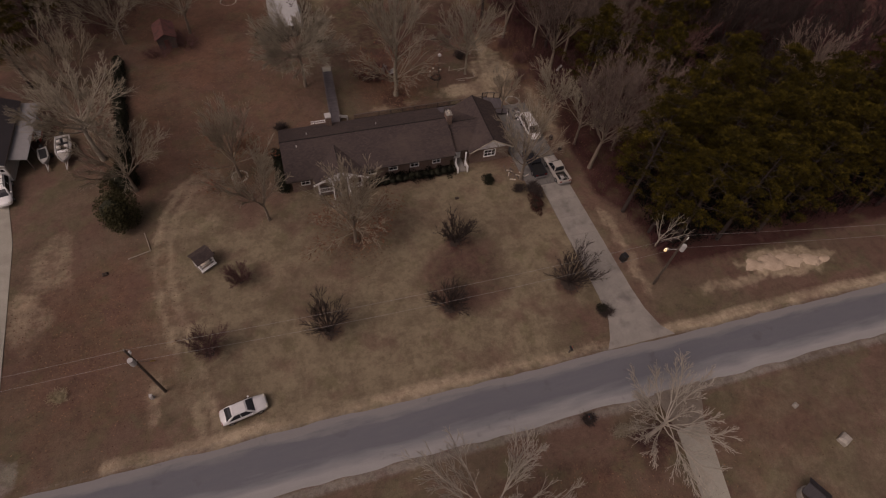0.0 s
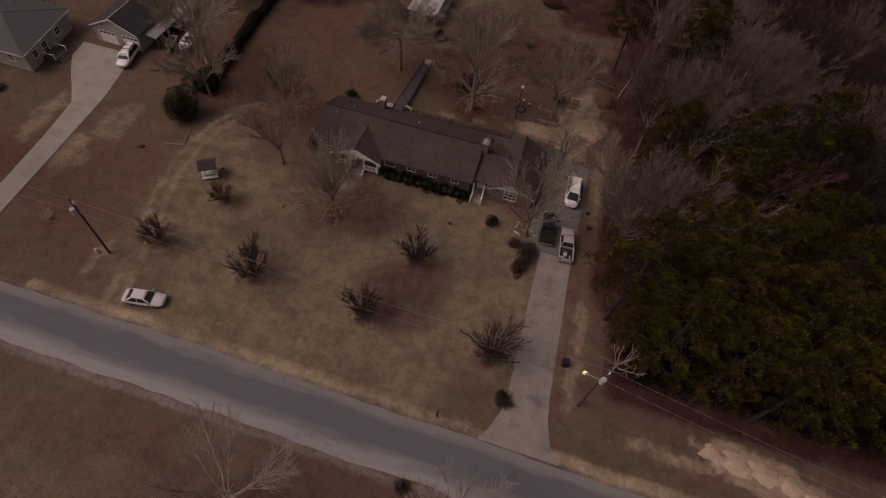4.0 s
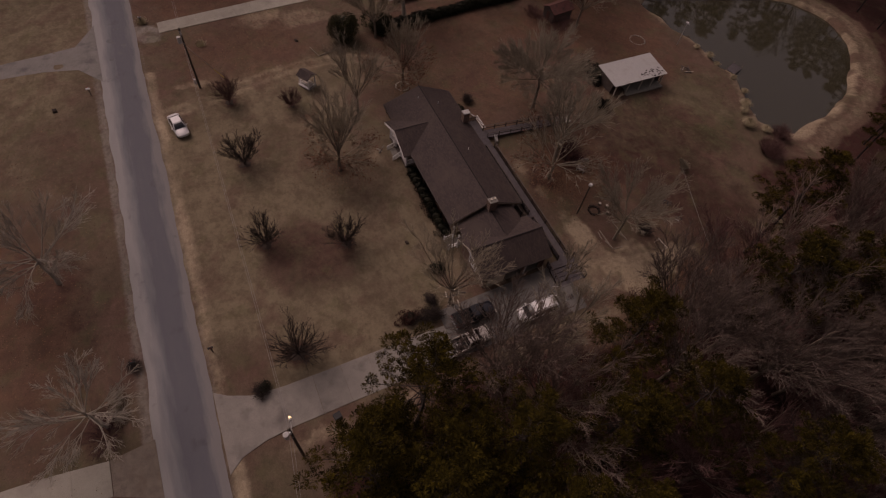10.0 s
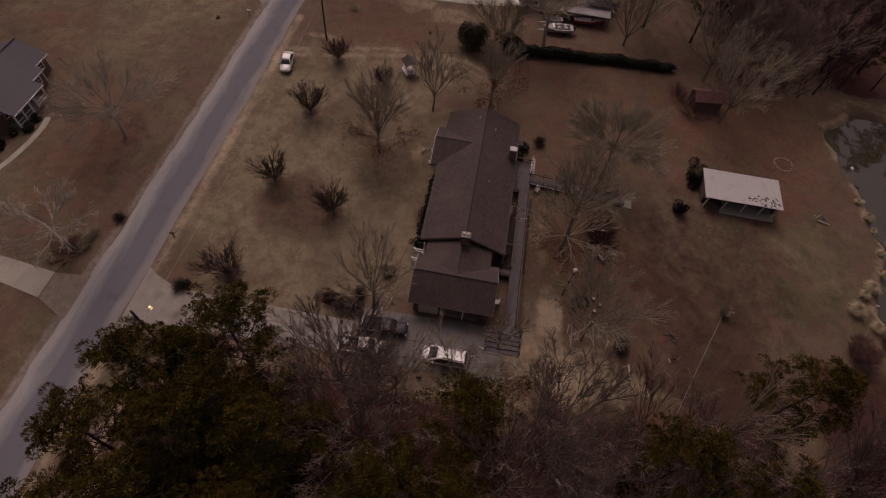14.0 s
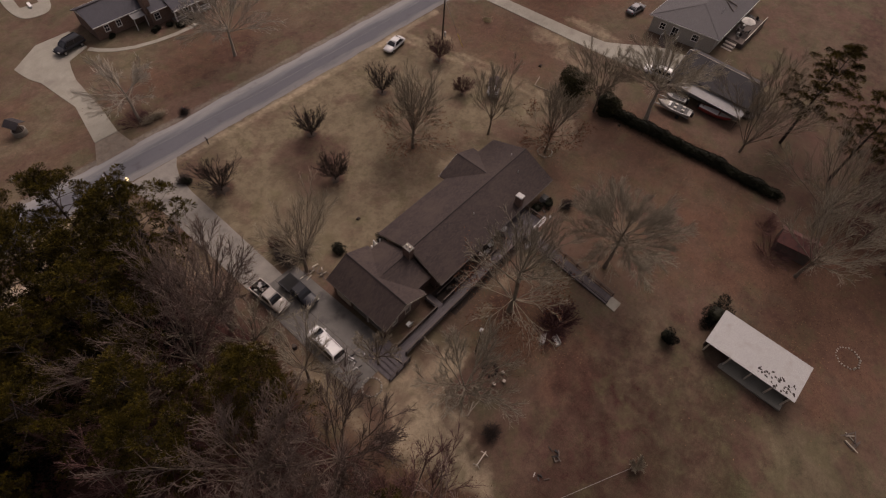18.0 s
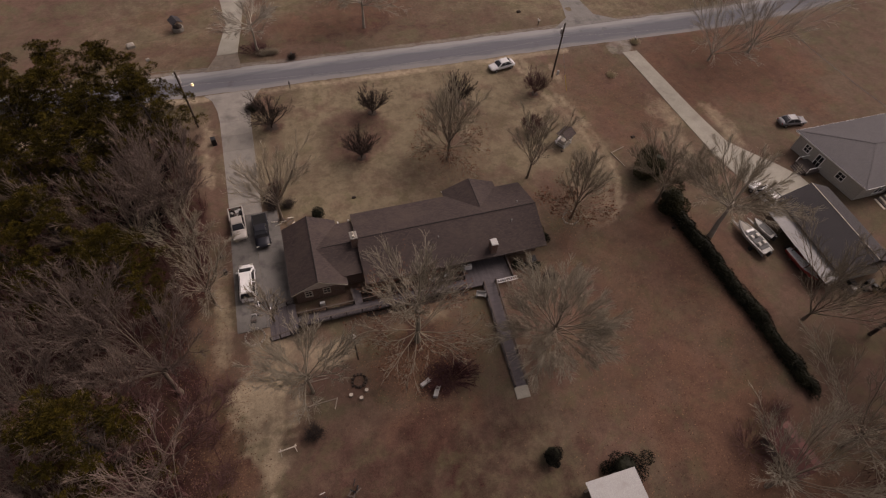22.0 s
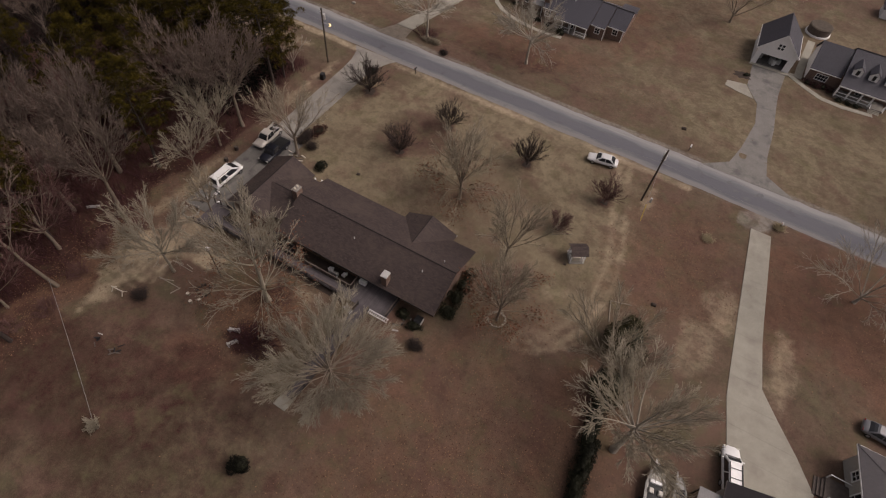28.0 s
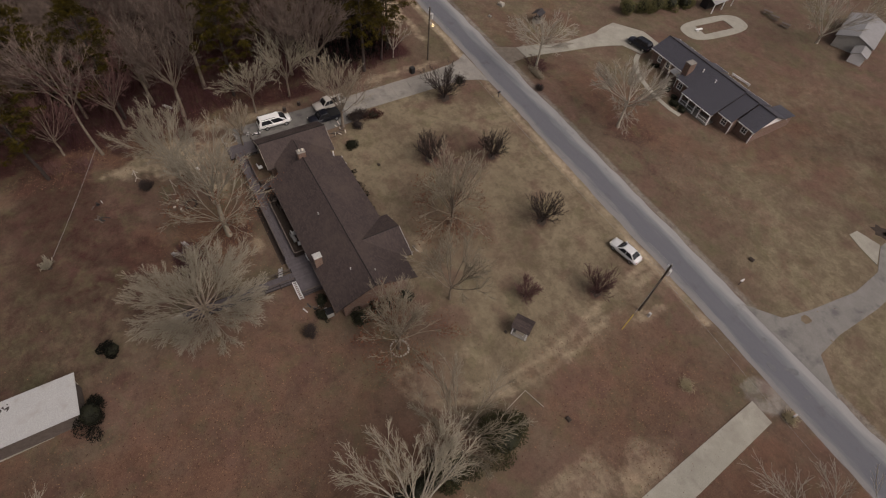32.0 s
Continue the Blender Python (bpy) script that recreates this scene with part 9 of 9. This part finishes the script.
small_dock()
t = thing("pond_lamp", "slim pole with a white lamp beside the pond", "lamp post", pose(-5.0, 110.2, ground_at(-5.0, 110.2)))
part("pole", Geo().tube((0, 0, -0.2), (0.5, -0.8, 4.9), 0.06, 0.05, 8), M_GREYBOX, t)
part("lamp", Geo().block(0.5, -0.8, 4.85, 0.45, 0.3, 0.2, 20, 0.05), M_WHITE, t)
part("lamp_arm", Geo().beam((0.5, -0.8, 4.8), (0.9, -0.6, 4.75), 0.05, 0.05), M_GREYBOX, t)


# dark leafless thickets
def thicket(seed, at, rx, ry, h, n, label, material):
    r = random.Random(seed)
    g = Geo()
    for _ in range(n):
        a, f = r.uniform(0, 6.283), math.sqrt(r.random())
        x, y = rx * f * math.cos(a), ry * f * math.sin(a)
        top = h * (1.1 - 0.6 * f * f) * r.uniform(0.6, 1.1)
        b = r.uniform(0, 6.283)
        p = Vector((x * 0.5, y * 0.5, -0.03))
        q = Vector((x * 0.8, y * 0.8, top * 0.55))
        e = Vector((x + 0.3 * math.cos(b), y + 0.3 * math.sin(b), top))
        g.tube(p, q, 0.03, 0.02, 3, False)
        g.tube(q, e, 0.02, 0.011, 3, False)
        for _ in range(4):
            s = q.lerp(e, r.random())
            c = r.uniform(0, 6.283)
            g.tube(s, s + Vector((math.cos(c) * 0.45, math.sin(c) * 0.45, r.uniform(0.1, 0.4))), 0.012, 0.008, 3, False)
    t = thing("thicket", label, "shrub", pose(at[0], at[1], ground_at(*at)))
    part("brush", g, material, t)
    return t


thicket(601, (13.2, 74.4), 3.3, 2.5, 2.0, 230, "dark leafless thicket on the rear lawn", M_TWIG_WINE)
thicket(613, (-15.6, 90.0), 2.8, 3.2, 1.9, 120, "reddish leafless brush beside the cabin", M_TWIG_RED)
thicket(614, (-19.5, 87.4), 2.6, 1.6, 1.6, 90, "reddish leafless brush beside the cabin", M_TWIG_RED)
thicket(615, (29.2, 10.6), 2.8, 2.0, 0.9, 90, "wine-red leafless brush beside the opposite drive", M_TWIG_WINE)
for k, (x, y, h) in enumerate(((36.9, 69.4, 1.3), (38.3, 73.6, 1.7), (37.2, 78.2, 1.4), (36.2, 83.4, 1.6), (37.6, 87.2, 1.3))):
    thicket(616 + k, (x, y), 1.5, 1.7, h, 60, "sparse reddish brush at the edge of the wood", M_TWIG_RED)
thicket(602, (28.6, 76.6), 1.0, 0.9, 1.3, 110, "small dark thicket by the sandy ground", M_BARK_DARK)
thicket(603, (23.0, 106.4), 2.4, 2.0, 2.6, 300, "brown leafless brush by the pond", M_TWIG_RED)
thicket(604, (20.6, 111.0), 1.8, 1.4, 2.0, 200, "brown leafless brush by the pond", M_TWIG_RED)
thicket(605, (-2.3, 65.2), 1.0, 0.9, 1.0, 110, "small brown shrub beyond the deck", M_BARK_DARK)
thicket(606, (27.6, 45.8), 0.9, 0.7, 1.1, 90, "dark leafless shrub beside the driveway", M_BARK_DARK)
thicket(607, (29.6, 44.8), 1.0, 2.0, 1.4, 200, "dark leafless shrub at the driveway's edge", M_BARK_DARK)
thicket(608, (27.0, 12.0), 2.2, 0.6, 0.7, 160, "low bleached flower stalks beside the opposite drive", M_TWIG)
thicket(609, (-28.2, 30.3), 0.9, 0.7, 0.3, 70, "patch of bleached dead flower stalks", M_DRYGRASS)
thicket(610, (-36.7, 22.7), 0.8, 0.7, 0.5, 90, "dead plants round the mailbox", M_DRYGRASS)
thicket(611, (23.2, 14.0), 0.7, 0.6, 0.7, 90, "dark dead plants round the mailbox", M_BARK_DARK)
thicket(612, (30.8, 25.2), 0.9, 0.8, 0.7, 100, "dark low shrub by the drive's mouth", M_BARK_DARK)


def pile(label, at, count, spread, long, materials, seed, name="scrap_pile", category="scrap"):
    r = random.Random(seed)
    t = thing(name, label, category, pose(at[0], at[1], ground_at(*at)))
    for _ in range(count):
        x, y, a = r.gauss(0, spread), r.gauss(0, spread), r.uniform(0, 3.14)
        l, m = long * r.uniform(0.5, 1.1), r.choice(materials)
        z = r.uniform(0.03, 0.3)
        part("piece", Geo().beam((x - l / 2 * math.cos(a), y - l / 2 * math.sin(a), 0.05), (x + l / 2 * math.cos(a), y + l / 2 * math.sin(a), 0.05 + z), r.uniform(0.06, 0.16), r.uniform(0.05, 0.12)), m, t)
    return t


pile("pale poles and boards heaped beside the drive tree", (27.5, 49.0), 9, 0.45, 1.1, (M_CREAM, M_TIMBER), 1, "timber_pile", "timber")
pile("split logs stacked at the foot of the drive tree", (28.9, 48.4), 8, 0.4, 0.9, (M_CREAM, M_TIMBER), 2, "log_pile", "logs")
pile("white and dark scraps on the rear lawn", (25.8, 83.0), 7, 0.35, 0.7, (M_WHITE, M_BLACK, M_TIMBER), 3)
pile("dark scraps on the rear lawn", (28.4, 82.9), 5, 0.3, 0.6, (M_BLACK, M_TIMBER, M_GREYBOX), 4)
pile("dead branches fallen near the pond", (2.1, 106.7), 9, 0.6, 1.5, (M_TIMBER, M_BARK_PALE), 5, "branch_pile", "branches")
pile("odds and ends at the end of the parking pad", (32.9, 60.2), 10, 0.5, 0.9, (M_GREYBOX, M_BLACK, M_WHITE, M_TIMBER), 6)
pile("odds and ends heaped beside the deck's end", (33.4, 61.6), 9, 0.4, 0.8, (M_GREYBOX, M_BLACK, M_TIMBER), 7)
pile("dark scraps under the deck's end", (0.6, 63.4), 7, 0.5, 0.8, (M_GREYBOX, M_TIMBER, M_BLACK), 8)
bush(120, (-0.8, 63.2), 1.0, 0.8, 1.0, "dark evergreen shrub beyond the deck's end", count=800)
bush(121, (1.0, 62.5), 1.0, 0.8, 1.1, "dark evergreen shrub against the rear wall", count=800)
pile("dark scraps beside the front steps of the porch", (3.0, 48.6), 5, 0.4, 0.6, (M_STONE, M_TIMBER), 9)
for k, (x, y, a, l) in enumerate(((28.7, 70.9, 10, 1.0), (27.1, 70.6, -8, 0.8), (28.0, 73.4, 20, 1.2), (26.0, 74.0, 70, 0.9), (29.6, 71.8, 85, 0.9))):
    t = thing("edging_log", "pale split log edging the planting bed", "log", pose(x, y, 0.0, 0, 0, a), "logs round the planting bed")
    part("log", Geo().tube((-l * 0.7, 0, 0.07), (l * 0.7, 0, 0.07), 0.07, 0.06, 8), M_PALE_TIMBER, t)
for x, y in ((22.6, 73.5), (23.3, 74.2), (24.3, 73.6)):
    t = thing("stump", "sawn pale stump beside the fire pit", "stump", pose(x, y, 0.0), "stumps round the fire pit")
    part("log", Geo().tube((0, 0, -0.05), (0, 0, 0.42), 0.24, 0.22, 10), M_BARK, t)
    part("cut_face", Geo().tube((0, 0, 0.421), (0, 0, 0.435), 0.2, 0.19, 10), M_CREAM, t)
bench((15.4, 75.7), 60, "small white chair beside the garden bench", "garden_chair")
for k, (x, y, a) in enumerate(((12.1, 61.8, 20), (18.7, 62.1, -30), (10.2, 61.7, 80), (17.2, 61.8, 10), (25.5, 61.9, 0))):
    t = thing("porch_chair", "weathered white chair under the eave beside the deck", "chair", pose(x, y, 0.0, 0, 0, a), "chairs beside the deck")
    part("seat", Geo().block(0, 0, 0.4, 0.6, 0.6, 0.06, 0, 0.01), M_WHITE if k % 2 == 0 else M_TIMBER, t)
    part("backrest", Geo().block(0, 0.28, 0.46, 0.6, 0.06, 0.55, 0, 0.01), M_WHITE if k % 2 == 0 else M_TIMBER, t)
    for u in (-0.26, 0.26):
        for v in (-0.26, 0.26):
            part("leg", Geo().box(u - 0.03, u + 0.03, v - 0.03, v + 0.03, -0.02, 0.41), M_TIMBER, t)
for k, (x, y) in enumerate(((36.2, 54.5), (36.6, 52.0))):
    t = thing("stump", "dark cut stump at the edge of the pad", "stump", pose(x, y, 0.0), "stumps beside the pad")
    part("log", Geo().tube((0, 0, -0.05), (0, 0, 0.6), 0.3, 0.26, 10), M_BARK_DARK, t)
    part("cut_face", Geo().tube((0, 0, 0.601), (0, 0, 0.615), 0.22, 0.2, 10), M_TIMBER, t)
t = thing("drain_pipe", "pale broken pipe lying at the wood's edge", "pipe", pose(44.5, 70.3, ground_at(44.5, 70.3) + 0.16, 0, 0, 40))
part("pipe", Geo().tube((-0.8, 0, 0), (0.8, 0, 0), 0.18, 0.18, 10), M_GREYBOX, t)
t = thing("guy_wire", "yellow-sleeved guy wire of the utility pole", "guy wire", None, "utility poles")
part("wire", Geo().tube((-18.1, 28.3, 7.4), (-19.15, 32.1, 0.0), 0.02, 0.02, 4), M_WIRE, t)
M_YELLOW = surface("yellow_sleeve", (0.42, 0.30, 0.05), (0.55, 0.40, 0.08), 0.3, 0.05, 0.6)
part("sleeve", Geo().tube((-18.83, 30.95, 2.2), (-19.15, 32.1, 0.0), 0.05, 0.05, 6), M_YELLOW, t, "yellow plastic sleeve")
for x, y, s in ((-19.4, 9.0, 0.35), (-12.8, 44.9, 0.2), (-22.0, 62.0, 0.25), (-24.8, 44.7, 0.3), (18.9, 46.4, 0.25)):
    t = thing("boulder", "small dark rock lying in the grass", "rock", pose(x, y, ground_at(x, y) - 0.03, 0, 0, 30 * s))
    part("rock", Geo().block(0, 0, 0, s * 2, s * 1.5, s, 0, s * 0.35), M_MULCH, t)
for x, y, s in ((48.8, 5.0, 0.6), (46.0, 9.5, 0.3)):
    t = thing("boulder", "pale rock on the opposite lawn", "rock", pose(x, y, ground_at(x, y) - 0.03, 0, 0, 20))
    part("rock", Geo().block(0, 0, 0, s * 2, s * 1.6, s * 1.2, 0, s * 0.4), M_STONE, t)

# the washed-out bank of sand beside the road
M_SAND = surface("washed_sand", (0.34, 0.262, 0.19), (0.52, 0.41, 0.305), 0.9, 0.08, 0.95, stain=(0.24, 0.185, 0.135), stain_size=1.1, bump=0.5, depth=0.05)
for k, (x, y, rr, q, a) in enumerate(((53.2, 26.6, 1.9, 0.6, -4), (55.6, 26.5, 2.3, 0.62, -10), (58.4, 26.1, 2.5, 0.62, -6), (61.0, 25.6, 2.0, 0.55, -12), (62.9, 25.3, 1.2, 0.5, -8))):
    ring = blotch(x, y, rr, 40 + k, q, a)
    n = len(ring)
    pts = [(u, w, ground_at(u, w) - 0.05) for u, w in ring] + [(x + (u - x) * 0.72, y + (w - y) * 0.72, ground_at(u, w) + 0.16 + 0.05 * math.sin(3 * i + k)) for i, (u, w) in enumerate(ring)] + [(x, y, ground_at(x, y) + 0.2)]
    f = [(i, (i + 1) % n, n + (i + 1) % n, n + i) for i in range(n)] + [(n + i, n + (i + 1) % n, 2 * n) for i in range(n)]
    g = Geo().add(pts, f)
    tagged(new("sand_bank", g.mesh("sand_bank", M_SAND, True)), "pale washed-out bank of bare sand beside the road", "sand bank", kind="structure")
